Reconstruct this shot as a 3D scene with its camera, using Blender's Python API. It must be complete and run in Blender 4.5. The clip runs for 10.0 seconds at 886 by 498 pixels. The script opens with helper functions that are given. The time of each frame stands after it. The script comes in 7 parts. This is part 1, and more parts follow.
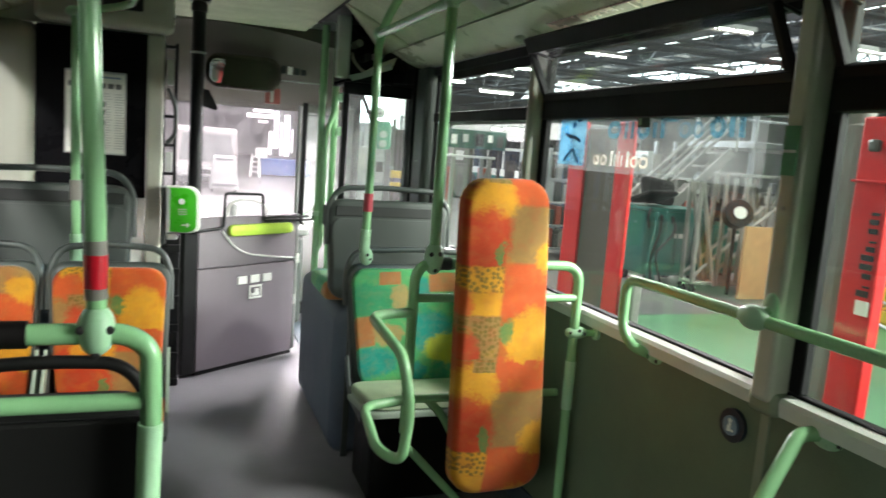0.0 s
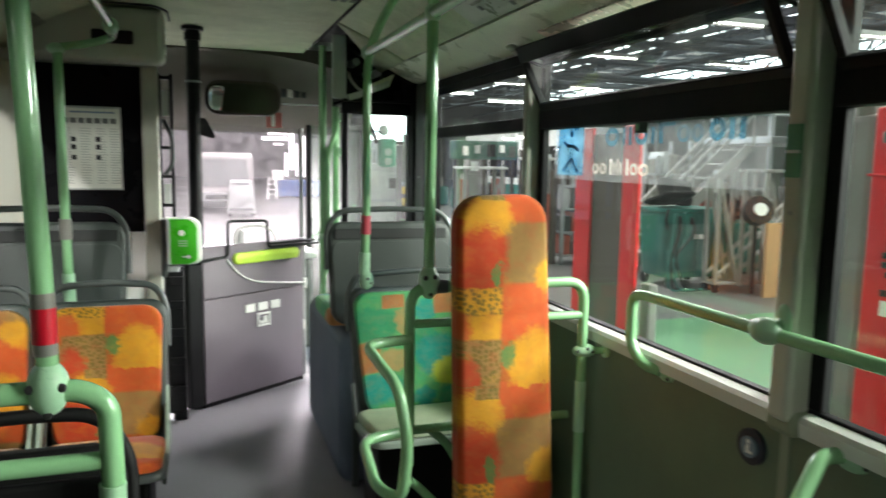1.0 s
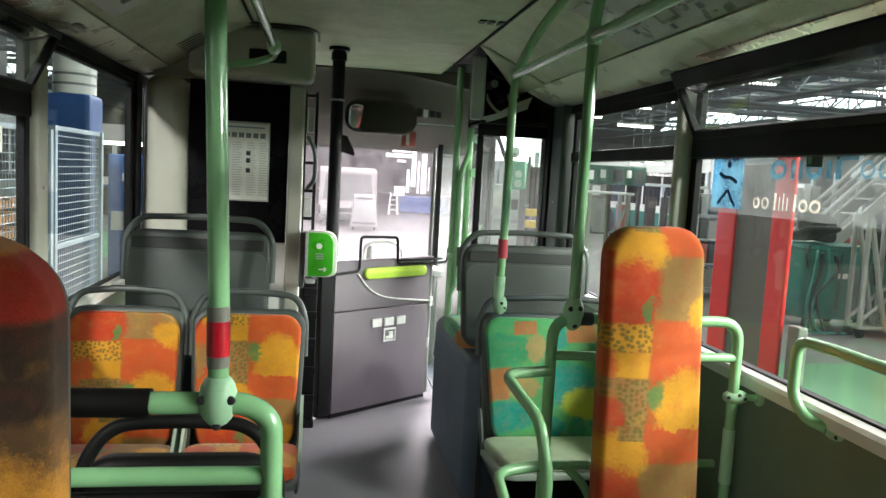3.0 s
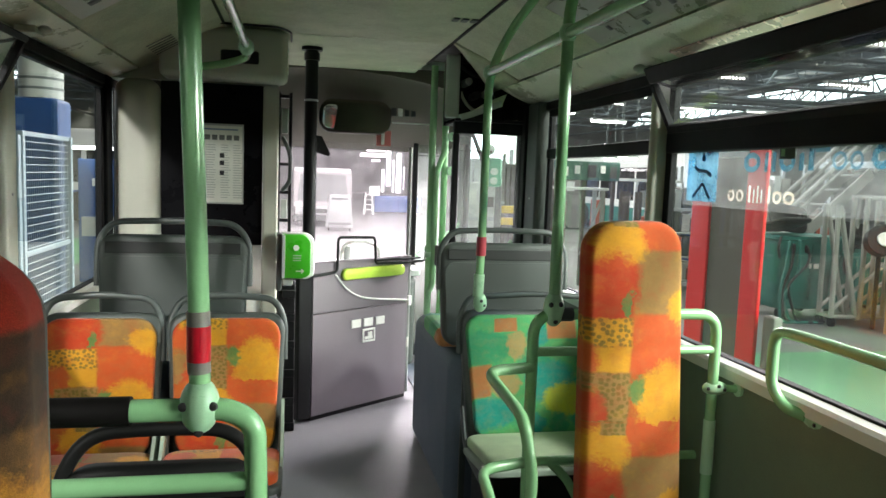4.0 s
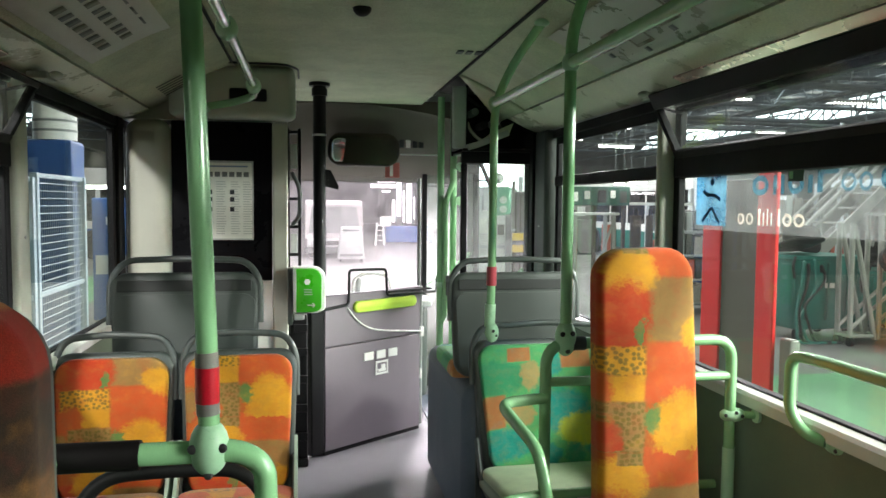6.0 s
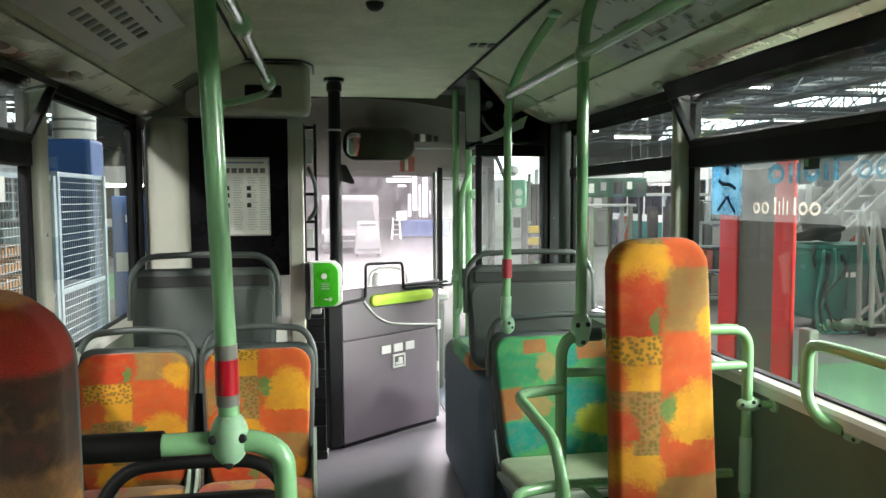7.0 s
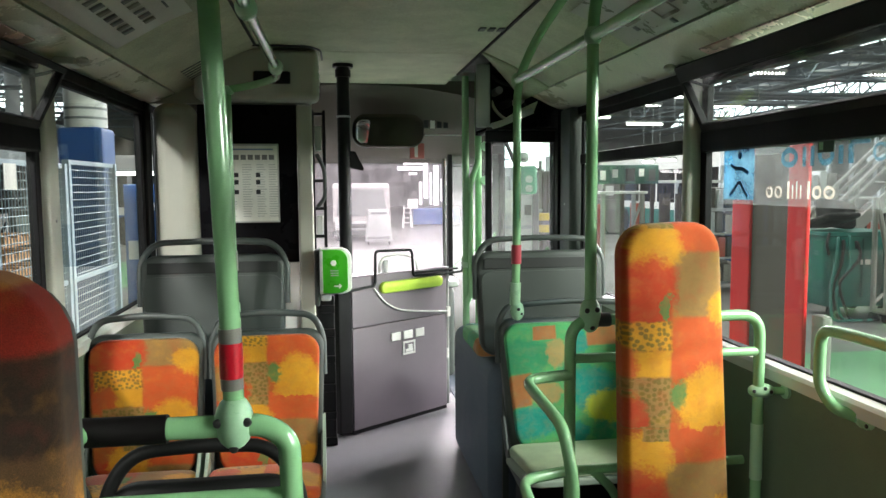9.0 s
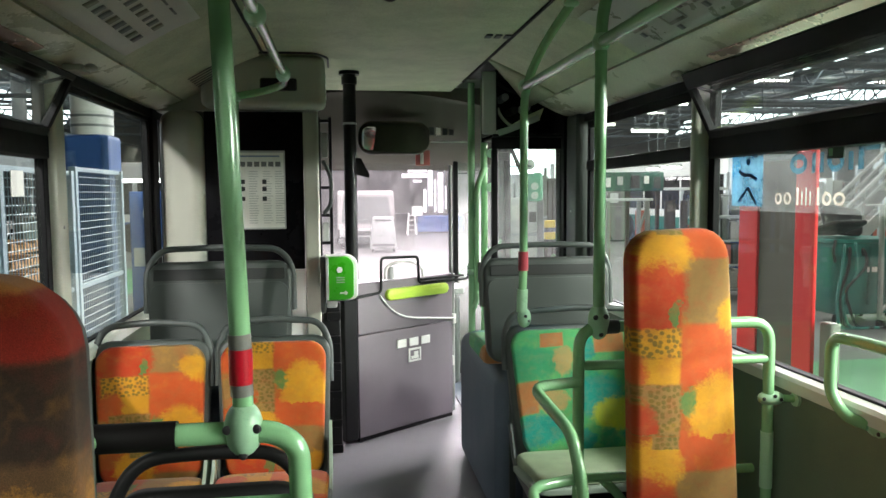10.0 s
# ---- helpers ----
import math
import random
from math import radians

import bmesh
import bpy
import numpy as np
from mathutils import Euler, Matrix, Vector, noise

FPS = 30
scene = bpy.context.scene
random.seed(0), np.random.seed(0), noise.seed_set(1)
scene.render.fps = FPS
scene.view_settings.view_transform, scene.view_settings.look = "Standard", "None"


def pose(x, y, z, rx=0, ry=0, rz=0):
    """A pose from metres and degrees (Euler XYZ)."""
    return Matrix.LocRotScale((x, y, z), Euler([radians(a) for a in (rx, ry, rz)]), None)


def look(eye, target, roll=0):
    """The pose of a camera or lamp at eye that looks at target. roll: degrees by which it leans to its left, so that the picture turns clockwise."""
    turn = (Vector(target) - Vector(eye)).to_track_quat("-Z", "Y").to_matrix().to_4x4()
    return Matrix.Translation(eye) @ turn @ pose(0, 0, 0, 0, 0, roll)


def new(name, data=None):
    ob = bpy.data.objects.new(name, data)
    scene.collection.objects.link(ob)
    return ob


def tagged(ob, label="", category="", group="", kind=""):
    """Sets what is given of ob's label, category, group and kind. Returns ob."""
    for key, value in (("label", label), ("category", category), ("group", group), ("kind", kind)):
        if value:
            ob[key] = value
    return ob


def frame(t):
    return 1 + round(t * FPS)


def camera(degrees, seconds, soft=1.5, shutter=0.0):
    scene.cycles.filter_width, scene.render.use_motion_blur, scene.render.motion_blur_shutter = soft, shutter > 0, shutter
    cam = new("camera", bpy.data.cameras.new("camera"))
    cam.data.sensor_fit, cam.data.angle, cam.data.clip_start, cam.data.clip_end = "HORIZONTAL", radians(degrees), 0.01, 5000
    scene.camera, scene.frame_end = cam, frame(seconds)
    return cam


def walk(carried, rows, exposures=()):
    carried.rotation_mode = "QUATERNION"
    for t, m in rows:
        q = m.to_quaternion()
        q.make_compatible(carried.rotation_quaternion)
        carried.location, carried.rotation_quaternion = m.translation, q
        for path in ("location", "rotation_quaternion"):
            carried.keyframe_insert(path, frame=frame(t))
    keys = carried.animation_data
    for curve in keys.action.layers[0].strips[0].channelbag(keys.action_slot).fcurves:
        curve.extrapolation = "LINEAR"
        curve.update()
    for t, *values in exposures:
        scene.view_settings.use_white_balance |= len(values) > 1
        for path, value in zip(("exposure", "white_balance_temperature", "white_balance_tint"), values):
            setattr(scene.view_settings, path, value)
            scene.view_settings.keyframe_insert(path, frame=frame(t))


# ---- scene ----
cam = camera(62.5, 10.0, shutter=0.5)
PATH = [
    (0, (-0.255, 0.412, 1.501), (0.435, 2.27, 1.231), 4.3),
    (0.5, (-0.205, 0.423, 1.519), (0.586, 2.241, 1.255), 2.6),
    (1, (-0.138, 0.481, 1.525), (0.495, 2.363, 1.284), 1.0),
    (1.5, (-0.11, 0.521, 1.534), (0.296, 2.464, 1.293), -0.1),
    (2, (-0.149, 0.547, 1.529), (0.169, 2.504, 1.265), 1.0),
    (2.5, (-0.201, 0.55, 1.536), (0.105, 2.516, 1.335), 3.2),
    (4, (-0.229, 0.561, 1.535), (0.167, 2.511, 1.336), 2.1),
    (4.5, (-0.226, 0.561, 1.541), (0.224, 2.502, 1.364), 2.8),
    (5, (-0.222, 0.565, 1.54), (0.254, 2.503, 1.407), 2.0),
    (5.5, (-0.203, 0.572, 1.53), (0.215, 2.525, 1.425), 1.5),
    (6, (-0.219, 0.563, 1.545), (0.144, 2.526, 1.423), 0.5),
    (7.5, (-0.215, 0.546, 1.537), (0.092, 2.517, 1.386), 0.0),
    (8, (-0.215, 0.554, 1.53), (0.093, 2.523, 1.364), 0.6),
    (8.5, (-0.202, 0.556, 1.535), (0.095, 2.526, 1.367), -0.2),
    (9, (-0.204, 0.561, 1.532), (0.083, 2.533, 1.361), -0.4),
    (9.5, (-0.208, 0.564, 1.533), (0.071, 2.538, 1.366), -0.2),
    (10, (-0.214, 0.568, 1.529), (0.062, 2.543, 1.378), -0.4),
]
walk(cam, [(t, look(eye, target, roll)) for t, eye, target, roll in PATH],
     exposures=[(0.0, 0.14), (1.0, 0.0), (2.5, -0.06), (4.0, 0.10), (6.0, 0.12), (7.5, 0.02), (10.0, 0.02)])

# ---- world and light ----
world = bpy.data.worlds.new("world")
scene.world = world
world.use_nodes = True
world.node_tree.nodes["Background"].inputs[0].default_value = (0.75, 0.85, 1.0, 1)
world.node_tree.nodes["Background"].inputs[1].default_value = 0.25


def area_lamp(name, eye, target, w, h, watts, colour, spread=180):
    d = bpy.data.lights.new(name, "AREA")
    d.shape, d.size, d.size_y, d.energy, d.color = "RECTANGLE", w, h, watts, colour
    d.spread = radians(spread)
    ob = new(name, d)
    ob.matrix_world = look(eye, target)
    return ob


# hall lamps: rows of tubes high over the workshop, and the bright bay ahead of the bus
area_lamp("hall_lamp_right", (10.5, -1.5, 5.4), (0.3, 3.2, 0.7), 5.0, 2.2, 280, (0.92, 1.0, 0.89), 60)
area_lamp("hall_lamp_left", (-6.2, -4.8, 3.7), (0.70, 2.6, 0.5), 3.0, 1.6, 19, (0.96, 1.0, 0.90), 46)
area_lamp("hall_lamp_near_right", (4.8, -0.9, 5.3), (0.7, 2.9, 0.9), 1.6, 0.8, 56, (0.95, 1.0, 0.92), 50)
area_lamp("hall_lamp_near_left", (-3.4, -1.8, 4.3), (-0.8, 4.2, 1.3), 0.7, 0.25, 26, (1.0, 0.99, 0.95), 40)
area_lamp("hall_lamp_front", (1.2, 11.5, 5.0), (0.4, 5.6, 0.6), 4.0, 1.6, 450, (1.0, 0.90, 0.95), 54)
area_lamp("hall_lamp_door", (7.0, 8.4, 2.8), (0.3, 4.8, 0.3), 1.6, 0.8, 100, (1.0, 0.96, 0.97), 40)
area_lamp("hall_lamp_rear", (20.0, -9.0, 4.4), (-0.7, 3.9, 1.3), 8.0, 2.0, 230, (0.94, 1.0, 0.92), 40)
area_lamp("hall_lamp_bay", (2.5, 22.5, 6.2), (2.5, 22.0, 0.0), 7.0, 22.0, 6300, (1.0, 0.93, 0.96))
area_lamp("hall_lamp_far_right", (13.0, 14.0, 6.2), (9.0, 10.0, 0.0), 8.0, 8.0, 640, (0.96, 1.0, 0.94))
area_lamp("hall_lamp_yard", (8.5, 2.5, 5.8), (8.0, 9.0, 0.0), 4.0, 2.0, 200, (0.98, 1.0, 0.95), 100)
area_lamp("hall_lamp_far_left", (-8.0, 16.0, 6.2), (-6.0, 10.0, 0.0), 6.0, 8.0, 420, (0.82, 0.94, 1.0))


# ---- materials ----
def srgb(r, g, b):
    return tuple((c / 255 / 12.92 if c <= 10 else ((c / 255 + 0.055) / 1.055) ** 2.4) for c in (r, g, b)) + (1,)


def node(nt, kind, **inputs):
    n = nt.nodes.new(kind)
    for k, v in inputs.items():
        key = int(k[1:]) if k[0] == "i" and k[1:].isdigit() else k.replace("_", " ")
        if isinstance(v, bpy.types.NodeSocket):
            nt.links.new(v, n.inputs[key])
        else:
            n.inputs[key].default_value = v
    return n


def blank(name):
    m = bpy.data.materials.new(name)
    m.use_nodes = True
    return m, m.node_tree, m.node_tree.nodes["Principled BSDF"]


def mixed(nt, fac, a, b, mode="MIX"):
    n = nt.nodes.new("ShaderNodeMix")
    n.data_type, n.blend_type = "RGBA", mode
    for key, v in ((0, fac), (6, a), (7, b)):
        if isinstance(v, bpy.types.NodeSocket):
            nt.links.new(v, n.inputs[key])
        else:
            n.inputs[key].default_value = v
    return n.outputs[2]


def ramp(nt, fac, stops, mode="LINEAR"):
    n = nt.nodes.new("ShaderNodeValToRGB")
    n.color_ramp.interpolation = mode
    while len(n.color_ramp.elements) < len(stops):
        n.color_ramp.elements.new(0.5)
    for e, (p, c) in zip(n.color_ramp.elements, stops):
        e.position, e.color = p, c if len(c) == 4 else (*c, 1)
    nt.links.new(fac, n.inputs[0])
    return n.outputs[0]


def scaled(c, k):
    return (c[0] * k, c[1] * k, c[2] * k, 1)


def surface(name, colour, rough=0.5, metal=0.0, vary=0.12, big=3.0, fine=180.0, bump=0.05, coat=0.0, spots=0.0, spec=0.5):
    """Plain painted, moulded or coated surface with stains at one scale and grain at another."""
    m, nt, b = blank(name)
    tc = nt.nodes.new("ShaderNodeTexCoord").outputs["Object"]
    n1 = node(nt, "ShaderNodeTexNoise", Vector=tc, Scale=big, Detail=5.0, Roughness=0.65).outputs[0]
    n2 = node(nt, "ShaderNodeTexNoise", Vector=tc, Scale=fine, Detail=2.0).outputs[0]
    c = ramp(nt, n1, [(0.3, scaled(colour, 1 - vary)), (0.7, scaled(colour, 1 + vary))])
    g = ramp(nt, n2, [(0.3, (1 - vary * 0.7 - spots,) * 3), (0.62, (1, 1, 1)), (0.75, (1 + spots,) * 3)])
    nt.links.new(mixed(nt, 1.0, c, g, "MULTIPLY"), b.inputs["Base Color"])
    r = node(nt, "ShaderNodeMapRange", Value=n1, i1=0.3, i2=0.7, i3=max(0.03, rough - 0.08), i4=min(1.0, rough + 0.1))
    nt.links.new(r.outputs[0], b.inputs["Roughness"])
    b.inputs["Metallic"].default_value, b.inputs["Coat Weight"].default_value = metal, coat
    b.inputs["Specular IOR Level"].default_value = spec
    if bump:
        bp = node(nt, "ShaderNodeBump", Height=n2, Strength=bump, Distance=0.002)
        nt.links.new(bp.outputs[0], b.inputs["Normal"])
    return m


ORANGE_BLOCKS = (
    ("R", -0.5, 0.5, 0.0, 1.0, "base"), ("E", 0.02, 0.42, 0.12, 0.34, "deep"), ("E", -0.06, 0.16, 0.40, 0.66, "deep"),
    ("E", -0.08, 0.20, 0.78, 1.02, "tan"), ("R", 0.5, 1.0, -0.02, 0.17, "hot"), ("R", 0.5, 1.0, 0.17, 0.475, "tan"),
    ("R", 0.5, 1.0, 0.475, 0.76, "hot"), ("R", 0.5, 1.0, 0.97, 1.02, "hot"), ("E", 0.56, 0.98, 0.70, 1.08, "sun"),
    ("E", 0.74, 1.06, 0.34, 0.53, "sun"), ("E", 0.50, 0.62, 0.77, 0.90, "leaf"), ("R", 0.38, 0.5, -0.03, 0.07, "tan", 1),
    ("E", 0.20, 0.54, 0.02, 0.27, "sun"), ("E", 0.14, 0.53, 0.18, 0.58, "deep"), ("E", 0.42, 0.5, 0.36, 0.49, "leaf"),
    ("R", 0.10, 0.5, 0.49, 0.63, "sun", 1), ("R", 0.24, 0.5, 0.63, 0.755, "sun"), ("E", 0.06, 0.30, 0.60, 0.80, "hot"),
    ("R", 0.17, 0.51, 0.755, 1.0, "tan", 1), ("R", 0.34, 0.51, 0.0, 0.06, "tan", 1), ("E", 0.12, 0.37, 0.84, 1.14, "deep"))
GREEN_BLOCKS = (
    ("R", 0.0, 1.0, 0.0, 1.0, "base"), ("E", -0.04, 0.34, 0.12, 0.40, "deep"), ("R", 0.22, 0.37, 0.02, 0.14, "hot"),
    ("E", 0.30, 0.44, 0.14, 0.36, "tan"), ("E", 0.44, 0.59, 0.06, 0.27, "sun"),
    ("R", 0.58, 0.78, 0.02, 0.20, "hot"), ("R", 0.0, 0.20, 0.40, 0.65, "hot"), ("E", 0.18, 0.40, 0.46, 0.66, "tan"),
    ("E", 0.40, 0.60, 0.27, 0.48, "deep"), ("E", 0.43, 0.77, 0.36, 0.72, "sun"), ("E", 0.55, 0.86, 0.55, 0.82, "leaf"),
    ("E", 0.02, 0.36, 0.66, 0.92, "sun"), ("E", 0.42, 0.58, 0.80, 0.94, "sun"), ("E", 0.60, 0.74, 0.80, 0.98, "deep"),
    ("E", 0.78, 1.04, 0.20, 0.50, "deep"), ("R", 0.82, 1.0, 0.50, 0.70, "hot"), ("E", 0.76, 1.0, 0.74, 0.95, "sun"))
SHADED_BLOCKS = (
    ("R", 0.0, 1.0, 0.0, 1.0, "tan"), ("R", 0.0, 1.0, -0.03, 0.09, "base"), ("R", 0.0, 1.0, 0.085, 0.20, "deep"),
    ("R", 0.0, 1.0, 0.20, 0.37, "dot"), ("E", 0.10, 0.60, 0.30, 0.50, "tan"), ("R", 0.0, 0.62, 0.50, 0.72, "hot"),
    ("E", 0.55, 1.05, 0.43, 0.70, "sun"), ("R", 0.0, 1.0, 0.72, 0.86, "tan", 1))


def fabric(name, shades, blocks, width=0.45, height=0.605, middle=0.0, top=1.0, lean=0.0, soft=1.0, over=1.0):
    """Woven moquette: a repeat of square-edged blocks (R), ragged leaf shapes (E) and dotted fields, one repeat wide and high in metres."""
    m, nt, b = blank(name)
    tc = nt.nodes.new("ShaderNodeTexCoord").outputs["Object"]

    def maths(op, x, y=0.0):
        n = node(nt, "ShaderNodeMath", i0=x, i1=y)
        n.operation = op
        return n.outputs[0]

    sep = node(nt, "ShaderNodeSeparateXYZ", Vector=tc)
    down = maths("ADD", sep.outputs[2], maths("MULTIPLY", sep.outputs[1], over))
    flat = node(nt, "ShaderNodeCombineXYZ", X=maths("ADD", sep.outputs[0], maths("MULTIPLY", sep.outputs[1], 0.8)), Y=down).outputs[0]
    rag = node(nt, "ShaderNodeTexNoise", Vector=flat, Scale=38.0, Detail=4.0, Roughness=0.6).outputs["Color"]
    slow = node(nt, "ShaderNodeTexNoise", Vector=flat, Scale=9.0, Detail=1.0).outputs["Color"]
    rs = node(nt, "ShaderNodeSeparateColor", Color=rag)
    ss = node(nt, "ShaderNodeSeparateColor", Color=slow)

    def bent(axis, fine, coarse):
        if axis == 0:
            p = maths("SUBTRACT", sep.outputs[0], maths("ADD", maths("MULTIPLY", sep.outputs[2], lean), middle))
        else:
            p = maths("SUBTRACT", top, down)
        p = maths("ADD", p, maths("MULTIPLY", maths("SUBTRACT", rs.outputs[axis], 0.5), fine))
        p = maths("ADD", p, maths("MULTIPLY", maths("SUBTRACT", ss.outputs[axis], 0.5), coarse))
        return maths("FRACT", maths("ADD", maths("DIVIDE", p, width if axis == 0 else height), 4.5 if axis == 0 else 4.0))

    straight = bent(0, 0.008, 0.008), bent(1, 0.012, 0.012)
    ragged = bent(0, 0.060, 0.03), bent(1, 0.060, 0.03)
    pick = dict(zip(("base", "tan", "hot", "deep", "sun", "leaf", "dot"), shades))
    v3 = node(nt, "ShaderNodeTexVoronoi", Vector=flat, Scale=64.0, Randomness=0.8)
    v3.voronoi_dimensions = "2D"
    dots = node(nt, "ShaderNodeMapRange", Value=v3.outputs["Distance"], i1=0.44, i2=0.30, i3=0.0, i4=0.85).outputs[0]
    tuft = node(nt, "ShaderNodeTexNoise", Vector=flat, Scale=120.0, Detail=3.0, Roughness=0.7).outputs[0]
    mott = node(nt, "ShaderNodeTexNoise", Vector=flat, Scale=26.0, Detail=5.0, Roughness=0.65).outputs[0]
    c = pick["base"]
    for form, u0, u1, v0, v1, shade, *dotted in blocks:
        colour = pick[shade]
        u, v = straight if form == "R" else ragged
        uc, vc, ur, vr = (u0 + u1) / 2, (v0 + v1) / 2, (u1 - u0) / 2, (v1 - v0) / 2
        du, dv = maths("DIVIDE", maths("SUBTRACT", u, uc), ur), maths("DIVIDE", maths("SUBTRACT", v, vc), vr)
        if form == "R":
            far = maths("MAXIMUM", maths("ABSOLUTE", du), maths("ABSOLUTE", dv))
            far = maths("ADD", far, maths("MULTIPLY", maths("SUBTRACT", tuft, 0.5), 0.12))
            on = node(nt, "ShaderNodeMapRange", Value=far, i1=1 + 0.08 * soft, i2=1 - 0.07 * soft, i3=0.0, i4=0.92).outputs[0]
        else:
            far = maths("SQRT", maths("ADD", maths("MULTIPLY", du, du), maths("MULTIPLY", dv, dv)))
            far = maths("ADD", far, maths("MULTIPLY", maths("SUBTRACT", tuft, 0.5), 0.55))
            on = node(nt, "ShaderNodeMapRange", Value=far, i1=1 + 0.12 * soft, i2=1 - 0.16 * soft, i3=0.0, i4=0.92).outputs[0]
        c = mixed(nt, on, c, mixed(nt, dots, colour, pick["dot"]) if dotted else colour)
    weave = node(nt, "ShaderNodeTexNoise", Vector=tc, Scale=700.0, Detail=2.0).outputs[0]
    grime = node(nt, "ShaderNodeTexNoise", Vector=tc, Scale=7.0, Detail=4.0).outputs[0]
    c = mixed(nt, ramp(nt, mott, [(0.45, (0, 0, 0)), (0.72, (0.26, 0.26, 0.26))]), c, pick["tan"])
    wash = node(nt, "ShaderNodeTexNoise", Vector=flat, Scale=15.0, Detail=3.0, Roughness=0.6).outputs[0]
    c = mixed(nt, ramp(nt, wash, [(0.5, (0, 0, 0)), (0.72, (0.26 / soft,) * 3)]), c, pick["deep"])
    c = mixed(nt, ramp(nt, wash, [(0.28, (0.22 / soft,) * 3), (0.45, (0, 0, 0))]), c, pick["sun"])
    c = mixed(nt, 1.0, c, ramp(nt, weave, [(0.3, (0.72, 0.72, 0.72)), (0.7, (1.12, 1.12, 1.12))]), "MULTIPLY")
    c = mixed(nt, 1.0, c, ramp(nt, grime, [(0.3, (0.80, 0.78, 0.74)), (0.65, (1.04, 1.04, 1.04))]), "MULTIPLY")
    nt.links.new(c, b.inputs["Base Color"])
    b.inputs["Roughness"].default_value = 0.9
    b.inputs["Sheen Weight"].default_value = 0.15
    b.inputs["Specular IOR Level"].default_value = 0.2
    bp = node(nt, "ShaderNodeBump", Height=weave, Strength=0.25, Distance=0.002)
    nt.links.new(bp.outputs[0], b.inputs["Normal"])
    return m


def glowing(name, colour, strength):
    m, nt, b = blank(name)
    b.inputs["Base Color"].default_value = (*colour, 1)
    b.inputs["Emission Color"].default_value = (*colour, 1)
    b.inputs["Emission Strength"].default_value = strength
    return m


def glassy(name, tint=(1, 1, 1), rough=0.0, haze=0.0):
    """Thin flat pane: clear, with a mirror gloss that grows at grazing angles, and a little dust, thickened where it
    imitates glare.
    """
    m, nt, b = blank(name)
    nt.nodes.remove(b)
    clear = node(nt, "ShaderNodeBsdfTransparent", Color=(*tint, 1))
    shine = node(nt, "ShaderNodeBsdfGlossy", Color=(1, 1, 1, 1), Roughness=rough)
    lw = node(nt, "ShaderNodeLayerWeight", Blend=0.5)
    pw = node(nt, "ShaderNodeMath", i0=lw.outputs["Facing"], i1=4.0)
    pw.operation = "POWER"
    fr = node(nt, "ShaderNodeMath", i0=pw.outputs[0], i1=0.36)
    fr.operation = "MULTIPLY"
    fb = node(nt, "ShaderNodeMath", i0=fr.outputs[0], i1=0.02)
    fb.operation = "ADD"
    mx = node(nt, "ShaderNodeMixShader", i0=fb.outputs[0], i1=clear.outputs[0], i2=shine.outputs[0])
    outp = mx.outputs[0]
    if haze:
        tc = nt.nodes.new("ShaderNodeTexCoord").outputs["Object"]
        n = node(nt, "ShaderNodeTexNoise", Vector=tc, Scale=9.0, Detail=6.0, Roughness=0.7).outputs[0]
        f = node(nt, "ShaderNodeMapRange", Value=n, i1=0.35, i2=0.75, i3=haze * 0.4, i4=haze * 1.6).outputs[0]
        front = node(nt, "ShaderNodeBsdfDiffuse", Color=(0.75, 0.76, 0.74, 1))
        behind = node(nt, "ShaderNodeBsdfTranslucent", Color=(0.82, 0.80, 0.81, 1))
        dust = node(nt, "ShaderNodeMixShader", i0=0.6, i1=front.outputs[0], i2=behind.outputs[0])
        outp = node(nt, "ShaderNodeMixShader", i0=f, i1=outp, i2=dust.outputs[0]).outputs[0]
    nt.links.new(outp, nt.nodes["Material Output"].inputs[0])
    return m


GREEN = surface("green_powder_coat", srgb(138, 188, 138), 0.2, vary=0.05, big=6, fine=350, bump=0.02, coat=0.5)
GREEN_DARKER = surface("green_joint_paint", srgb(158, 198, 162), 0.3, vary=0.05, big=8, bump=0.02)
BOLT = surface("dark_bolt", (0.02, 0.02, 0.02), 0.5)
FOAM = surface("black_foam_grip", (0.006, 0.005, 0.005), 0.6, fine=500, bump=0.15, spec=0.12)
RED_TAPE = surface("red_marker_sleeve", srgb(190, 20, 40), 0.35, coat=0.3, fine=300, bump=0.02)
FADED_TAPE = surface("faded_red_sleeve", srgb(172, 62, 72), 0.4, coat=0.2, fine=300, bump=0.02)
CLEAR_SLEEVE = surface("grey_sleeve", srgb(120, 118, 112), 0.35, fine=300)
SHELL = surface("grey_seat_plastic", srgb(61, 67, 64), 0.48, vary=0.1, fine=420, bump=0.12)
SHELL_PALE = surface("pale_seat_plastic", srgb(150, 165, 150), 0.5, vary=0.08, fine=420, bump=0.1)
SHELL_BLACK = surface("black_seat_plastic", (0.008, 0.008, 0.008), 0.5, fine=420, bump=0.12, spec=0.2)
BAND = surface("dark_seat_band", srgb(32, 35, 34), 0.6, vary=0.1, fine=420, bump=0.12)
HOOP = surface("grey_grab_hoop", srgb(72, 78, 76), 0.4, fine=300, bump=0.06)
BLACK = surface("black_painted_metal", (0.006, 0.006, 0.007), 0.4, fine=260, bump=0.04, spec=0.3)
RUBBER = surface("black_window_rubber", (0.004, 0.004, 0.005), 0.6, fine=200, bump=0.06, spec=0.2)
FLOOR = surface("grey_floor_vinyl", srgb(126, 124, 130), 0.6, vary=0.14, big=2.2, fine=260, bump=0.12, spots=0.14)
WALL = surface("grey_wall_laminate", srgb(98, 112, 90), 0.55, vary=0.14, big=6.0, fine=260, bump=0.1)
SILL = surface("pale_sill_trim", srgb(205, 208, 200), 0.4, vary=0.06, fine=250)
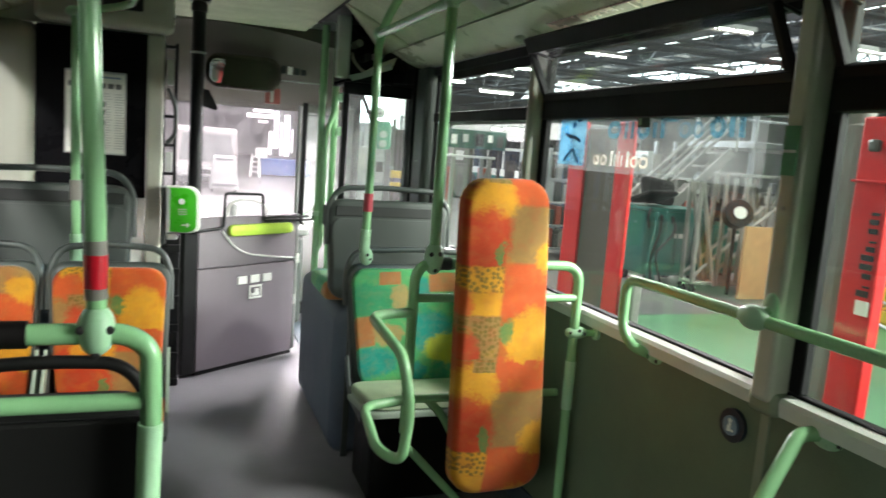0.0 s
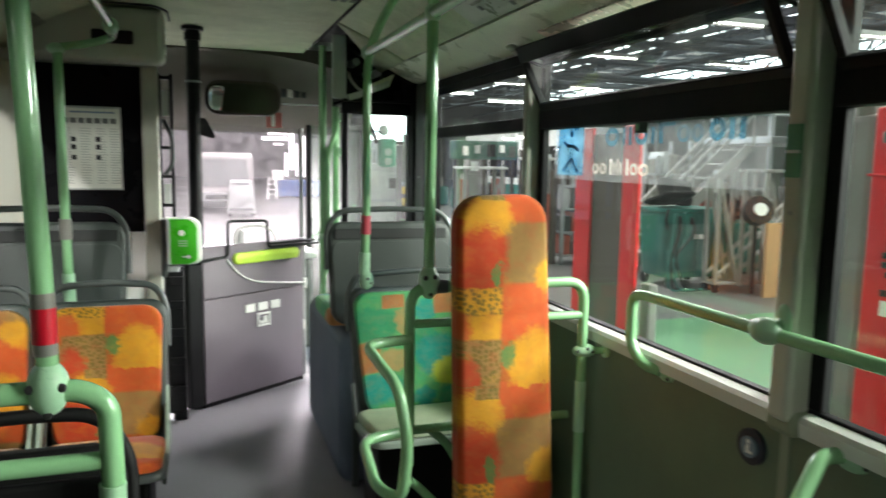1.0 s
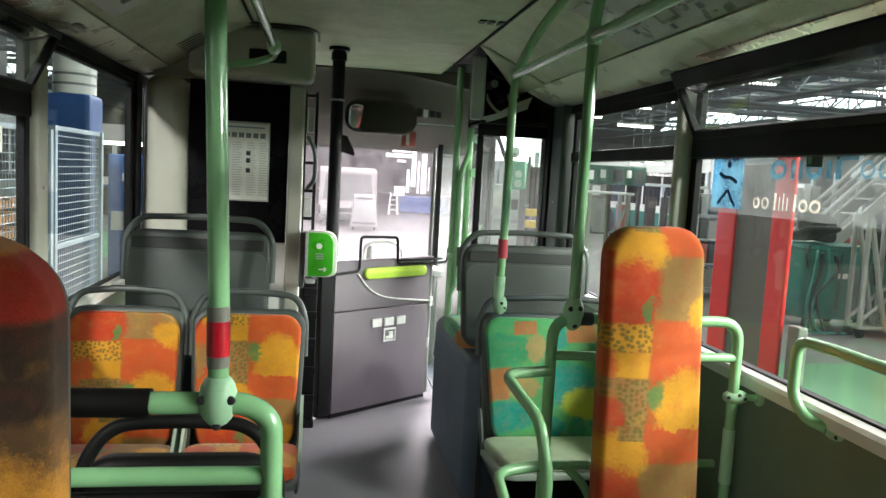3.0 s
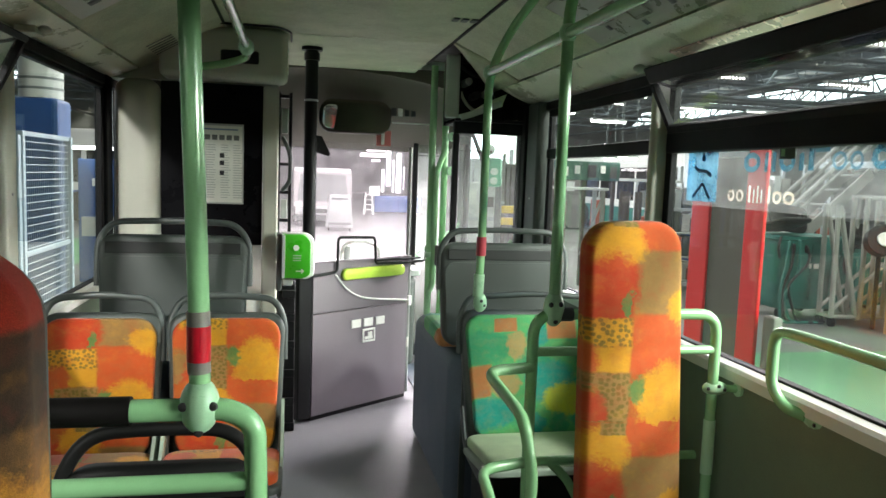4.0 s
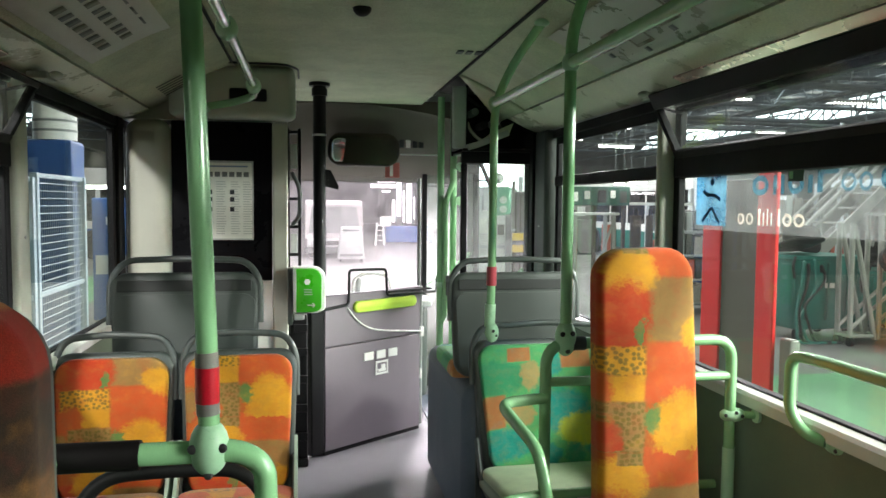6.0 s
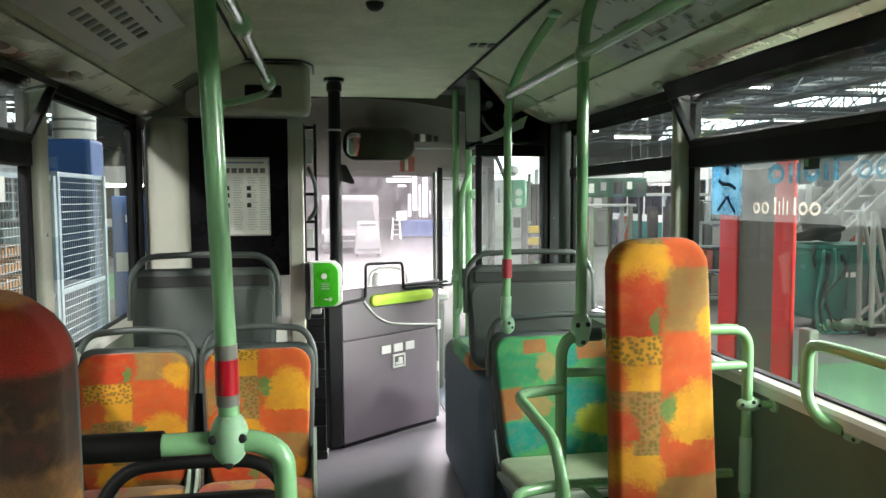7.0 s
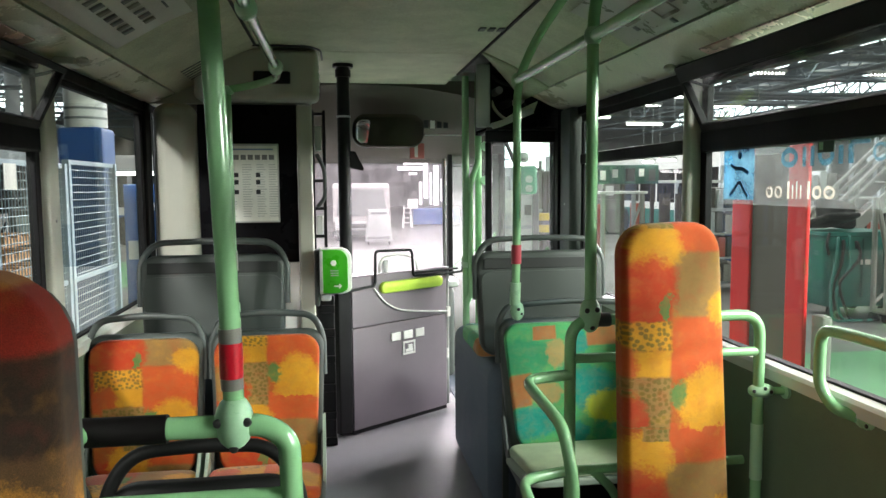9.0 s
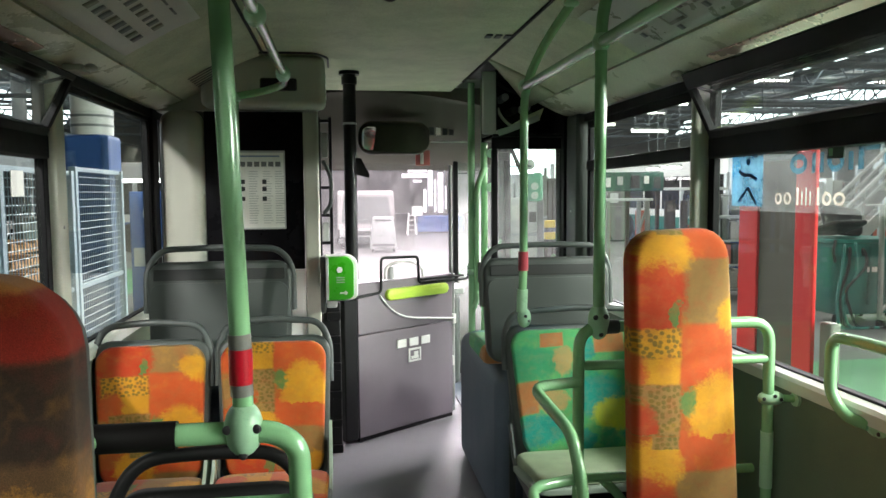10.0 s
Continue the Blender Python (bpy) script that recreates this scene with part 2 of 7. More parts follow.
POST = surface("pale_pillar_cover", srgb(196, 198, 184), 0.5, vary=0.09, fine=300, bump=0.05)
POST_GREEN = surface("greenish_pillar_cover", srgb(134, 142, 122), 0.5, vary=0.08, fine=300, bump=0.05)
CEIL = surface("speckled_ceiling_panel", srgb(178, 182, 156), 0.72, vary=0.2, big=4.5, fine=210, bump=0.3, spots=0.16)
COVE = surface("smooth_cove_panel", srgb(204, 206, 182), 0.3, vary=0.09, big=5.0, fine=160, bump=0.08, spots=0.08)
HEADER = surface("brown_grey_header_plastic", srgb(72, 67, 58), 0.7, vary=0.1, fine=400, bump=0.1)
DOOR_GREY = surface("grained_door_panel", srgb(122, 113, 121), 0.62, vary=0.07, big=3, fine=420, bump=0.2)
BEIGE = surface("beige_moulding", srgb(170, 171, 158), 0.5, vary=0.06, fine=300, bump=0.05)
LIME = surface("lime_plastic", srgb(196, 228, 84), 0.3, fine=200, coat=0.2)
VALID = surface("green_reader_front", srgb(66, 178, 38), 0.3, fine=200, bump=0.01, coat=0.3)
LIGHT_GREY = surface("light_grey_plastic", srgb(175, 178, 175), 0.45, fine=250)
WHITE = surface("white_plastic", srgb(236, 236, 232), 0.45, fine=250, vary=0.05)
PAPER = surface("printed_paper", srgb(222, 224, 216), 0.75, vary=0.05, big=12, fine=500)
FADED = surface("faded_print_sheet", srgb(186, 186, 178), 0.6, vary=0.08, big=10)
# rose in the base colour paints the red lifts' reflection in the pale trim
COVE_EDGE = surface("edge_trim_rose_reflection", srgb(238, 206, 196), 0.24, 0.55, vary=0.05, big=4, fine=200, bump=0.03)
COVE_REFLECTION = surface("cove_reflection_sheet", srgb(150, 156, 138), 0.3, vary=0.1, big=6)
LOGO_BLUE = surface("dark_blue_print", srgb(24, 78, 122), 0.5)
MAP_LINE = surface("print_and_reflection_line", srgb(112, 112, 96), 0.5)
PRINT_BLUE = surface("print_blue", srgb(120, 140, 165), 0.7)
PRINT_GREY = surface("print_grey", srgb(110, 112, 112), 0.7)
PRINT_DARK = surface("print_dark", srgb(40, 42, 46), 0.7)
ARCH = surface("dark_blue_grey_vinyl", srgb(78, 90, 102), 0.6, vary=0.14, fine=260, bump=0.12, spots=0.1)
DARK_GLASS = surface("black_partition_glass", (0.004, 0.004, 0.005), 0.3, fine=60, bump=0.0, spec=0.08)
STEEL = surface("galvanised_steel", srgb(190, 194, 196), 0.38, metal=0.7, vary=0.12, fine=120)
MIRROR = surface("mirror_glass", (0.85, 0.86, 0.86), 0.03, metal=1.0, vary=0.02, bump=0)
# dark tint puts the dim reflection into the mirror's own colour
DIMMED_MIRROR = surface("dimmed_reflection_glass", (0.16, 0.14, 0.12), 0.16, metal=1.0, vary=0.05, bump=0)
RED_PAINT = surface("red_lift_paint", srgb(200, 12, 20), 0.6, vary=0.06, fine=150, spec=0.25)
LIFT_GREY = surface("grey_lift_paint", srgb(112, 110, 107), 0.7, vary=0.1, fine=150)
LIFT_DARK = surface("dark_lift_channel", srgb(66, 58, 50), 0.7, vary=0.15, fine=120)
TEAL = surface("teal_bin_plastic", srgb(6, 92, 82), 0.5, vary=0.12, fine=150)
WOOD = surface("raw_board", srgb(205, 160, 112), 0.7, vary=0.14, big=9, fine=160)
WHITE_STEEL = surface("white_painted_tube", srgb(150, 149, 144), 0.45, vary=0.08, fine=120)
YELLOW = surface("yellow_paint", srgb(240, 196, 52), 0.5, vary=0.1, fine=150)
MIRROR_GREEN = surface("sea_green_plastic", srgb(92, 142, 122), 0.4, fine=120)
GREEN_FLOOR = surface("green_painted_concrete", srgb(78, 132, 90), 0.35, vary=0.2, big=0.7, fine=60, bump=0.05)
CONCRETE = surface("pale_hall_floor", srgb(100, 100, 98), 0.4, vary=0.16, big=0.5, fine=40, bump=0.05)
BLUE = surface("blue_painted_steel", srgb(38, 78, 138), 0.5, vary=0.14, fine=90)
DEEP_BLUE = surface("dark_blue_steel", srgb(34, 64, 120), 0.6, vary=0.14, fine=90, spec=0.2)
HALL_WHITE = surface("white_hall_cladding", srgb(206, 208, 206), 0.6, vary=0.1, big=0.6, fine=30)
WALL_FAR = surface("dim_hall_cladding", srgb(136, 136, 130), 0.7, vary=0.25, big=0.35, fine=12)
HALL_DARK = surface("grey_hall_roof", srgb(172, 168, 160), 0.7, vary=0.2, big=0.4, fine=20)
TRUSS = surface("truss_steel", srgb(112, 118, 120), 0.5, vary=0.15, fine=40)
TERRA = surface("rust_red_panel", srgb(170, 78, 58), 0.6, vary=0.15, fine=60)
WIRE = surface("zinc_wire", srgb(150, 170, 180), 0.6, metal=0.0, vary=0.1, fine=60)
TUBE_GLOW = glowing("lamp_tube", (1.0, 0.98, 0.95), 14.0)
SKY_GLOW = glowing("skylight_glazing", (0.86, 0.93, 1.0), 4.0)
BAY_GLOW = glowing("bright_bay_glow", (1.0, 0.97, 0.98), 1.7)
GLASS = glassy("window_glass", (0.93, 0.97, 0.94), 0.0, 0.006)
CLEAR = glassy("clear_screen", (0.97, 0.96, 0.97), 0.02, 0.065)
# the haze is raised to imitate the bloom of glare over the windscreen
WINDSCREEN = glassy("windscreen_glass", (0.97, 0.96, 0.97), 0.0, 0.05)
DOOR_GLASS = glassy("milky_door_glass", (0.90, 0.97, 0.93), 0.02, 0.12)
FILM = glassy("frosted_film", (0.90, 0.93, 0.95), 0.3, 0.055)
BLUE_INK = glassy("blue_ink", (0.25, 0.62, 0.86), 0.3, 0.20)
DEEP_INK = glassy("deep_blue_ink", (0.20, 0.48, 0.62), 0.3, 0.16)
SAND_INK = glassy("sand_ink", (0.95, 0.85, 0.72), 0.3, 0.42)
ORANGE = (srgb(174, 86, 33), srgb(146, 115, 66), srgb(196, 84, 38), srgb(182, 60, 30), srgb(208, 149, 36), srgb(80, 124, 66), srgb(104, 98, 42))
ORANGE_CLOTH = fabric("orange_moquette", ORANGE, ORANGE_BLOCKS, middle=-0.062, top=1.056, lean=0.03, over=0.0)
ORANGE_SEAT_CLOTH = fabric("orange_seat_moquette", ORANGE, ORANGE_BLOCKS, top=1.163)
ORANGE_SEAT_CLOTH_B = fabric("orange_seat_moquette_shifted", ORANGE, ORANGE_BLOCKS, top=1.333)
# the orange moquette again, with the shade on the near pad mixed into darker colours
SHADED_CLOTH = fabric("shaded_orange_moquette", (srgb(188, 120, 52), srgb(72, 56, 38), srgb(192, 72, 40), srgb(140, 34, 24), srgb(200, 138, 48), srgb(90, 96, 50),
                                        srgb(40, 28, 22)), SHADED_BLOCKS, 0.30, 0.605, 0.0, 0.885, soft=1.5, over=0.0)
TEAL_CLOTH = fabric("green_moquette", (srgb(84, 168, 104), srgb(172, 146, 94), srgb(182, 110, 66), srgb(56, 148, 104), srgb(30, 144, 134),
                                       srgb(184, 190, 50), srgb(86, 150, 80)), GREEN_BLOCKS, 0.66, 0.605, 0.0, 1.0)


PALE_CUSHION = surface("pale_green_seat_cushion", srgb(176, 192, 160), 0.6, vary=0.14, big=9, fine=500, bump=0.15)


# ---- building helpers ----
ORIGIN = {}


def thing(name, at, label, category, group="", kind=""):
    ob = new(name)
    ob.location = at
    ob.empty_display_size = 0.05
    ORIGIN[ob.name] = Vector(at)
    return tagged(ob, label, category, group, kind)


def mesh_of(name, bm, material, off, smooth=True):
    bmesh.ops.recalc_face_normals(bm, faces=bm.faces)
    bmesh.ops.translate(bm, verts=bm.verts, vec=-off)
    me = bpy.data.meshes.new(name)
    bm.to_mesh(me)
    bm.free()
    me.materials.append(material)
    if smooth:
        me.set_sharp_from_angle(angle=radians(38))
        me.polygons.foreach_set("use_smooth", [not p.select for p in me.polygons])
    return me


def part(name, bm, material, parent, label="", smooth=True):
    off = ORIGIN[parent.name]
    ob = new(name, mesh_of(name, bm, material, off, smooth))
    ob.parent = parent
    ORIGIN[ob.name] = off
    if label:
        ob["label"] = label
    return ob


def solid(name, bm, material, label="", category="", kind="structure", at=(0, 0, 0), smooth=True, group=""):
    ob = new(name, mesh_of(name, bm, material, Vector(at), smooth))
    ob.location = at
    ORIGIN[ob.name] = Vector(at)
    return tagged(ob, label, category, group, kind)


def box(x0, x1, y0, y1, z0, z1, bevel=0.0, bm=None, seg=2, m=None):
    bm = bm or bmesh.new()
    r = bmesh.ops.create_cube(bm, size=1.0)
    bmesh.ops.scale(bm, vec=(x1 - x0, y1 - y0, z1 - z0), verts=r["verts"])
    bmesh.ops.translate(bm, vec=((x0 + x1) / 2, (y0 + y1) / 2, (z0 + z1) / 2), verts=r["verts"])
    vs = r["verts"]
    if bevel:
        es = list({e for v in vs for e in v.link_edges})
        q = bmesh.ops.bevel(bm, geom=es, offset=bevel, segments=seg, profile=0.5, affect="EDGES")
        vs = list({v for f in q["faces"] for v in f.verts} | {v for v in vs if v.is_valid})
        soft_faces = set(q["faces"])
        for f in {f for v in vs for f in v.link_faces} - soft_faces:
            f.select = True
        if m:
            seen = set(vs)
            stack = list(vs)
            while stack:
                for e in stack.pop().link_edges:
                    for u in e.verts:
                        if u not in seen:
                            seen.add(u)
                            stack.append(u)
            vs = list(seen)
    if m:
        bmesh.ops.transform(bm, matrix=m, verts=vs)
    return bm


def rounded(pts, fillet):
    pts = [Vector(p) for p in pts]
    if fillet <= 0 or len(pts) < 3:
        return pts
    res = [pts[0]]
    for a, b, c in zip(pts, pts[1:], pts[2:]):
        d1, d2 = (a - b), (c - b)
        f = min(fillet, d1.length * 0.49, d2.length * 0.49)
        p, q = b + d1.normalized() * f, b + d2.normalized() * f
        for i in range(7):
            u = i / 6
            res.append(p * (1 - u) ** 2 + b * 2 * u * (1 - u) + q * u ** 2)
    res.append(pts[-1])
    return res


def tube(pts, r, fillet=0.06, bm=None, seg=14, squash=None):
    bm = bm or bmesh.new()
    path = rounded(pts, fillet)
    rings = []
    t0 = (path[1] - path[0]).normalized()
    ref = Vector((0, 0, 1)) if abs(t0.z) < 0.9 else Vector((0, 1, 0))
    u = t0.cross(ref).normalized()
    for i, p in enumerate(path):
        t = (path[min(i + 1, len(path) - 1)] - path[max(i - 1, 0)]).normalized()
        u = (u - t * u.dot(t)).normalized()
        w = t.cross(u)
        a, b = squash or (1, 1)
        rings.append([bm.verts.new(p + (u * math.cos(k * math.tau / seg) * a + w * math.sin(k * math.tau / seg) * b) * r) for k in range(seg)])
    for r1, r2 in zip(rings, rings[1:]):
        for k in range(seg):
            bm.faces.new((r1[k], r1[(k + 1) % seg], r2[(k + 1) % seg], r2[k]))
    bm.faces.new(rings[0][::-1])
    bm.faces.new(rings[-1])
    return bm


def ball(c, sx, sy, sz, bm=None, seg=16):
    bm = bm or bmesh.new()
    q = bmesh.ops.create_uvsphere(bm, u_segments=seg, v_segments=max(8, seg // 2 + 2), radius=1.0)
    bmesh.ops.transform(bm, matrix=Matrix.Translation(c) @ Matrix.Diagonal((sx, sy, sz, 1)), verts=q["verts"])
    return bm


def disc(c, r, depth, axis="X", bm=None, seg=24):
    bm = bm or bmesh.new()
    d = {"X": Vector((1, 0, 0)), "Y": Vector((0, 1, 0)), "Z": Vector((0, 0, 1))}[axis] * depth / 2
    return tube([Vector(c) - d, Vector(c) + d], r, 0, bm, seg)


def outline(w, h, r, taper=0.0, n=7):
    """Rounded rectangle round (0, h/2); taper narrows the foot."""
    pts = []
    for cx, cz, a0 in ((w / 2 - r, h - r, 0), (-w / 2 + r, h - r, 90), (-w / 2 + r, r, 180), (w / 2 - r, r, 270)):
        for i in range(n):
            a = radians(a0 + 90 * i / (n - 1))
            z = cz + r * math.sin(a)
            pts.append(((cx + r * math.cos(a)) * (1 - taper * (1 - z / h)), z))
    return pts


def pad(w, h, t, r, taper=0.0, puff=0.012, m=Matrix(), bm=None):
    """A padded board in the x-z plane, front towards -y, with soft edges and a slight crown."""
    bm = bm or bmesh.new()
    loops = []
    q = min(0.027, t * 0.45)
    prof = [(t / 2, q * 0.4), (t / 2 - q * 0.3, 0.0)] + [(-t / 2 + q - q * math.sin(a), q - q * math.cos(a)) for a in [k * math.pi / 12 for k in range(7)]]
    for y, k in prof + [(-t / 2 - puff * 0.6, q + 0.03), (-t / 2 - puff, q + 0.07)]:
        ring = []
        for x, z in outline(w, h, r, taper):
            sx = (w / 2 - min(k, w / 2 - 0.01)) / (w / 2)
            sz = (h / 2 - min(k, h / 2 - 0.01)) / (h / 2)
            ring.append(bm.verts.new(m @ Vector((x * sx, y, (z - h / 2) * sz + h / 2))))
        loops.append(ring)
    n = len(loops[0])
    for a, b in zip(loops, loops[1:]):
        for i in range(n):
            bm.faces.new((a[i], a[(i + 1) % n], b[(i + 1) % n], b[i]))
    bm.faces.new(loops[0][::-1])
    bm.faces.new(loops[-1])
    return bm


def sheet(profile, y0, y1, thick=0.012, bm=None, cuts=1):
    """A panel swept along y: profile is a line of (x, z); thickness goes to its left side."""
    bm = bm or bmesh.new()
    n = len(profile)
    nor = []
    for i in range(n):
        a, b = profile[max(i - 1, 0)], profile[min(i + 1, n - 1)]
        d = Vector((b[0] - a[0], b[1] - a[1])).normalized()
        nor.append(Vector((-d.y, d.x)))
    ring = [(p[0], p[1]) for p in profile] + [(p[0] + q.x * thick, p[1] + q.y * thick) for p, q in zip(profile[::-1], nor[::-1])]
    rows = [[bm.verts.new((x, y0 + (y1 - y0) * k / cuts, z)) for x, z in ring] for k in range(cuts + 1)]
    m = len(ring)
    for a, b in zip(rows, rows[1:]):
        for i in range(m):
            bm.faces.new((a[i], a[(i + 1) % m], b[(i + 1) % m], b[i]))
    bm.faces.new(rows[0][::-1])
    bm.faces.new(rows[-1])
    return bm


def frame_of(y0, y1, z0, z1, x0, x1, b, bm=None, side=0.0, foot=0.0):
    """A rectangular frame in the y-z plane with bars of width b, its uprights of width side."""
    bm = bm or bmesh.new()
    side, foot = side or b, foot or b
    box(x0, x1, y0, y1, z0, z0 + foot, 0.003, bm, 1)
    box(x0, x1, y0, y1, z1 - b, z1, 0.004, bm, 1)
    box(x0, x1, y0, y0 + side, z0 + foot, z1 - b, 0.004, bm, 1)
    box(x0, x1, y1 - side, y1, z0 + foot, z1 - b, 0.004, bm, 1)
    return bm


# ---- the bus: shell ----
Y0, Y1 = -3.6, 6.9          # rear wall and windscreen
W = 1.2                     # glass plane
SILL_Z, TOP_Z = 0.955, 1.93

bm = box(-W - 0.06, W + 0.06, Y0, Y1, -0.05, 0.0)
solid("floor", bm, FLOOR, "worn grey speckled vinyl bus floor", "floor")
bm = box(-W - 0.05, W + 0.05, Y0 - 0.06, Y0, -0.05, 2.33)
solid("wall_rear", bm, WALL, "plain grey rear wall of the bus", "wall")

bm = box(-0.6, 0.6, Y0, 4.668, 2.27, 2.31, 0.003)
box(-0.6, 0.6, 4.672, 5.90, 2.27, 2.31, 0.003, bm)
solid("ceiling", bm, CEIL, "speckled grey ceiling panels of the bus", "ceiling")
bm = box(-W - 0.07, W + 0.07, Y0 - 0.06, Y1 + 0.05, 2.36, 2.40)
solid("roof_skin", bm, HALL_WHITE, "white outer roof skin of the bus", "roof")

for s, side in ((1, "right"), (-1, "left")):
    jx, jz = (0.983, 2.081) if s > 0 else (1.049, 2.046)
    up = [(0.604, 2.268), (0.78, 2.19), (jx, jz)]
    low = [(jx + 0.008, jz - 0.006), (1.10, 2.022), (1.165, 1.998), (1.195, 1.992)]
    for nm, prof, mat, y_end in (("trim_upper_cove_", up, CEIL, 4.56 if s > 0 else 5.85), ("trim_lower_cove_", low, COVE, 4.95)):
        p = prof if s > 0 else [(-x, z) for x, z in prof[::-1]]
        solid(nm + side, sheet(p, Y0, y_end, 0.012), mat, "smooth grey-beige cove panel above the windows", "panel")
    edge = [(1.098 if s > 0 else 1.136, 2.016 if s > 0 else 2.000), (1.15, 1.994), (1.192, 1.984)]
    solid("trim_cove_edge_" + side, sheet(edge if s > 0 else [(-x, z) for x, z in edge[::-1]], Y0, 3.08, 0.006), COVE_EDGE, "glossy edge trim above the side windows, tinted with a rose reflection", "trim")
    x0, x1 = (W - 0.015, W + 0.05) if s > 0 else (-W - 0.05, -W + 0.015)
    solid("trim_window_head_" + side, box(x0, x1, Y0, 4.95, TOP_Z + 0.005, 1.982, 0.004), RUBBER, "black band above the side windows", "trim")
    solid("trim_roof_edge_" + side, box(min(s * 1.205, s * 1.27), max(s * 1.205, s * 1.27), Y0, Y1, 1.995, 2.358), HALL_WHITE, "white roof edge of the bus", "trim")

# the right cove ends in a slanting cut before the door gear
bm = bmesh.new()
cut = [(0.604, 2.268), (0.70, 2.228), (0.78, 2.19), (0.86, 2.149), (0.93, 2.110), (0.983, 2.081)]
a = [bm.verts.new((x, 4.562, z)) for x, z in cut]
b = [bm.verts.new((x, 4.69 + 1.5 * (x - 0.69), z)) for x, z in cut]
for i in range(5):
    bm.faces.new((a[i], a[i + 1], b[i + 1], b[i]))
ob = solid("trim_cove_end", bm, CEIL, "slanting end of the cove panel", "panel")
ob.modifiers.new("thickness", "SOLIDIFY").thickness = 0.012

# right lower wall, in panels with a seam under each pillar
bm = box(W - 0.02, W + 0.07, Y0, 1.813, 0.0, 0.925, 0.003)
box(W - 0.02, W + 0.07, 1.817, 5.05, 0.0, 0.925, 0.003, bm)
solid("wall_right", bm, WALL, "grey laminate side wall below the windows", "wall")
bm = box(-W - 0.07, -W + 0.02, Y0, 3.35, 0.0, 0.925, 0.003)
box(-W - 0.07, -W + 0.02, 3.354, Y1, 0.0, 0.925, 0.003, bm)
solid("wall_left", bm, WALL, "grey laminate side wall below the windows", "wall")
# skirting along the floor
solid("baseboard", box(W - 0.035, W - 0.02, Y0, 5.0, 0.0, 0.09, 0.006), ARCH, "dark skirting strip along the bus floor", "baseboard")


def sill(name, s, y0, y1):
    prof = [(1.165, 0.905), (1.160, 0.94), (1.168, 0.952), (1.205, 0.962)]
    p = prof if s > 0 else [(-x, z) for x, z in prof[::-1]]
    solid(name, sheet(p[::-1] if s > 0 else p[::-1], y0, y1, 0.02), SILL, "pale window sill trim along the bus wall", "sill")


sill("window_sill_1", 1, Y0, 1.755)
sill("window_sill_2", 1, 1.855, 3.215)
sill("window_sill_3", 1, 3.30, 4.66)
sill("window_sill_4", -1, Y0, 3.22)
sill("window_sill_5", -1, 3.33, 4.62)


def window(name, s, y0, y1, hopper, label):
    """A side window: rubber frame, lower pane, bar and, above it, a fixed or tipped pane."""
    x = s * W
    th = thing(name, (x, y0, SILL_Z), label, "window", kind="structure")

    def xs(a, b):
        return (min(s * a, s * b), max(s * a, s * b))

    a, b = xs(W - 0.006, W + 0.024)
    part("window_frame", frame_of(y0, y1, SILL_Z, TOP_Z + 0.005, a, b, 0.022, side=0.042, foot=0.011), RUBBER, th, "black rubber window frame")
    zt = TOP_Z - 0.017
    a, b = xs(W + 0.008, W + 0.013)
    if hopper == "none":
        p = part("pane", box(a, b, y0 + 0.042, y1 - 0.042, SILL_Z + 0.011, zt), GLASS, th, "clear window pane", False)
        p.visible_shadow = False
        return th
    p = part("pane", box(a, b, y0 + 0.042, y1 - 0.042, SILL_Z + 0.011, 1.655), GLASS, th, "clear lower window pane", False)
    p.visible_shadow = False
    a, b = xs(W - 0.02, W + 0.035)
    part("crossbar", box(a, b, y0 + 0.02, y1 - 0.02, 1.655, 1.735 if hopper == "tipped" else 1.712, 0.006), RUBBER, th, "black crossbar of the window")
    if hopper == "fixed":
        a, b = xs(W - 0.012, W + 0.005)
        part("head_rail", box(a, b, y0 + 0.02, y1 - 0.02, 1.893, 1.934, 0.004), RUBBER, th, "black rubber head rail")
        a, b = xs(W + 0.006, W + 0.011)
        p = part("pane", box(a, b, y0 + 0.042, y1 - 0.042, 1.712, zt), GLASS, th, "clear upper window pane", False)
        p.visible_shadow = False
        return th
    # the upper light, tipped inwards about its lower edge
    tip = Matrix.Translation((s * (W - 0.005), 0, 1.735)) @ Matrix.Rotation(-s * radians(27), 4, "Y")
    hy0, hy1 = y0 + 0.03, y1 - 0.03
    bm = bmesh.new()
    for q in ((-0.014, 0.014, hy0, hy1, 0.0, 0.03), (-0.014, 0.014, hy0, hy1, 0.205, 0.268 if s > 0 else 0.228), (-0.014, 0.014, hy0, hy0 + 0.026, 0.03, 0.205), (-0.014, 0.014, hy1 - 0.026, hy1, 0.03, 0.205)):
        box(*q, 0.003, bm, 1, m=tip)
    h = part("hopper_frame", bm, RUBBER, th, "black frame of the tipped upper window")
    p = part("hopper_pane", box(-0.003, 0.003, hy0 + 0.026, hy1 - 0.026, 0.03, 0.205, m=tip), GLASS, h, "clear tipped window pane", False)
    p.visible_shadow = False
    for k, y in enumerate((hy0 + 0.02, hy1 - 0.02)):
        part("stay", tube([(s * (W - 0.10), y, 1.925), (s * (W - 0.005), y, 1.90)], 0.006, 0), BLACK, th)
    return th


window("window_1", 1, -0.9, 1.768, "tipped", "long side window with its upper light tipped open")
window("window_2", 1, 1.84, 3.233, "tipped", "side window with printed film and tipped upper light")
window("window_3", 1, 3.285, 4.63, "fixed", "side window with a black crossbar")
window("window_4", -1, 0.0, 3.222, "tipped", "side window with its upper light tipped open")
window("window_5", -1, 3.335, 4.58, "none", "tall fixed side window beside the seats")
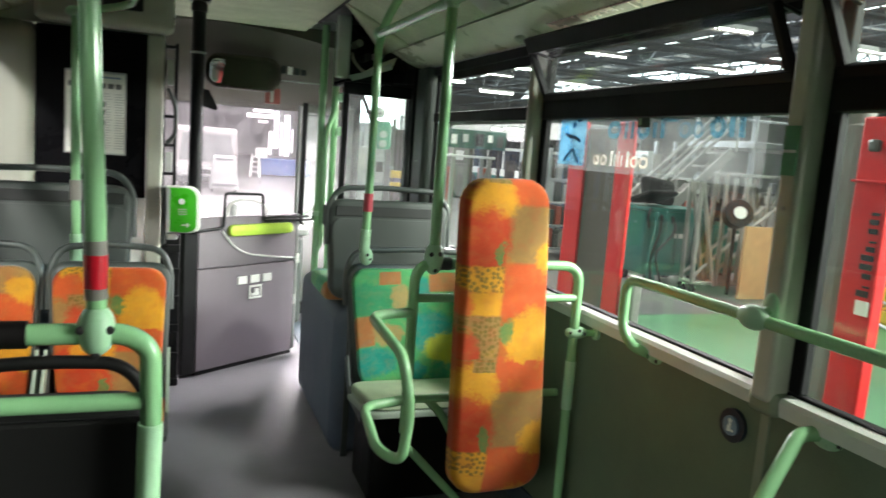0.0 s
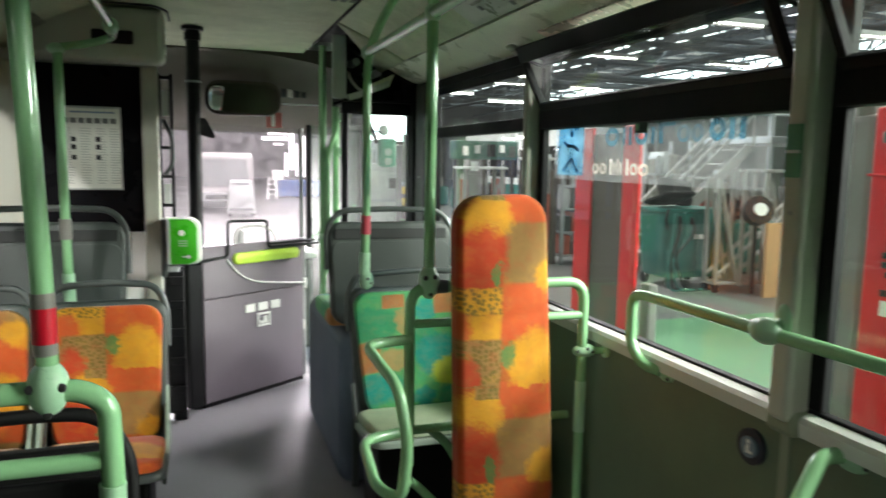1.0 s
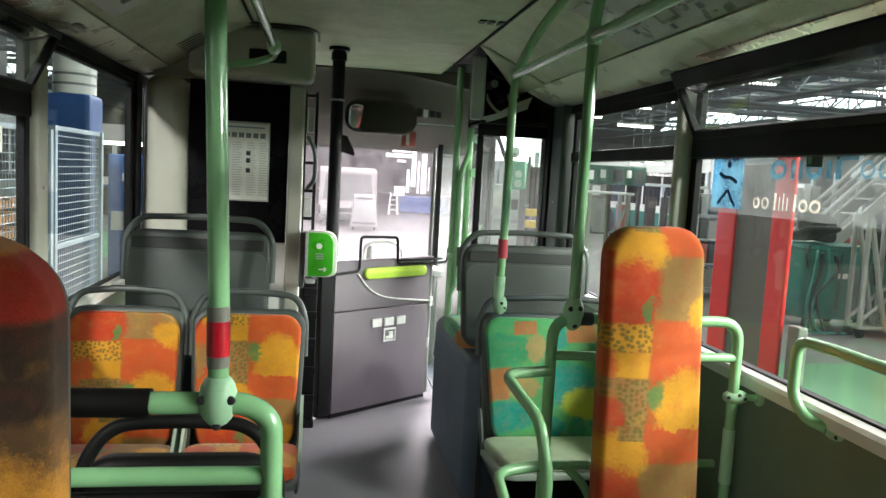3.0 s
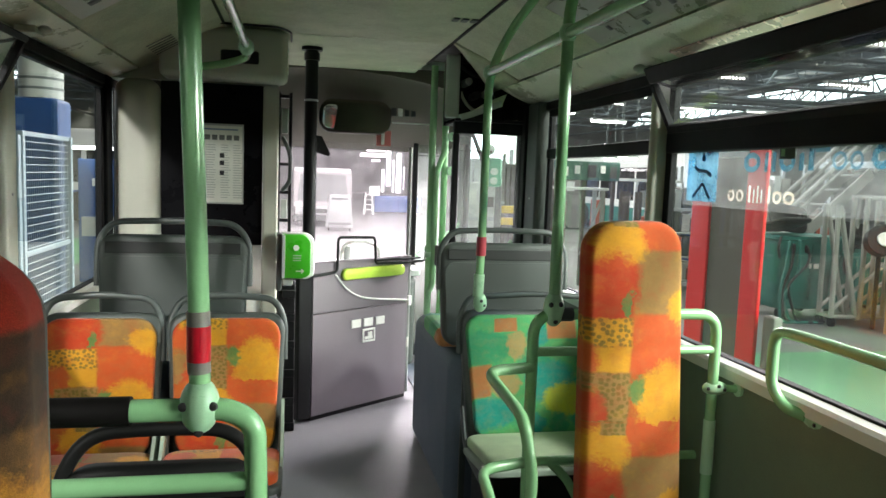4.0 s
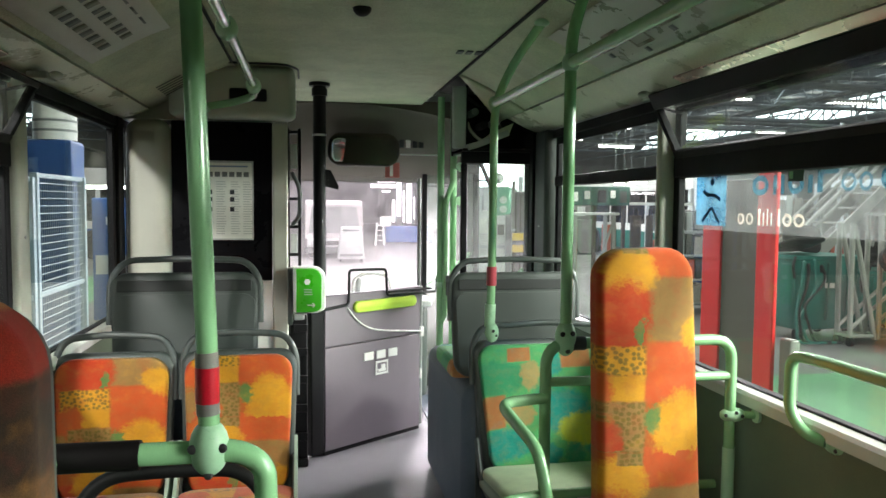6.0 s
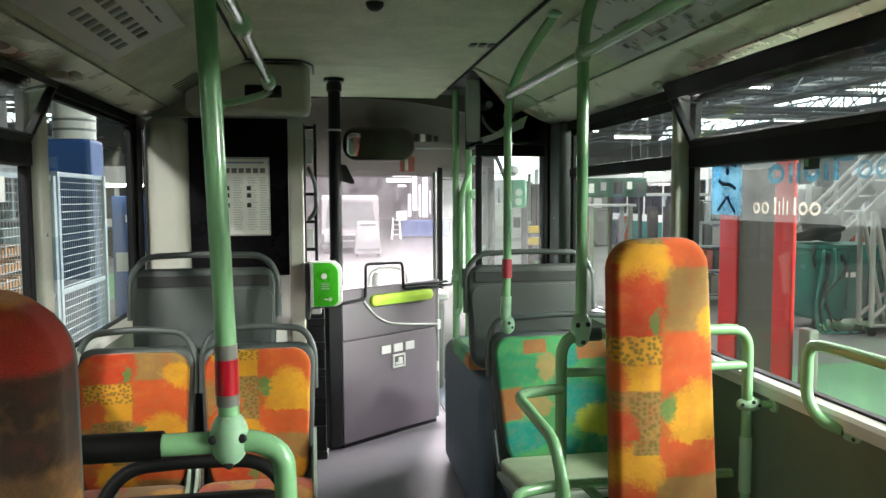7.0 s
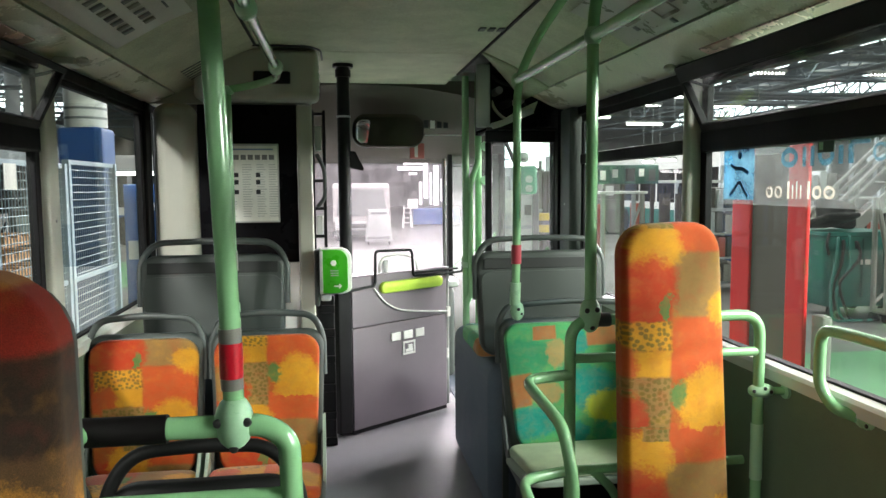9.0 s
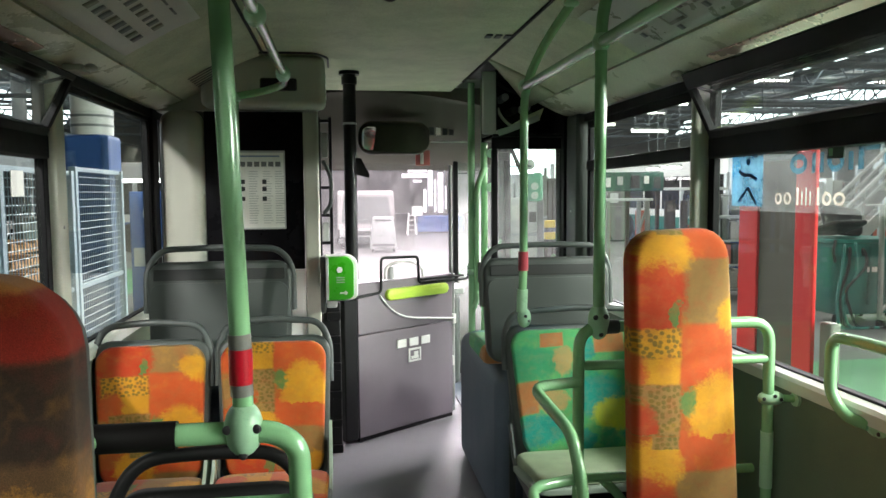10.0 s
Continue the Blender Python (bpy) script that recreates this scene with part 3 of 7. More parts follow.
window("window_6", 1, -3.4, -1.05, "fixed", "rear side window of the bus")
window("window_7", -1, -3.4, -0.16, "fixed", "rear side window of the bus")


def pillar(name, s, y0, y1, mat, face=1.14):
    """A moulded cover over a window post, flaring a little at its foot."""
    a, b = min(s * face, s * 1.222), max(s * face, s * 1.222)
    th = thing(name, (s * W, y0, 0.94), "moulded pale pillar cover between the bus windows", "pillar", kind="structure")
    bm = box(a, b, y0, y1, 0.93, 1.985, 0.016, seg=3)
    part("cover", bm, mat, th)
    part("seam_screw", disc((s * (face - 0.001), (y0 + y1) / 2, 1.42), 0.006, 0.004, "X", seg=10), LIGHT_GREY, th, "small pale screw cap")
    return th


def pillar_foot(name, y0, y1):
    solid(name, box(1.150, 1.222, y0, y1, 0.895, 0.960, 0.018, seg=3), POST_GREEN, "moulded foot of the window pillar", "trim")


pillar_foot("trim_pillar_foot_1", 1.757, 1.853)
pillar_foot("trim_pillar_foot_2", 3.217, 3.298)
pillar("trim_pillar_1", 1, 1.770, 1.838, POST)
pillar("trim_pillar_2", 1, 3.235, 3.283, POST)
pillar("trim_pillar_3", 1, 4.66, 4.86, SHELL)
pillar("trim_pillar_4", -1, 3.224, 3.333, POST, 1.172)
pillar("trim_pillar_5", -1, -0.15, -0.01, POST)
pillar("trim_pillar_6", 1, -1.04, -0.91, POST)
solid("trim_door_post", box(1.13, 1.25, 4.865, 5.05, 0.0, 1.99, 0.008), RUBBER, "black door post", "trim")
solid("trim_window_post", box(-1.24, -1.178, 4.582, 4.70, 0.93, 1.985, 0.008), RUBBER, "black post at the end of the side window", "trim")


# pillar hardware: hinge blocks under the coves
def hinge(s, y):
    th = thing("hinge_block", (s * 1.15, y, 1.985), "small pale hinge block above the window pillar", "hinge", "hinge blocks")
    part("block", box(min(s * 1.10, s * 1.17), max(s * 1.10, s * 1.17), y - 0.04, y + 0.05, 1.965, 1.992, 0.006), BEIGE, th)
    part("lug", ball((s * 1.085, y + 0.005, 1.985), 0.022, 0.03, 0.014), BEIGE, th)


hinge(1, 3.28)
hinge(-1, 3.35)
hinge(1, 1.83)

# ---- front end ----
bm = bmesh.new()
prof = [(5.905, 2.266), (5.94, 2.255), (5.98, 2.215), (6.04, 2.12), (6.12, 2.00), (6.26, 1.88), (6.50, 1.79), (6.83, 1.735)]
rows = []
for i in range(13):
    x = -1.2 + 2.22 * i / 12
    sag = 0.10 * (abs(x) / 1.2) ** 3
    droop = [0.13 * x * x * max(0.0, 1 - k / 5) for k in range(len(prof))]
    rows.append([bm.verts.new((x, y - sag, z - 0.3 * sag - d)) for (y, z), d in zip(prof, droop)] + [bm.verts.new((x, y - sag + 0.01, z + 0.03)) for y, z in prof[::-1]])
for a, b in zip(rows, rows[1:]):
    n = len(a)
    for i in range(n):
        bm.faces.new((a[i], a[(i + 1) % n], b[(i + 1) % n], b[i]))
bm.faces.new(rows[0][::-1])
bm.faces.new(rows[-1])
solid("trim_front_header", bm, HEADER, "moulded grey header panel above the windscreen", "panel")
wind = thing("window_8", (0, 6.88, 0.8), "large bright windscreen of the bus", "windscreen", kind="structure")
p = part("pane", box(-1.15, 1.15, 6.87, 6.876, 0.78, 1.75), WINDSCREEN, wind, "clear windscreen pane", False)
p.visible_shadow = False
bm = box(-1.26, -1.13, 6.80, 6.94, 0.0, 2.35, 0.02)
box(0.753, 0.795, 6.80, 6.94, 0.78, 1.76, 0.012, bm)
box(1.13, 1.26, 6.80, 6.94, 0.0, 2.35, 0.02, bm)
box(-1.13, 1.13, 6.83, 6.93, 1.76, 2.35, 0.01, bm)
part("window_frame", bm, RUBBER, wind, "black windscreen surround")
solid("wall_front", box(-1.2, 1.2, 6.84, 6.94, 0.0, 0.775), HEADER, "front wall below the windscreen", "wall")
dash = thing("dashboard", (-0.2, 6.5, 0.0), "pale dashboard below the windscreen", "dashboard")
part("body", box(-1.15, 0.72, 6.25, 6.82, 0.0, 0.74, 0.05, seg=3), SHELL, dash)
part("top", box(-1.15, 0.74, 6.18, 6.83, 0.742, 0.80, 0.02), LIGHT_GREY, dash, "pale dashboard top")

# the driver's side window and the front doors
window("window_9", -1, 4.9, 6.6, "none", "driver's side window")
dr = thing("door_1", (1.2, 5.06, 0.0), "glazed black-framed double front door, folded open inwards", "door", kind="structure")
for yd in (4.93, 6.46):
    bm = bmesh.new()
    for q in ((0.70, 1.165, yd, yd + 0.04, 0.04, 0.14), (0.70, 1.165, yd, yd + 0.04, 1.797, 1.867), (0.70, 0.738, yd, yd + 0.04, 0.14, 1.797), (1.127, 1.165, yd, yd + 0.04, 0.14, 1.797)):
        box(*q, 0.006, bm, 1)
    leaf = part("door_leaf", bm, RUBBER, dr, "black door leaf frame")
    p = part("pane", box(0.738, 1.127, yd + 0.016, yd + 0.022, 0.14, 1.797), DOOR_GLASS, leaf, "clear door pane", False)
    p.visible_shadow = False
    part("grab_rail", tube([(0.76, yd + 0.045, 0.86), (0.76, yd + 0.075, 0.88), (1.10, yd + 0.075, 1.12), (1.10, yd + 0.045, 1.14)], 0.013, 0.03), GREEN, leaf, "green grab rail")
    part("top_rail", box(0.738, 0.95, yd + 0.024, yd + 0.032, 1.690, 1.698), BLACK, leaf, "thin black stay")
part("door_head", box(1.15, 1.25, 5.055, 6.79, 1.91, 1.99, 0.01), BLACK, dr, "black beam above the door")
part("front_post", box(1.03, 1.125, 6.72, 6.795, 0.0, 1.95, 0.008), BLACK, dr, "black front door post")
solid("wall_front_right", box(1.19, 1.26, 5.05, 6.9, 2.0, 2.35), HEADER, "panel above the front door", "wall")
solid("floor_step", box(0.62, 1.2, 5.06, 6.3, 0.001, 0.012, 0.003), ARCH, "dark entrance mat at the front door", "floor")

# open door-gear cabinet above the front door
gear = thing("door_gear_box", (1.0, 4.9, 2.0), "open dark compartment with door gear above the door", "cabinet")
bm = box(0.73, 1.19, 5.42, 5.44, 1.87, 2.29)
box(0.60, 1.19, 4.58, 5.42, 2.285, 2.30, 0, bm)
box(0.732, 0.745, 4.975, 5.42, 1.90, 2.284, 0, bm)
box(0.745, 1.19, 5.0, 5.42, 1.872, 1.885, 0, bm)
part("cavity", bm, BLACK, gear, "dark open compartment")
part("flap_face", box(0.642, 0.728, 4.935, 4.965, 1.885, 2.262, 0.012, seg=3), LIGHT_GREY, gear, "open grey flap")
part("lip", sheet([(0.735, 1.872), (0.80, 1.892), (0.90, 1.932), (0.95, 1.952), (0.985, 1.966)], 4.88, 4.97, 0.036), LIGHT_GREY, gear, "pale curved lip below the compartment")
bm = bmesh.new()
fill = ((0.735, 1.880), (0.86, 1.925), (1.0, 1.975), (1.03, 2.05), (0.90, 1.99), (0.80, 1.925))
faces = [[bm.verts.new((x, y, z)) for x, z in fill] for y in (4.955, 4.972)]
bm.faces.new(faces[0][::-1])
bm.faces.new(faces[1])
for i in range(6):
    bm.faces.new((faces[0][i], faces[0][(i + 1) % 6], faces[1][(i + 1) % 6], faces[1][i]))
part("end_panel", bm, COVE, gear, "pale sweeping end panel of the cove")
part("strip", tube([(0.745, 4.99, 2.05), (0.765, 4.99, 2.00), (0.81, 4.985, 1.95), (0.87, 4.98, 1.925)], 0.010, 0.04), BEIGE, gear, "pale curved strip")
for k, (x, z) in enumerate(((0.82, 2.13), (0.88, 2.05), (0.96, 2.07))):
    part("cylinder", disc((x, 5.18, z), 0.024, 0.16, "Y"), STEEL if k != 1 else SHELL, gear, "steel actuator end")
part("hose", tube([(0.78, 5.2, 2.24), (0.84, 5.15, 2.18), (0.93, 5.15, 2.16), (1.02, 5.2, 2.03)], 0.010, 0.05), SHELL, gear, "grey hose")
part("lintel", box(0.70, 1.165, 4.90, 4.925, 1.868, 1.885, 0.003), BLACK, gear, "black lintel")


# ---- poles and rails ----
R_POLE = 0.0175


def clamp(parent, c, sx=0.036, sy=0.036, sz=0.05, bolts=()):
    """An egg-shaped pole joint with sunk bolts."""
    k = part("clamp", ball(c, sx, sy, sz, seg=20), GREEN_DARKER, parent, "pale green pole joint")
    for b in bolts:
        part("bolt", ball(Vector(c) + Vector(b), 0.008, 0.006, 0.008, seg=8), BOLT, k, "dark sunk bolt")
    return k


PX, PY1, PY2, RAIL_Z = 0.545, 2.645, 3.545, 1.965
pole = thing("grab_pole", (PX, PY1, 1.1), "pale green grab pole from ceiling rail to backrest frame", "grab pole", "grab poles")
part("pole", tube([(PX, PY1, 1.16), (PX, PY1, RAIL_Z), (PX + 0.004, PY1, 2.05), (PX + 0.06, PY1, 2.245)], R_POLE, 0.08), GREEN, pole)
clamp(pole, (PX, PY1, 1.145), 0.032, 0.032, 0.055, ((0.012, -0.029, 0.018), (-0.018, -0.026, 0.016), (0.0, -0.022, -0.036)))
clamp(pole, (PX, PY1, RAIL_Z), 0.026, 0.028, 0.032)
part("ceiling_foot", disc((PX + 0.063, PY1, 2.243), 0.035, 0.014, "Z"), GREEN_DARKER, pole, "round ceiling foot")

pole2 = thing("grab_pole", (PX, PY2, 1.0), "pale green grab pole with red marker sleeve above a seat", "grab pole", "grab poles")
part("pole", tube([(PX - 0.008, PY2, 1.06), (PX - 0.002, PY2, 1.22), (PX, PY2, RAIL_Z), (PX + 0.05, PY2 - 0.12, 2.12), (PX + 0.11, PY2 - 0.28, 2.235)], R_POLE, 0.1), GREEN, pole2)
part("ceiling_foot", ball((PX + 0.11, PY2 - 0.28, 2.236), 0.03, 0.03, 0.016), GREEN_DARKER, pole2, "round ceiling foot")
part("sleeve", tube([(PX - 0.003, PY2, 1.205), (PX - 0.003, PY2, 1.285)], 0.0215, 0), FADED_TAPE, pole2, "faded red marker sleeve")
part("collar", tube([(PX - 0.009, PY2, 1.03), (PX - 0.006, PY2, 1.125)], 0.023, 0), GREEN_DARKER, pole2, "pale green lower collar")
k = part("foot", ball((PX, PY2 - 0.005, 1.005), 0.03, 0.026, 0.042, seg=16), GREEN_DARKER, pole2, "tilted pole foot")
part("bolt", ball((PX + 0.0, PY2 - 0.03, 1.015), 0.007, 0.005, 0.007, seg=8), BOLT, k)
part("bolt", ball((PX + 0.014, PY2 - 0.026, 0.995), 0.006, 0.005, 0.006, seg=8), BOLT, k)
clamp(pole2, (PX, PY2, RAIL_Z), 0.026, 0.028, 0.032)

rail = thing("ceiling_rail", (PX, 2.6, RAIL_Z), "pale green handrail running below the ceiling", "handrail")
part("rail", tube([(PX, -2.6, RAIL_Z), (PX, PY2 + 0.0, RAIL_Z)], R_POLE, 0), GREEN, rail)
for y in (0.6, -1.4):
    part("bracket", tube([(PX, y, RAIL_Z), (PX + 0.06, y, 2.245)], 0.014, 0), GREEN, rail)

# left pole, standing on the rail frame
LX, LY = -0.385, 1.815
lp = thing("grab_pole", (LX, LY, 1.1), "thick green grab pole with red sleeve on a rail frame", "grab pole", "grab poles")
part("pole", tube([(LX + 0.002, LY, 1.17), (LX, LY, 1.3), (LX - 0.024, LY + 0.008, RAIL_Z)], 0.0178, 0), GREEN, lp)
part("sleeve", tube([(LX, LY, 1.212), (LX, LY, 1.272)], 0.0198, 0), RED_TAPE, lp, "red marker sleeve")
part("collar", tube([(LX, LY, 1.272), (LX - 0.001, LY, 1.297)], 0.0192, 0), CLEAR_SLEEVE, lp, "grey sleeve end")
part("collar", tube([(LX + 0.001, LY, 1.192), (LX, LY, 1.212)], 0.0192, 0), CLEAR_SLEEVE, lp, "grey sleeve end")
clamp(lp, (LX + 0.002, LY, 1.135), 0.033, 0.034, 0.048, ((0.024, -0.024, 0.005), (-0.024, -0.024, 0.005), (0.0, -0.016, -0.042)))
clamp(lp, (LX - 0.024, LY + 0.008, RAIL_Z), 0.026, 0.030, 0.032)

# left ceiling rail, bending over to a pole behind the orange seats
QX, QY2 = -0.629, 3.615
lr = thing("ceiling_rail", (-0.41, 2.6, RAIL_Z), "pale green handrail below the ceiling, bent over to a seat pole", "handrail")
part("rail", tube([(-0.409, -2.6, RAIL_Z), (-0.412, 3.40, RAIL_Z + 0.004), (-0.430, 3.56, RAIL_Z - 0.002), (-0.51, QY2, 1.945), (QX, QY2, 1.922)], 0.0150, 0.10), GREEN, lr)
for y in (3.30, 2.42):
    part("joint", ball((-0.411, y, RAIL_Z), 0.027, 0.055, 0.029, seg=18), GREEN_DARKER, lr, "pale green sleeve joint")
for y in (0.6, -1.4):
    part("bracket", tube([(-0.409, y, RAIL_Z), (-0.47, y, 2.245)], 0.014, 0), GREEN, lr)
fp = thing("grab_pole", (QX, QY2, 0.95), "pale green grab pole with dark sleeve behind a seat", "grab pole", "grab poles")
part("pole", tube([(QX + 0.006, QY2, 0.93), (QX + 0.002, QY2, 1.3), (QX, QY2, 1.93)], R_POLE, 0), GREEN, fp)
part("top_joint", ball((QX - 0.004, QY2, 1.918), 0.034, 0.024, 0.022, seg=16), GREEN_DARKER, fp, "pale green top joint")
part("sleeve", tube([(QX + 0.003, QY2, 1.195), (QX + 0.002, QY2, 1.275)], 0.0215, 0), CLEAR_SLEEVE, fp, "dark worn marker sleeve")
part("collar", tube([(QX + 0.006, QY2, 0.94), (QX + 0.005, QY2, 1.06)], 0.0225, 0), GREEN_DARKER, fp, "pale green lower collar")

# left rail frame with foam grip
fr = thing("rail_frame", (-0.6, LY, 0.0), "green tubular rail frame with black foam grip", "rail")
part("top_rail", tube([(-1.15, LY, 1.128), (LX + 0.05, LY, 1.128), (-0.292, LY, 1.10), (-0.288, LY, 0.95), (-0.295, LY, 0.0)], 0.0195, 0.075), GREEN, fr)
part("lower_rail", tube([(-1.15, LY + 0.004, 0.997), (-0.30, LY + 0.004, 0.997)], 0.0165, 0), GREEN, fr)
part("foam_grip", tube([(-1.0, LY, 1.128), (-0.492, LY, 1.128)], 0.0245, 0), FOAM, fr, "black foam grip")
part("sleeve", tube([(-0.294, LY, 0.70), (-0.29, LY, 0.955)], 0.0225, 0), GREEN_DARKER, fr)
part("infill", box(-1.12, -0.30, LY + 0.03, LY + 0.045, 0.12, 0.955, 0.01), SHELL_BLACK, fr, "black infill panel")


# ---- wheelchair bay on the right ----
FY = 2.645
bf = thing("wheelchair_bay_rail", (0.8, FY, 0.0), "pale green tubular frame carrying the backrest pad", "rail frame")
part("hoop", tube([(0.484, FY, 0.55), (0.484, FY, 1.128), (1.098, FY, 1.128), (1.098, FY, 0.0)], R_POLE, 0.07), GREEN, bf)
part("crossbar", tube([(0.484, FY, 1.012), (1.098, FY, 1.012)], 0.0145, 0), GREEN, bf)
part("crossbar", tube([(0.484, FY, 0.665), (1.05, FY, 0.665)], 0.0145, 0), GREEN, bf)
part("brace", tube([(0.44, 2.50, 0.56), (0.48, FY - 0.05, 0.52), (0.95, FY, 0.02)], 0.0145, 0.05), GREEN, bf, "slanting brace tube")
k = part("wall_clamp", ball((1.108, FY, 0.885), 0.044, 0.026, 0.023, seg=18), GREEN_DARKER, bf, "pale green wall clamp")
for q in ((-0.035, -0.02, 0.004), (0.02, -0.024, 0.0), (0.0, -0.024, 0.012)):
    part("bolt", ball(Vector((1.108, FY, 0.885)) + Vector(q), 0.006, 0.005, 0.006, seg=8), BOLT, k)
part("wall_stub", tube([(1.13, FY, 0.885), (1.178, FY - 0.02, 0.885)], 0.012, 0), GREEN, bf)
part("wall_plate", disc((1.176, FY - 0.025, 0.885), 0.022, 0.012, "X"), GREEN_DARKER, bf)
part("sleeve", tube([(1.098, FY, 0.60), (1.098, FY, 0.78)], 0.0192, 0), GREEN_DARKER, bf)
for x in (0.585, 0.872):
    part("pad_mount", tube([(x - 0.02, FY, 1.128), (x + 0.02, FY, 1.128)], 0.0215, 0), SHELL, bf, "grey mounting sleeve")

bp = thing("backrest_pad", (0.764, 2.505, 0.39), "tall narrow orange patterned backrest pad on a tube frame", "backrest")
TILT_PAD = Matrix.Translation((0.764, 2.505, 0.39)) @ Matrix.Rotation(radians(-1.8), 4, "Y") @ Matrix.Rotation(radians(-1.6), 4, "X")
part("cushion", pad(0.294, 1.035, 0.075, 0.085, -0.11, 0.014, TILT_PAD), ORANGE_CLOTH, bp, "orange, tan and yellow moquette cushion")
part("back_board", pad(0.26, 1.01, 0.02, 0.08, -0.085, 0.0, TILT_PAD @ Matrix.Translation((0, 0.05, 0.012))), SHELL, bp, "grey plastic back board")

arm = thing("fold_down_armrest", (0.44, 2.4, 0.6), "pale green tubular armrest loop beside the pad", "armrest")
part("loop", tube([(0.484, 2.64, 0.965), (0.335, 2.615, 0.962), (0.372, 2.36, 0.905), (0.388, 2.31, 0.76), (0.372, 2.31, 0.60), (0.315, 2.38, 0.615), (0.325, 2.60, 0.665), (0.484, 2.645, 0.665)], 0.0165, 0.05), GREEN, arm)
part("brace", tube([(0.555, 2.645, 0.665), (0.62, 2.66, 0.60), (0.68, 2.68, 0.50)], 0.0145, 0.03), GREEN, arm, "slanting brace tube")

# handrail along the right wall
hr = thing("wall_handrail", (1.1, 2.0, 1.1), "pale green handrail bracketed to the side wall", "handrail")
part("rail", tube([(1.172, 2.30, 0.905), (1.14, 2.35, 0.915), (1.125, 2.395, 0.97), (1.125, 2.395, 1.13), (1.125, 2.28, 1.135), (1.128, 1.0, 1.140), (1.13, -0.8, 1.140)], 0.0165, 0.05), GREEN, hr)
part("plate", ball((1.178, 2.282, 0.90), 0.007, 0.042, 0.022, seg=16), GREEN_DARKER, hr, "oval wall plate")
for y, z in ((2.262, 0.892), (2.30, 0.908)):
    part("bolt", ball((1.171, y, z), 0.004, 0.006, 0.006, seg=8), BOLT, hr)
k = part("clamp", ball((1.120, 1.832, 1.14), 0.028, 0.05, 0.032, seg=18), GREEN_DARKER, hr, "pale green rail clamp on the pillar")
part("stub", tube([(1.122, 1.82, 1.145), (1.142, 1.80, 1.165)], 0.015, 0), GREEN, hr)
part("plate", ball((1.140, 1.800, 1.168), 0.008, 0.026, 0.042, seg=16), GREEN_DARKER, hr, "green pillar plate")

# sloping rail from the wall to the floor
sl = thing("sloping_rail", (1.15, 1.6, 0.0), "pale green bent rail from side wall to floor", "rail")
part("rail", tube([(1.176, 1.645, 0.905), (1.13, 1.655, 0.902), (1.0, 1.61, 0.78), (0.83, 1.56, 0.54), (0.76, 1.54, 0.0)], 0.0185, 0.07), GREEN, sl)
part("plate", ball((1.178, 1.625, 0.905), 0.008, 0.05, 0.03, seg=16), GREEN_DARKER, sl, "oval wall plate")
part("bolt", ball((1.171, 1.58, 0.9), 0.004, 0.006, 0.006, seg=8), BOLT, sl)

# request button
bt = thing("request_button", (1.178, 1.908, 0.82), "round blue request button on the side wall", "button")
part("ring", disc((1.173, 1.908, 0.822), 0.046, 0.012, "X", seg=32), surface("dark_blue_ring", srgb(28, 36, 52), 0.4), bt, "dark blue ring")
part("face", disc((1.165, 1.908, 0.822), 0.027, 0.008, "X", seg=28), surface("pale_button", srgb(118, 138, 154), 0.35), bt, "blue-grey round button face")
bm = disc((1.160, 1.907, 0.837), 0.006, 0.003, "X", seg=10)
box(1.1585, 1.1615, 1.903, 1.911, 0.814, 0.830, 0, bm)
box(1.1585, 1.1615, 1.893, 1.910, 0.808, 0.814, 0, bm)
box(1.1585, 1.1615, 1.910, 1.915, 0.806, 0.823, 0, bm)
part("symbol", bm, WHITE, bt, "white wheelchair symbol")
solid("trim_wall_seam", box(1.174, 1.181, 1.790, 1.820, 0.02, 0.9, 0.003), POST_GREEN, "upright seam strip on the side wall", "trim")


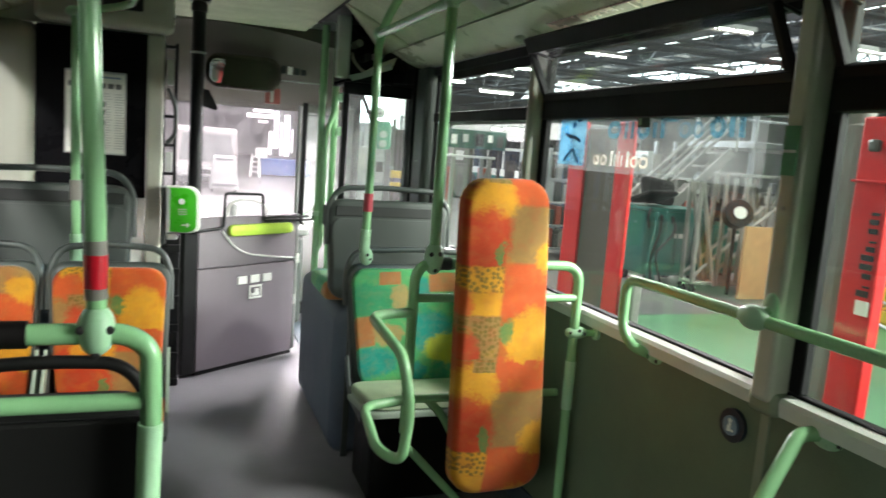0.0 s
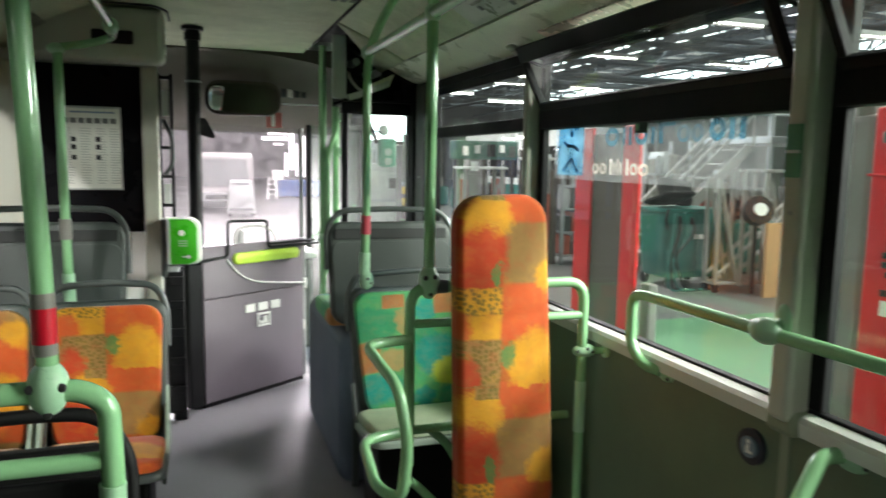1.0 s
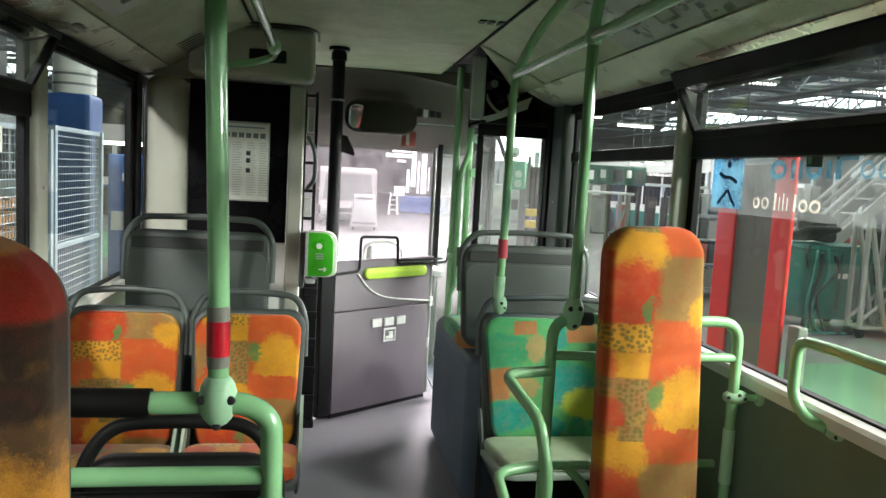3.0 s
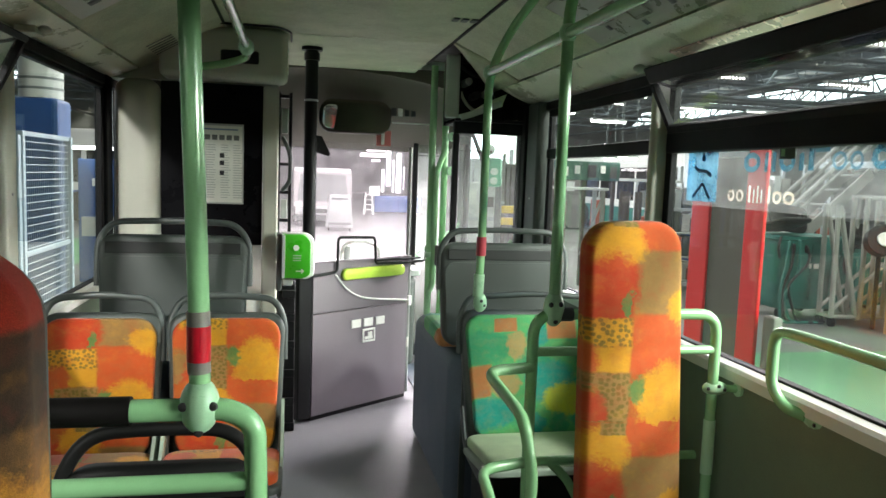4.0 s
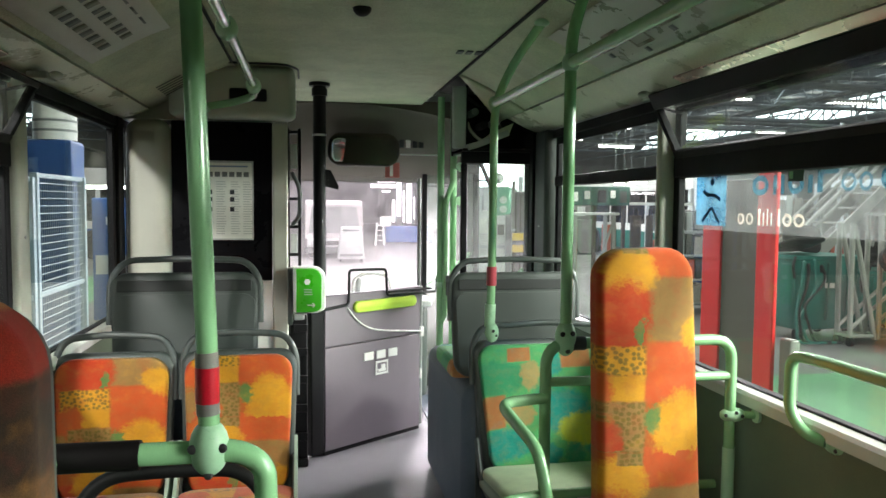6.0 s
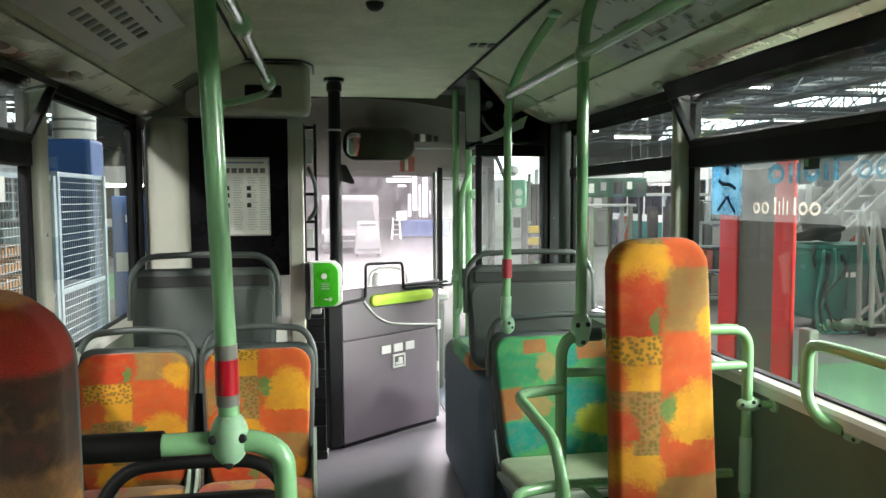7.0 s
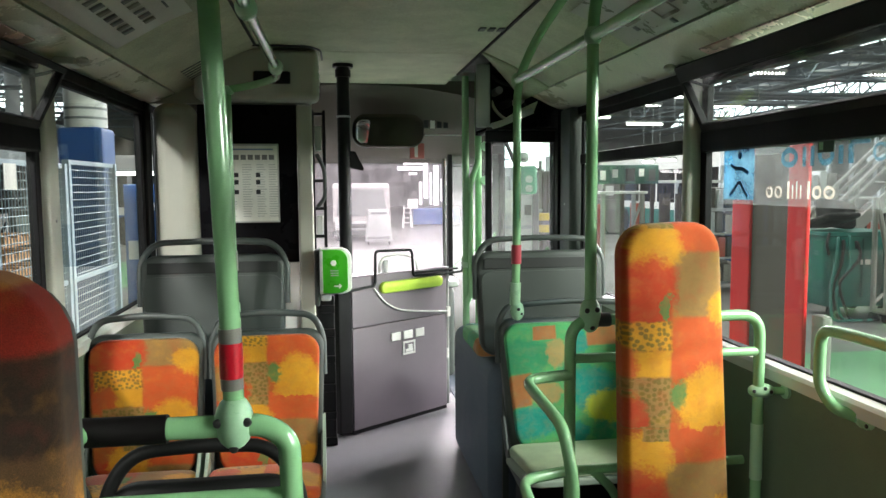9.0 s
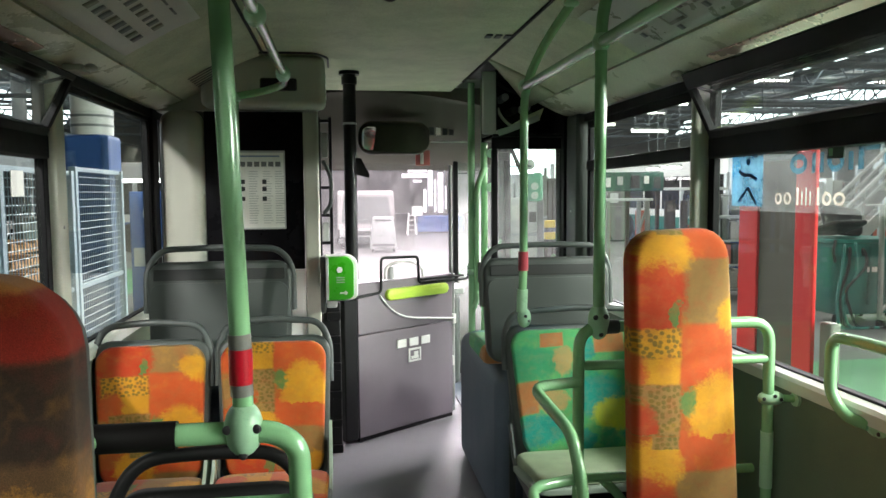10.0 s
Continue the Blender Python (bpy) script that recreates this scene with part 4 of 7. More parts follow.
# ---- seats ----
def seat(name, at, w, label, cloth, top=0.96, cushion_z=0.43, shell=None, base_z=0.0, group="", cushion=None, taper=0.10):
    """A bus seat whose front looks towards -y."""
    shell = shell or SHELL
    th = thing(name, at, label, "seat", group)
    o = Vector(at)
    lean = Matrix.Translation(o + Vector((0, 0, cushion_z - 0.02))) @ Matrix.Rotation(radians(-7), 4, "X")
    h = top - cushion_z
    part("shell", pad(w, h + 0.06, 0.05, 0.07, taper * 0.8, 0.0, lean @ Matrix.Translation((0, 0.045, -0.03))), SHELL, th, "moulded plastic seat shell")
    part("back_pad", pad(w - 0.035, h + 0.01, 0.035, 0.075, taper, 0.012, lean @ Matrix.Translation((0, 0.008, 0.0))), cloth, th, "patterned moquette back pad")
    part("hoop", tube([lean @ Vector(q) for q in ((-w / 2 + 0.005, 0.05, h - 0.16), (-w / 2 + 0.005, 0.05, h + 0.0), (-w / 2 + 0.045, 0.05, h + 0.085), (0, 0.05, h + 0.10), (w / 2 - 0.045, 0.05, h + 0.085), (w / 2 - 0.005, 0.05, h + 0.0), (w / 2 - 0.005, 0.05, h - 0.16))], 0.0135, 0.06), HOOP, th, "tubular grab hoop")
    flat = Matrix.Translation(o + Vector((0, -0.02, cushion_z))) @ Matrix.Rotation(radians(83), 4, "X") @ Matrix.Rotation(math.pi, 4, "Z")
    part("seat_shell", pad(w, 0.42, 0.03, 0.06, 0.0, 0.0, flat @ Matrix.Translation((0, 0.0, 0.0)) @ Matrix.Translation((0, 0.035, 0))), shell, th, "plastic seat pan")
    part("cushion", pad(w - 0.03, 0.41, 0.04, 0.06, 0.0, 0.012, flat), cushion or cloth, th, "plain pale green seat cushion" if cushion else "patterned moquette seat cushion")
    for sx in (-1, 1):
        part("side_bracket", tube([o + Vector((sx * (w / 2 - 0.012), 0.03, cushion_z + 0.12)), o + Vector((sx * (w / 2 - 0.012), -0.06, cushion_z - 0.03)), o + Vector((sx * (w / 2 - 0.012), -0.30, cushion_z - 0.05))], 0.012, 0.05, squash=(0.7, 1.6)), HOOP, th, "grey side bracket")
        if not cushion:
            bm = bmesh.new()
            cx = o.x + sx * (w / 2 - 0.006)
            plate = [[bm.verts.new((cx + dx, o.y + dy, cushion_z + dz)) for dy, dz in ((0.02, 0.20), (0.03, -0.02), (-0.20, -0.03), (-0.10, 0.05))] for dx in (-0.006, 0.006)]
            bm.faces.new(plate[0][::-1])
            bm.faces.new(plate[1])
            for i in range(4):
                bm.faces.new((plate[0][i], plate[0][(i + 1) % 4], plate[1][(i + 1) % 4], plate[1][i]))
            part("side_plate", bm, SHELL_PALE, th, "pale plastic side plate")
    if base_z is not None:
        part("pedestal", box(o.x - w / 2 + 0.06, o.x + w / 2 - 0.06, o.y - 0.28, o.y + 0.02, base_z, cushion_z - 0.05, 0.02), SHELL_BLACK, th, "dark seat pedestal")
    return th


PAIR = "rear-facing seats in the orange pair"
s1 = seat("bus_seat", (-0.958, 3.44, 0.0), 0.452, "rear-facing grey seat with orange patterned cushions", ORANGE_SEAT_CLOTH, group=PAIR)
s2 = seat("bus_seat", (-0.488, 3.44, 0.0), 0.452, "rear-facing grey seat with orange patterned cushions", ORANGE_SEAT_CLOTH_B, group=PAIR)
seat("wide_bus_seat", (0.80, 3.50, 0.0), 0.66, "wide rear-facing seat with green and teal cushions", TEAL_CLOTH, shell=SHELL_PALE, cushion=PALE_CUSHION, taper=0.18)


def back_seat(name, x, y, w, z0, top, label, shell, hoop_mat, base, cloth):
    """A seat that looks ahead, seen from its grey back."""
    th = thing(name, (x, y, z0), label, "seat")
    lean = Matrix.Translation((x, y, z0)) @ Matrix.Rotation(radians(-5), 4, "X")
    h, up = top - z0, 0.077 if base else 0.06
    part("shell", pad(w, h, 0.05, 0.075, 0.06, 0.006, lean), shell, th, "moulded plastic seat back")
    part("rear_panel", pad(w - 0.035, h - 0.105, 0.006, 0.05, 0.06, 0.002, lean @ Matrix.Translation((0, -0.033, 0.012))), shell, th, "slightly raised rear panel")
    if not base:
        part("top_band", box(-w / 2 + 0.035, w / 2 - 0.035, -0.034, -0.024, h - 0.082, h - 0.032, 0.004, m=lean), BAND, th, "dark band along the top")
    part("hoop", tube([lean @ Vector(q) for q in ((-w / 2 + 0.0, 0.0, h - 0.22), (-w / 2 + 0.0, 0.0, h - 0.03), (-w / 2 + 0.06, 0.0, h + up - 0.008), (0, 0.0, h + up), (w / 2 - 0.06, 0.0, h + up - 0.008), (w / 2 - 0.0, 0.0, h - 0.03), (w / 2 - 0.0, 0.0, h - 0.22))], 0.016 if base else 0.0135, 0.07), hoop_mat, th, "tubular grab hoop")
    part("back_pad", pad(w - 0.05, h - 0.06, 0.03, 0.07, 0.06, 0.0, lean @ Matrix.Translation((0, 0.042, 0.02))), cloth, th, "patterned moquette back pad")
    part("cushion", box(x - w / 2 + 0.01, x + w / 2 - 0.01, y + 0.04, y + 0.45, z0 - 0.02, z0 + 0.07, 0.025), cloth, th, "patterned moquette seat cushion")
    if base:
        part("pedestal", box(x - w / 2 + 0.06, x + w / 2 - 0.06, y + 0.05, y + 0.35, 0.0, z0 - 0.022, 0.02), SHELL_BLACK, th, "dark seat pedestal")
    return th


back_seat("wide_bus_seat", -0.735, 3.80, 0.62, 0.76, 1.245, "wide forward-facing grey seat on the wheel arch", SHELL, HOOP, False, ORANGE_SEAT_CLOTH)
back_seat("wide_bus_seat", 0.725, 3.80, 0.61, 0.755, 1.235, "wide forward-facing grey seat on the wheel arch", SHELL, HOOP, False, TEAL_CLOTH)
back_seat("bus_seat", -0.51, 2.17, 0.43, 0.44, 0.883, "black-backed forward-facing seat behind the rail frame", SHELL_BLACK, SHELL_BLACK, True, ORANGE_SEAT_CLOTH)
back_seat("bus_seat", -0.97, 2.17, 0.43, 0.44, 0.883, "black-backed forward-facing seat behind the rail frame", SHELL_BLACK, SHELL_BLACK, True, ORANGE_SEAT_CLOTH)


def arch(name, x0, x1, y0, y1):
    th = thing(name, ((x0 + x1) / 2, (y0 + y1) / 2, 0.0), "dark blue-grey vinyl wheel arch box under the seat", "wheel arch", kind="structure")
    part("cover", box(x0, x1, y0, y1, 0.0, 0.73, 0.07, seg=5), ARCH, th)
    part("edge_trim", box(x0 + 0.055, x0 + 0.085, y0 - 0.008, y0 + 0.01, 0.0, 0.66, 0.004), SHELL, th, "grey edge trim")
    return th


arch("wheel_arch_right", 0.462, 1.175, 3.70, 4.75)
arch("wheel_arch_left", -1.175, -0.44, 3.62, 4.62)

# near pad on the left
lpad = thing("backrest_pad", (-0.63, 1.38, 0.6), "tall narrow orange patterned backrest pad beside the aisle", "backrest")
part("cushion", pad(0.292, 0.872, 0.075, 0.085, -0.05, 0.014, Matrix.Translation((-0.640, 1.39, 0.575)) @ Matrix.Rotation(radians(1.0), 4, "X")), SHADED_CLOTH, lpad, "orange moquette cushion with shade put into its colours")
part("back_board", pad(0.27, 0.85, 0.02, 0.08, -0.05, 0.0, Matrix.Translation((-0.640, 1.442, 0.585))), SHELL, lpad, "grey plastic back board")
part("mount", tube([(-0.63, 1.46, 1.128), (-0.63, LY, 1.128)], 0.018, 0), GREEN, lpad, "green mounting tube")


# ---- driver's partition ----
QY = 4.72
pt = thing("driver_partition", (-0.7, QY, 0.0), "black glazed partition behind the driver's seat", "partition", kind="structure")
part("column", box(-1.175, -0.945, QY - 0.06, QY + 0.10, 0.0, 1.99, 0.075, seg=6), BEIGE, pt, "rounded beige corner column")
part("glass", box(-0.943, -0.415, QY, QY + 0.012, 1.115, 1.985, 0.002), DARK_GLASS, pt, "black partition glass")
part("panel", box(-0.943, -0.415, QY, QY + 0.03, 0.0, 1.112, 0.004), WHITE, pt, "pale lower panel")
part("post", box(-0.413, -0.33, QY - 0.02, QY + 0.05, 0.0, 1.985, 0.012), BEIGE, pt, "beige post")
part("top_panel", box(-1.2, -0.33, QY + 0.03, QY + 0.05, 1.99, 2.268), BEIGE, pt, "beige panel up to the ceiling")
part("back_board", box(-0.94, -0.42, QY + 0.05, QY + 0.07, 0.3, 1.985), SHELL_BLACK, pt, "dark board behind the glass")

hd = thing("overhead_box", (-0.48, 4.7, 1.99), "beige overhead box with dark slot and speaker", "overhead box")
part("body", box(-0.93, -0.285, 4.56, 4.745, 1.993, 2.262, 0.035, seg=4), BEIGE, hd)
part("slot", box(-0.625, -0.43, 4.553, 4.57, 2.075, 2.145, 0.012), BLACK, hd, "dark recessed slot")
part("seam", tube([(-0.62, 4.50, 2.264), (-0.33, 4.50, 2.264), (-0.27, 4.62, 2.264), (-0.27, 4.9, 2.264)], 0.006, 0.05), BLACK, hd, "black sealing strip")
for k in range(4):
    part("speaker_dot", disc((-0.284, 4.66, 2.06 + 0.036 * k), 0.014, 0.006, "X", None, 14), WHITE, hd, "pale speaker dot")

po = thing("notice_poster", (-0.63, QY - 0.004, 1.34), "white printed notice poster on the black partition glass", "poster")
part("sheet", box(-0.81, -0.515, QY - 0.004, QY - 0.001, 1.34, 1.772), PAPER, po, smooth=False)
bm = box(-0.81, -0.515, QY - 0.007, QY - 0.0045, 1.762, 1.772)
box(-0.81, -0.515, QY - 0.007, QY - 0.0045, 1.34, 1.348, 0, bm)
box(-0.522, -0.515, QY - 0.007, QY - 0.0045, 1.348, 1.762, 0, bm)
box(-0.81, -0.803, QY - 0.007, QY - 0.0045, 1.348, 1.762, 0, bm)
part("border", bm, LIGHT_GREY, po, "pale clear holder edge")
for k in range(7):
    part("heading_square", box(-0.795 + 0.038 * k, -0.767 + 0.038 * k, QY - 0.0055, QY - 0.0042, 1.685, 1.712), PRINT_GREY, po, "printed grey square")
part("strapline", box(-0.76, -0.545, QY - 0.0055, QY - 0.0042, 1.738, 1.746), PRINT_BLUE, po, "printed blue-green line")
for x in (-0.756, -0.640):
    for z in (1.614, 1.574, 1.520):
        part("pictogram", box(x, x + 0.023, QY - 0.0055, QY - 0.0042, z - 0.024, z), PRINT_DARK, po, "small dark printed pictogram")
bm = bmesh.new()
rng = random.Random(4)
for x in (-0.795, -0.712, -0.635, -0.57):
    for k in range(22):
        z = 1.66 - 0.0135 * k
        box(x, x + 0.035 + 0.018 * rng.random(), QY - 0.0052, QY - 0.0042, z - 0.004, z, 0, bm)
tagged(part("fine_print", bm, LIGHT_GREY, po, "rows of fine printed bars"), kind="stuff")

# reader on its post
vr = thing("ticket_reader", (-0.22, 4.62, 0.9), "bright green ticket reader on a grey bracket", "ticket reader")


def reader_shape(x0, x1, z0, z1, y0, y1, r, bevel):
    """A slab with a straight edge at x0 and large rounded corners at x1."""
    bm = bmesh.new()
    out = [(x0, z0)] + [(x1 - r + r * math.sin(a), z0 + 0.6 * r - 0.6 * r * math.cos(a)) for a in [k * math.pi / 16 for k in range(9)]]
    out += [(x1 - r + r * math.cos(a), z1 - r + r * math.sin(a)) for a in [k * math.pi / 16 for k in range(9)]] + [(x0, z1)]
    f = bm.faces.new([bm.verts.new((x, y0, z)) for x, z in out])
    g = bmesh.ops.extrude_face_region(bm, geom=[f])
    bmesh.ops.translate(bm, vec=(0, y1 - y0, 0), verts=[v for v in g["geom"] if isinstance(v, bmesh.types.BMVert)])
    bmesh.ops.bevel(bm, geom=[e for e in bm.edges if abs(e.verts[0].co.y - e.verts[1].co.y) < 1e-5 and e.verts[0].co.y < y0 + 1e-4], offset=bevel, segments=2, profile=0.5, affect="EDGES")
    return bm


part("housing", reader_shape(-0.300, -0.126, 0.945, 1.198, 4.585, 4.66, 0.062, 0.012), WHITE, vr, "white reader housing")
part("front", reader_shape(-0.295, -0.148, 0.952, 1.192, 4.560, 4.5845, 0.058, 0.008), VALID, vr, "bright green reader front")
part("edge", box(-0.300, -0.283, 4.557, 4.584, 0.953, 1.19, 0.003), LIGHT_GREY, vr, "grey edge strip")
bm = box(-0.225, -0.185, 4.555, 4.5595, 0.990, 0.996)
box(-0.017, 0.0, 0.0, 0.0045, -0.003, 0.003, 0, bm, m=Matrix.Translation((-0.184, 4.555, 0.993)) @ Matrix.Rotation(radians(40), 4, "Y"))
box(-0.017, 0.0, 0.0, 0.0045, -0.003, 0.003, 0, bm, m=Matrix.Translation((-0.184, 4.555, 0.993)) @ Matrix.Rotation(radians(-40), 4, "Y"))
part("arrow", bm, WHITE, vr, "white arrow")
part("mark", disc((-0.225, 4.5575, 1.12), 0.017, 0.005, "Y", seg=6), WHITE, vr, "white contactless mark")
for z in (1.075, 1.062, 1.049):
    part("printed_line", box(-0.242, -0.198, 4.5565, 4.5595, z, z + 0.005), LIGHT_GREY, vr, "fine pale print")
part("back_plate", box(-0.330, -0.302, 4.59, 4.70, 0.88, 1.19, 0.008), HOOP, vr, "grey mounting plate")
part("bracket", box(-0.298, -0.24, 4.60, 4.66, 0.905, 0.943, 0.01), LIGHT_GREY, vr, "grey lower bracket")

# black ladder-like window frame beside the partition, with its post
lf = thing("cab_window_frame", (-0.28, 4.86, 0.0), "black ladder-like frame with small pale boxes", "frame")
bm = box(-0.338, -0.322, 4.84, 4.88, 0.9, 1.97, 0.003)
box(-0.276, -0.258, 4.84, 4.88, 0.9, 1.97, 0.003, bm)
for z in (1.05, 1.24, 1.40, 1.56, 1.94):
    box(-0.322, -0.276, 4.845, 4.875, z, z + 0.018, 0.002, bm)
part("frame", bm, BLACK, lf)
for z, h in ((1.74, 0.14), (1.26, 0.11), (1.08, 0.10)):
    part("small_box", box(-0.317, -0.281, 4.83, 4.85, z, z + h, 0.004), LIGHT_GREY, lf, "small pale box")
part("handle", tube([(-0.31, 4.81, 1.42), (-0.266, 4.80, 1.47), (-0.264, 4.80, 1.63), (-0.31, 4.81, 1.72)], 0.012, 0.08), SHELL, lf, "curved dark handle")
part("post", box(-0.325, -0.225, 4.85, 4.90, 0.04, 0.898, 0.008), BLACK, lf, "black lower post")
for z in (0.16, 0.33, 0.50, 0.66, 0.80):
    part("hinge_block", box(-0.30, -0.225, 4.825, 4.845, z, z + 0.045, 0.004), BLACK, lf, "black hinge block")
part("foot", box(-0.30, -0.22, 4.83, 4.91, 0.0, 0.05, 0.01), BLACK, lf)
part("knob", ball((-0.345, 4.77, 0.70), 0.022, 0.03, 0.022, seg=12), BLACK, lf, "black knob")

bpo = thing("black_pole", (-0.15, 5.075, 0.0), "black floor-to-ceiling pole beside the cab door", "pole")
part("pole", tube([(-0.15, 5.075, 0.0), (-0.15, 5.075, 2.262)], 0.039, 0), BLACK, bpo)
part("top_flange", tube([(-0.15, 5.075, 2.19), (-0.15, 5.075, 2.235)], 0.047, 0), BLACK, bpo)
part("top_flange", disc((-0.15, 5.075, 2.258), 0.062, 0.02, "Z"), BLACK, bpo)
part("ring", tube([(-0.15, 5.075, 1.95), (-0.15, 5.075, 1.962)], 0.041, 0), STEEL, bpo, "thin steel ring")
part("profile", box(-0.21, -0.127, 5.02, 5.07, 0.0, 1.02, 0.006), BLACK, bpo, "black door profile")
bm = bmesh.new()
flap_line = ((-0.118, 1.75), (-0.084, 1.745), (-0.034, 1.645), (-0.042, 1.628), (-0.118, 1.648))
ends = [[bm.verts.new((x, y, z)) for x, z in flap_line] for y in (5.04, 5.062)]
bm.faces.new(ends[0][::-1])
bm.faces.new(ends[1])
for i in range(5):
    bm.faces.new((ends[0][i], ends[0][(i + 1) % 5], ends[1][(i + 1) % 5], ends[1][i]))
part("visor", bm, SHELL_BLACK, bpo, "black angled flap")

# ---- cab door ----
DM = Matrix.Translation((-0.12, 5.0, 0)) @ Matrix.Rotation(math.atan2(0.47, 0.67), 4, "Z")
cd = thing("cab_door", (0.2, 5.2, 0.0), "grey grained driver's cab door with lime handle", "door")
part("lower_panel", box(0.0, 0.795, 0.0, 0.045, 0.025, 0.664, 0.006, m=DM), DOOR_GREY, cd)
part("upper_panel", box(0.0, 0.795, 0.0, 0.045, 0.669, 0.985, 0.006, m=DM), DOOR_GREY, cd)
part("edge_profile", box(-0.10, -0.003, 0.0, 0.05, 0.02, 0.93, 0.008, m=DM), RUBBER, cd, "black hinge profile")
part("bottom_edge", box(0.0, 0.795, 0.005, 0.04, 0.0, 0.023, 0.003, m=DM), BLACK, cd, "black bottom seal")
part("handle", pad(0.53, 0.073, 0.030, 0.034, 0.0, 0.006, DM @ Matrix.Translation((0.475, -0.016, 0.862))), LIME, cd, "lime yellow handle bar with rounded ends")
part("guard_rail", tube([DM @ Vector(q) for q in ((-0.06, -0.02, 0.905), (0.165, -0.02, 0.92), (0.168, -0.02, 1.135), (0.468, -0.02, 1.125), (0.478, -0.02, 0.952), (0.93, -0.02, 0.945), (0.935, -0.02, 1.05))], 0.009, 0.028), BLACK, cd, "thin black guard rail")
part("guard_bar", tube([DM @ Vector(q) for q in ((0.485, -0.03, 0.975), (0.87, -0.03, 0.972))], 0.008, 0), BLACK, cd, "thin black bar")
part("cable", tube([DM @ Vector(q) for q in ((0.165, -0.008, 0.90), (0.25, -0.01, 0.80), (0.36, -0.012, 0.742), (0.52, -0.012, 0.716), (0.80, -0.012, 0.682))], 0.0055, 0.07), WHITE, cd, "thin white cable")
part("latch", box(0.797, 0.83, -0.005, 0.05, 0.64, 0.71, 0.006, m=DM), WHITE, cd, "white latch")
part("latch", box(0.797, 0.815, 0.0, 0.05, 0.35, 0.42, 0.006, m=DM), WHITE, cd, "white latch")
# plain bars and square where the maker's badge sits
for k in range(3):
    bm = box(0.298 + 0.102 * k, 0.376 + 0.102 * k, -0.012, -0.001, 0.545, 0.598, 0.003, None, 1, m=DM)
    part("badge_bar", bm, WHITE, cd, "plain white badge bar")
bm = bmesh.new()
for q in ((0.395, 0.50, 0.440, 0.452), (0.395, 0.50, 0.516, 0.528), (0.395, 0.407, 0.452, 0.516), (0.488, 0.50, 0.452, 0.516), (0.415, 0.48, 0.458, 0.476), (0.44, 0.476, 0.476, 0.504)):
    box(q[0], q[1], -0.010, -0.001, q[2], q[3], 0.001, bm, 1, m=DM)
part("badge_square", bm, WHITE, cd, "plain white badge square")
p = part("screen", box(0.0, 0.80, 0.02, 0.026, 0.99, 1.72, m=DM), CLEAR, cd, "hazy clear protective screen", False)
p.visible_shadow = False
part("edge_tube", tube([DM @ Vector((0.818, 0.02, 0.03)), DM @ Vector((0.818, 0.02, 0.985))], 0.014, 0), LIGHT_GREY, cd, "pale edge tube")
part("screen_edge", box(0.795, 0.812, 0.01, 0.036, 0.99, 1.72, 0.003, m=DM), LIGHT_GREY, cd, "pale screen edge")

# green entrance poles
for k, (x, y, top) in enumerate(((0.662, 5.43, 2.262), (0.757, 5.47, 2.262))):
    ep = thing("entrance_pole", (x, y, 0.0), "pale green upright pole beside the front door", "grab pole", "entrance poles")
    part("pole", tube([(x, y, 0.0), (x, y, top)], 0.0235, 0), GREEN, ep)
    part("foot", disc((x, y, 0.012), 0.04, 0.022, "Z"), BLACK, ep, "dark floor flange")
    if k:
        for z in (1.57, 1.80):
            part("knob", disc((x + 0.045, y - 0.02, z), 0.032, 0.02, "Y"), GREEN_DARKER, ep, "round green cap")
    else:
        part("side_bar", tube([(x + 0.005, y - 0.03, 0.75), (x + 0.028, y - 0.03, 0.80), (x + 0.028, y - 0.03, 1.56), (x + 0.085, y - 0.01, 1.70)], 0.019, 0.06), GREEN, ep, "bent green side bar")
        part("strap", box(x + 0.03, x + 0.075, y - 0.07, y - 0.05, 0.93, 1.07, 0.01), HOOP, ep, "grey strap holder")
        part("clamp", ball((x, y, 1.0), 0.03, 0.03, 0.03), GREEN_DARKER, ep)

# inner mirror, number bars and small signs on the header
mi = thing("inner_mirror", (0.185, 6.0, 1.82), "wide dark driver's mirror below the header", "mirror")
part("housing", pad(0.53, 0.245, 0.06, 0.10, 0.0, 0.0, Matrix.Translation((0.185, 6.03, 1.82))), SHELL_BLACK, mi)
part("glass", pad(0.525, 0.24, 0.008, 0.098, 0.0, 0.0, Matrix.Translation((0.185, 5.994, 1.823)) @ Matrix.Rotation(radians(4), 4, "X")), DIMMED_MIRROR, mi, "mirror glass tinted dark for a dim reflection")
part("facet", pad(0.13, 0.17, 0.006, 0.05, 0.0, 0.0, Matrix.Translation((0.01, 5.986, 1.852)) @ Matrix.Rotation(radians(14), 4, "Z") @ Matrix.Rotation(radians(6), 4, "X")), MIRROR, mi, "bright convex mirror facet")
part("bracket", tube([(0.185, 6.05, 2.0), (0.185, 6.12, 2.12)], 0.018, 0), BLACK, mi)
nb = thing("number_bars", (0.53, 6.1, 1.96), "dark plain bars of a fleet number with white square", "sign")
for k in range(4):
    part("bar", box(0.46 + 0.05 * k, 0.495 + 0.05 * k, 6.085, 6.095, 1.97, 2.03, 0.002), WHITE if k == 1 else PRINT_DARK, nb)
part("line", box(0.47, 0.80, 6.085, 6.10, 1.915, 1.925, 0.002), LIGHT_GREY, nb, "thin pale strip")
rs_ = thing("red_sign", (0.41, 6.2, 1.74), "small red and white sign on the header, colours dulled for glare", "sign")
# red and white are dulled here to paint the glare over the sign
part("plate", box(0.36, 0.47, 6.15, 6.158, 1.745, 1.86, 0.002), surface("glare_dulled_red", srgb(150, 78, 72), 0.6), rs_)
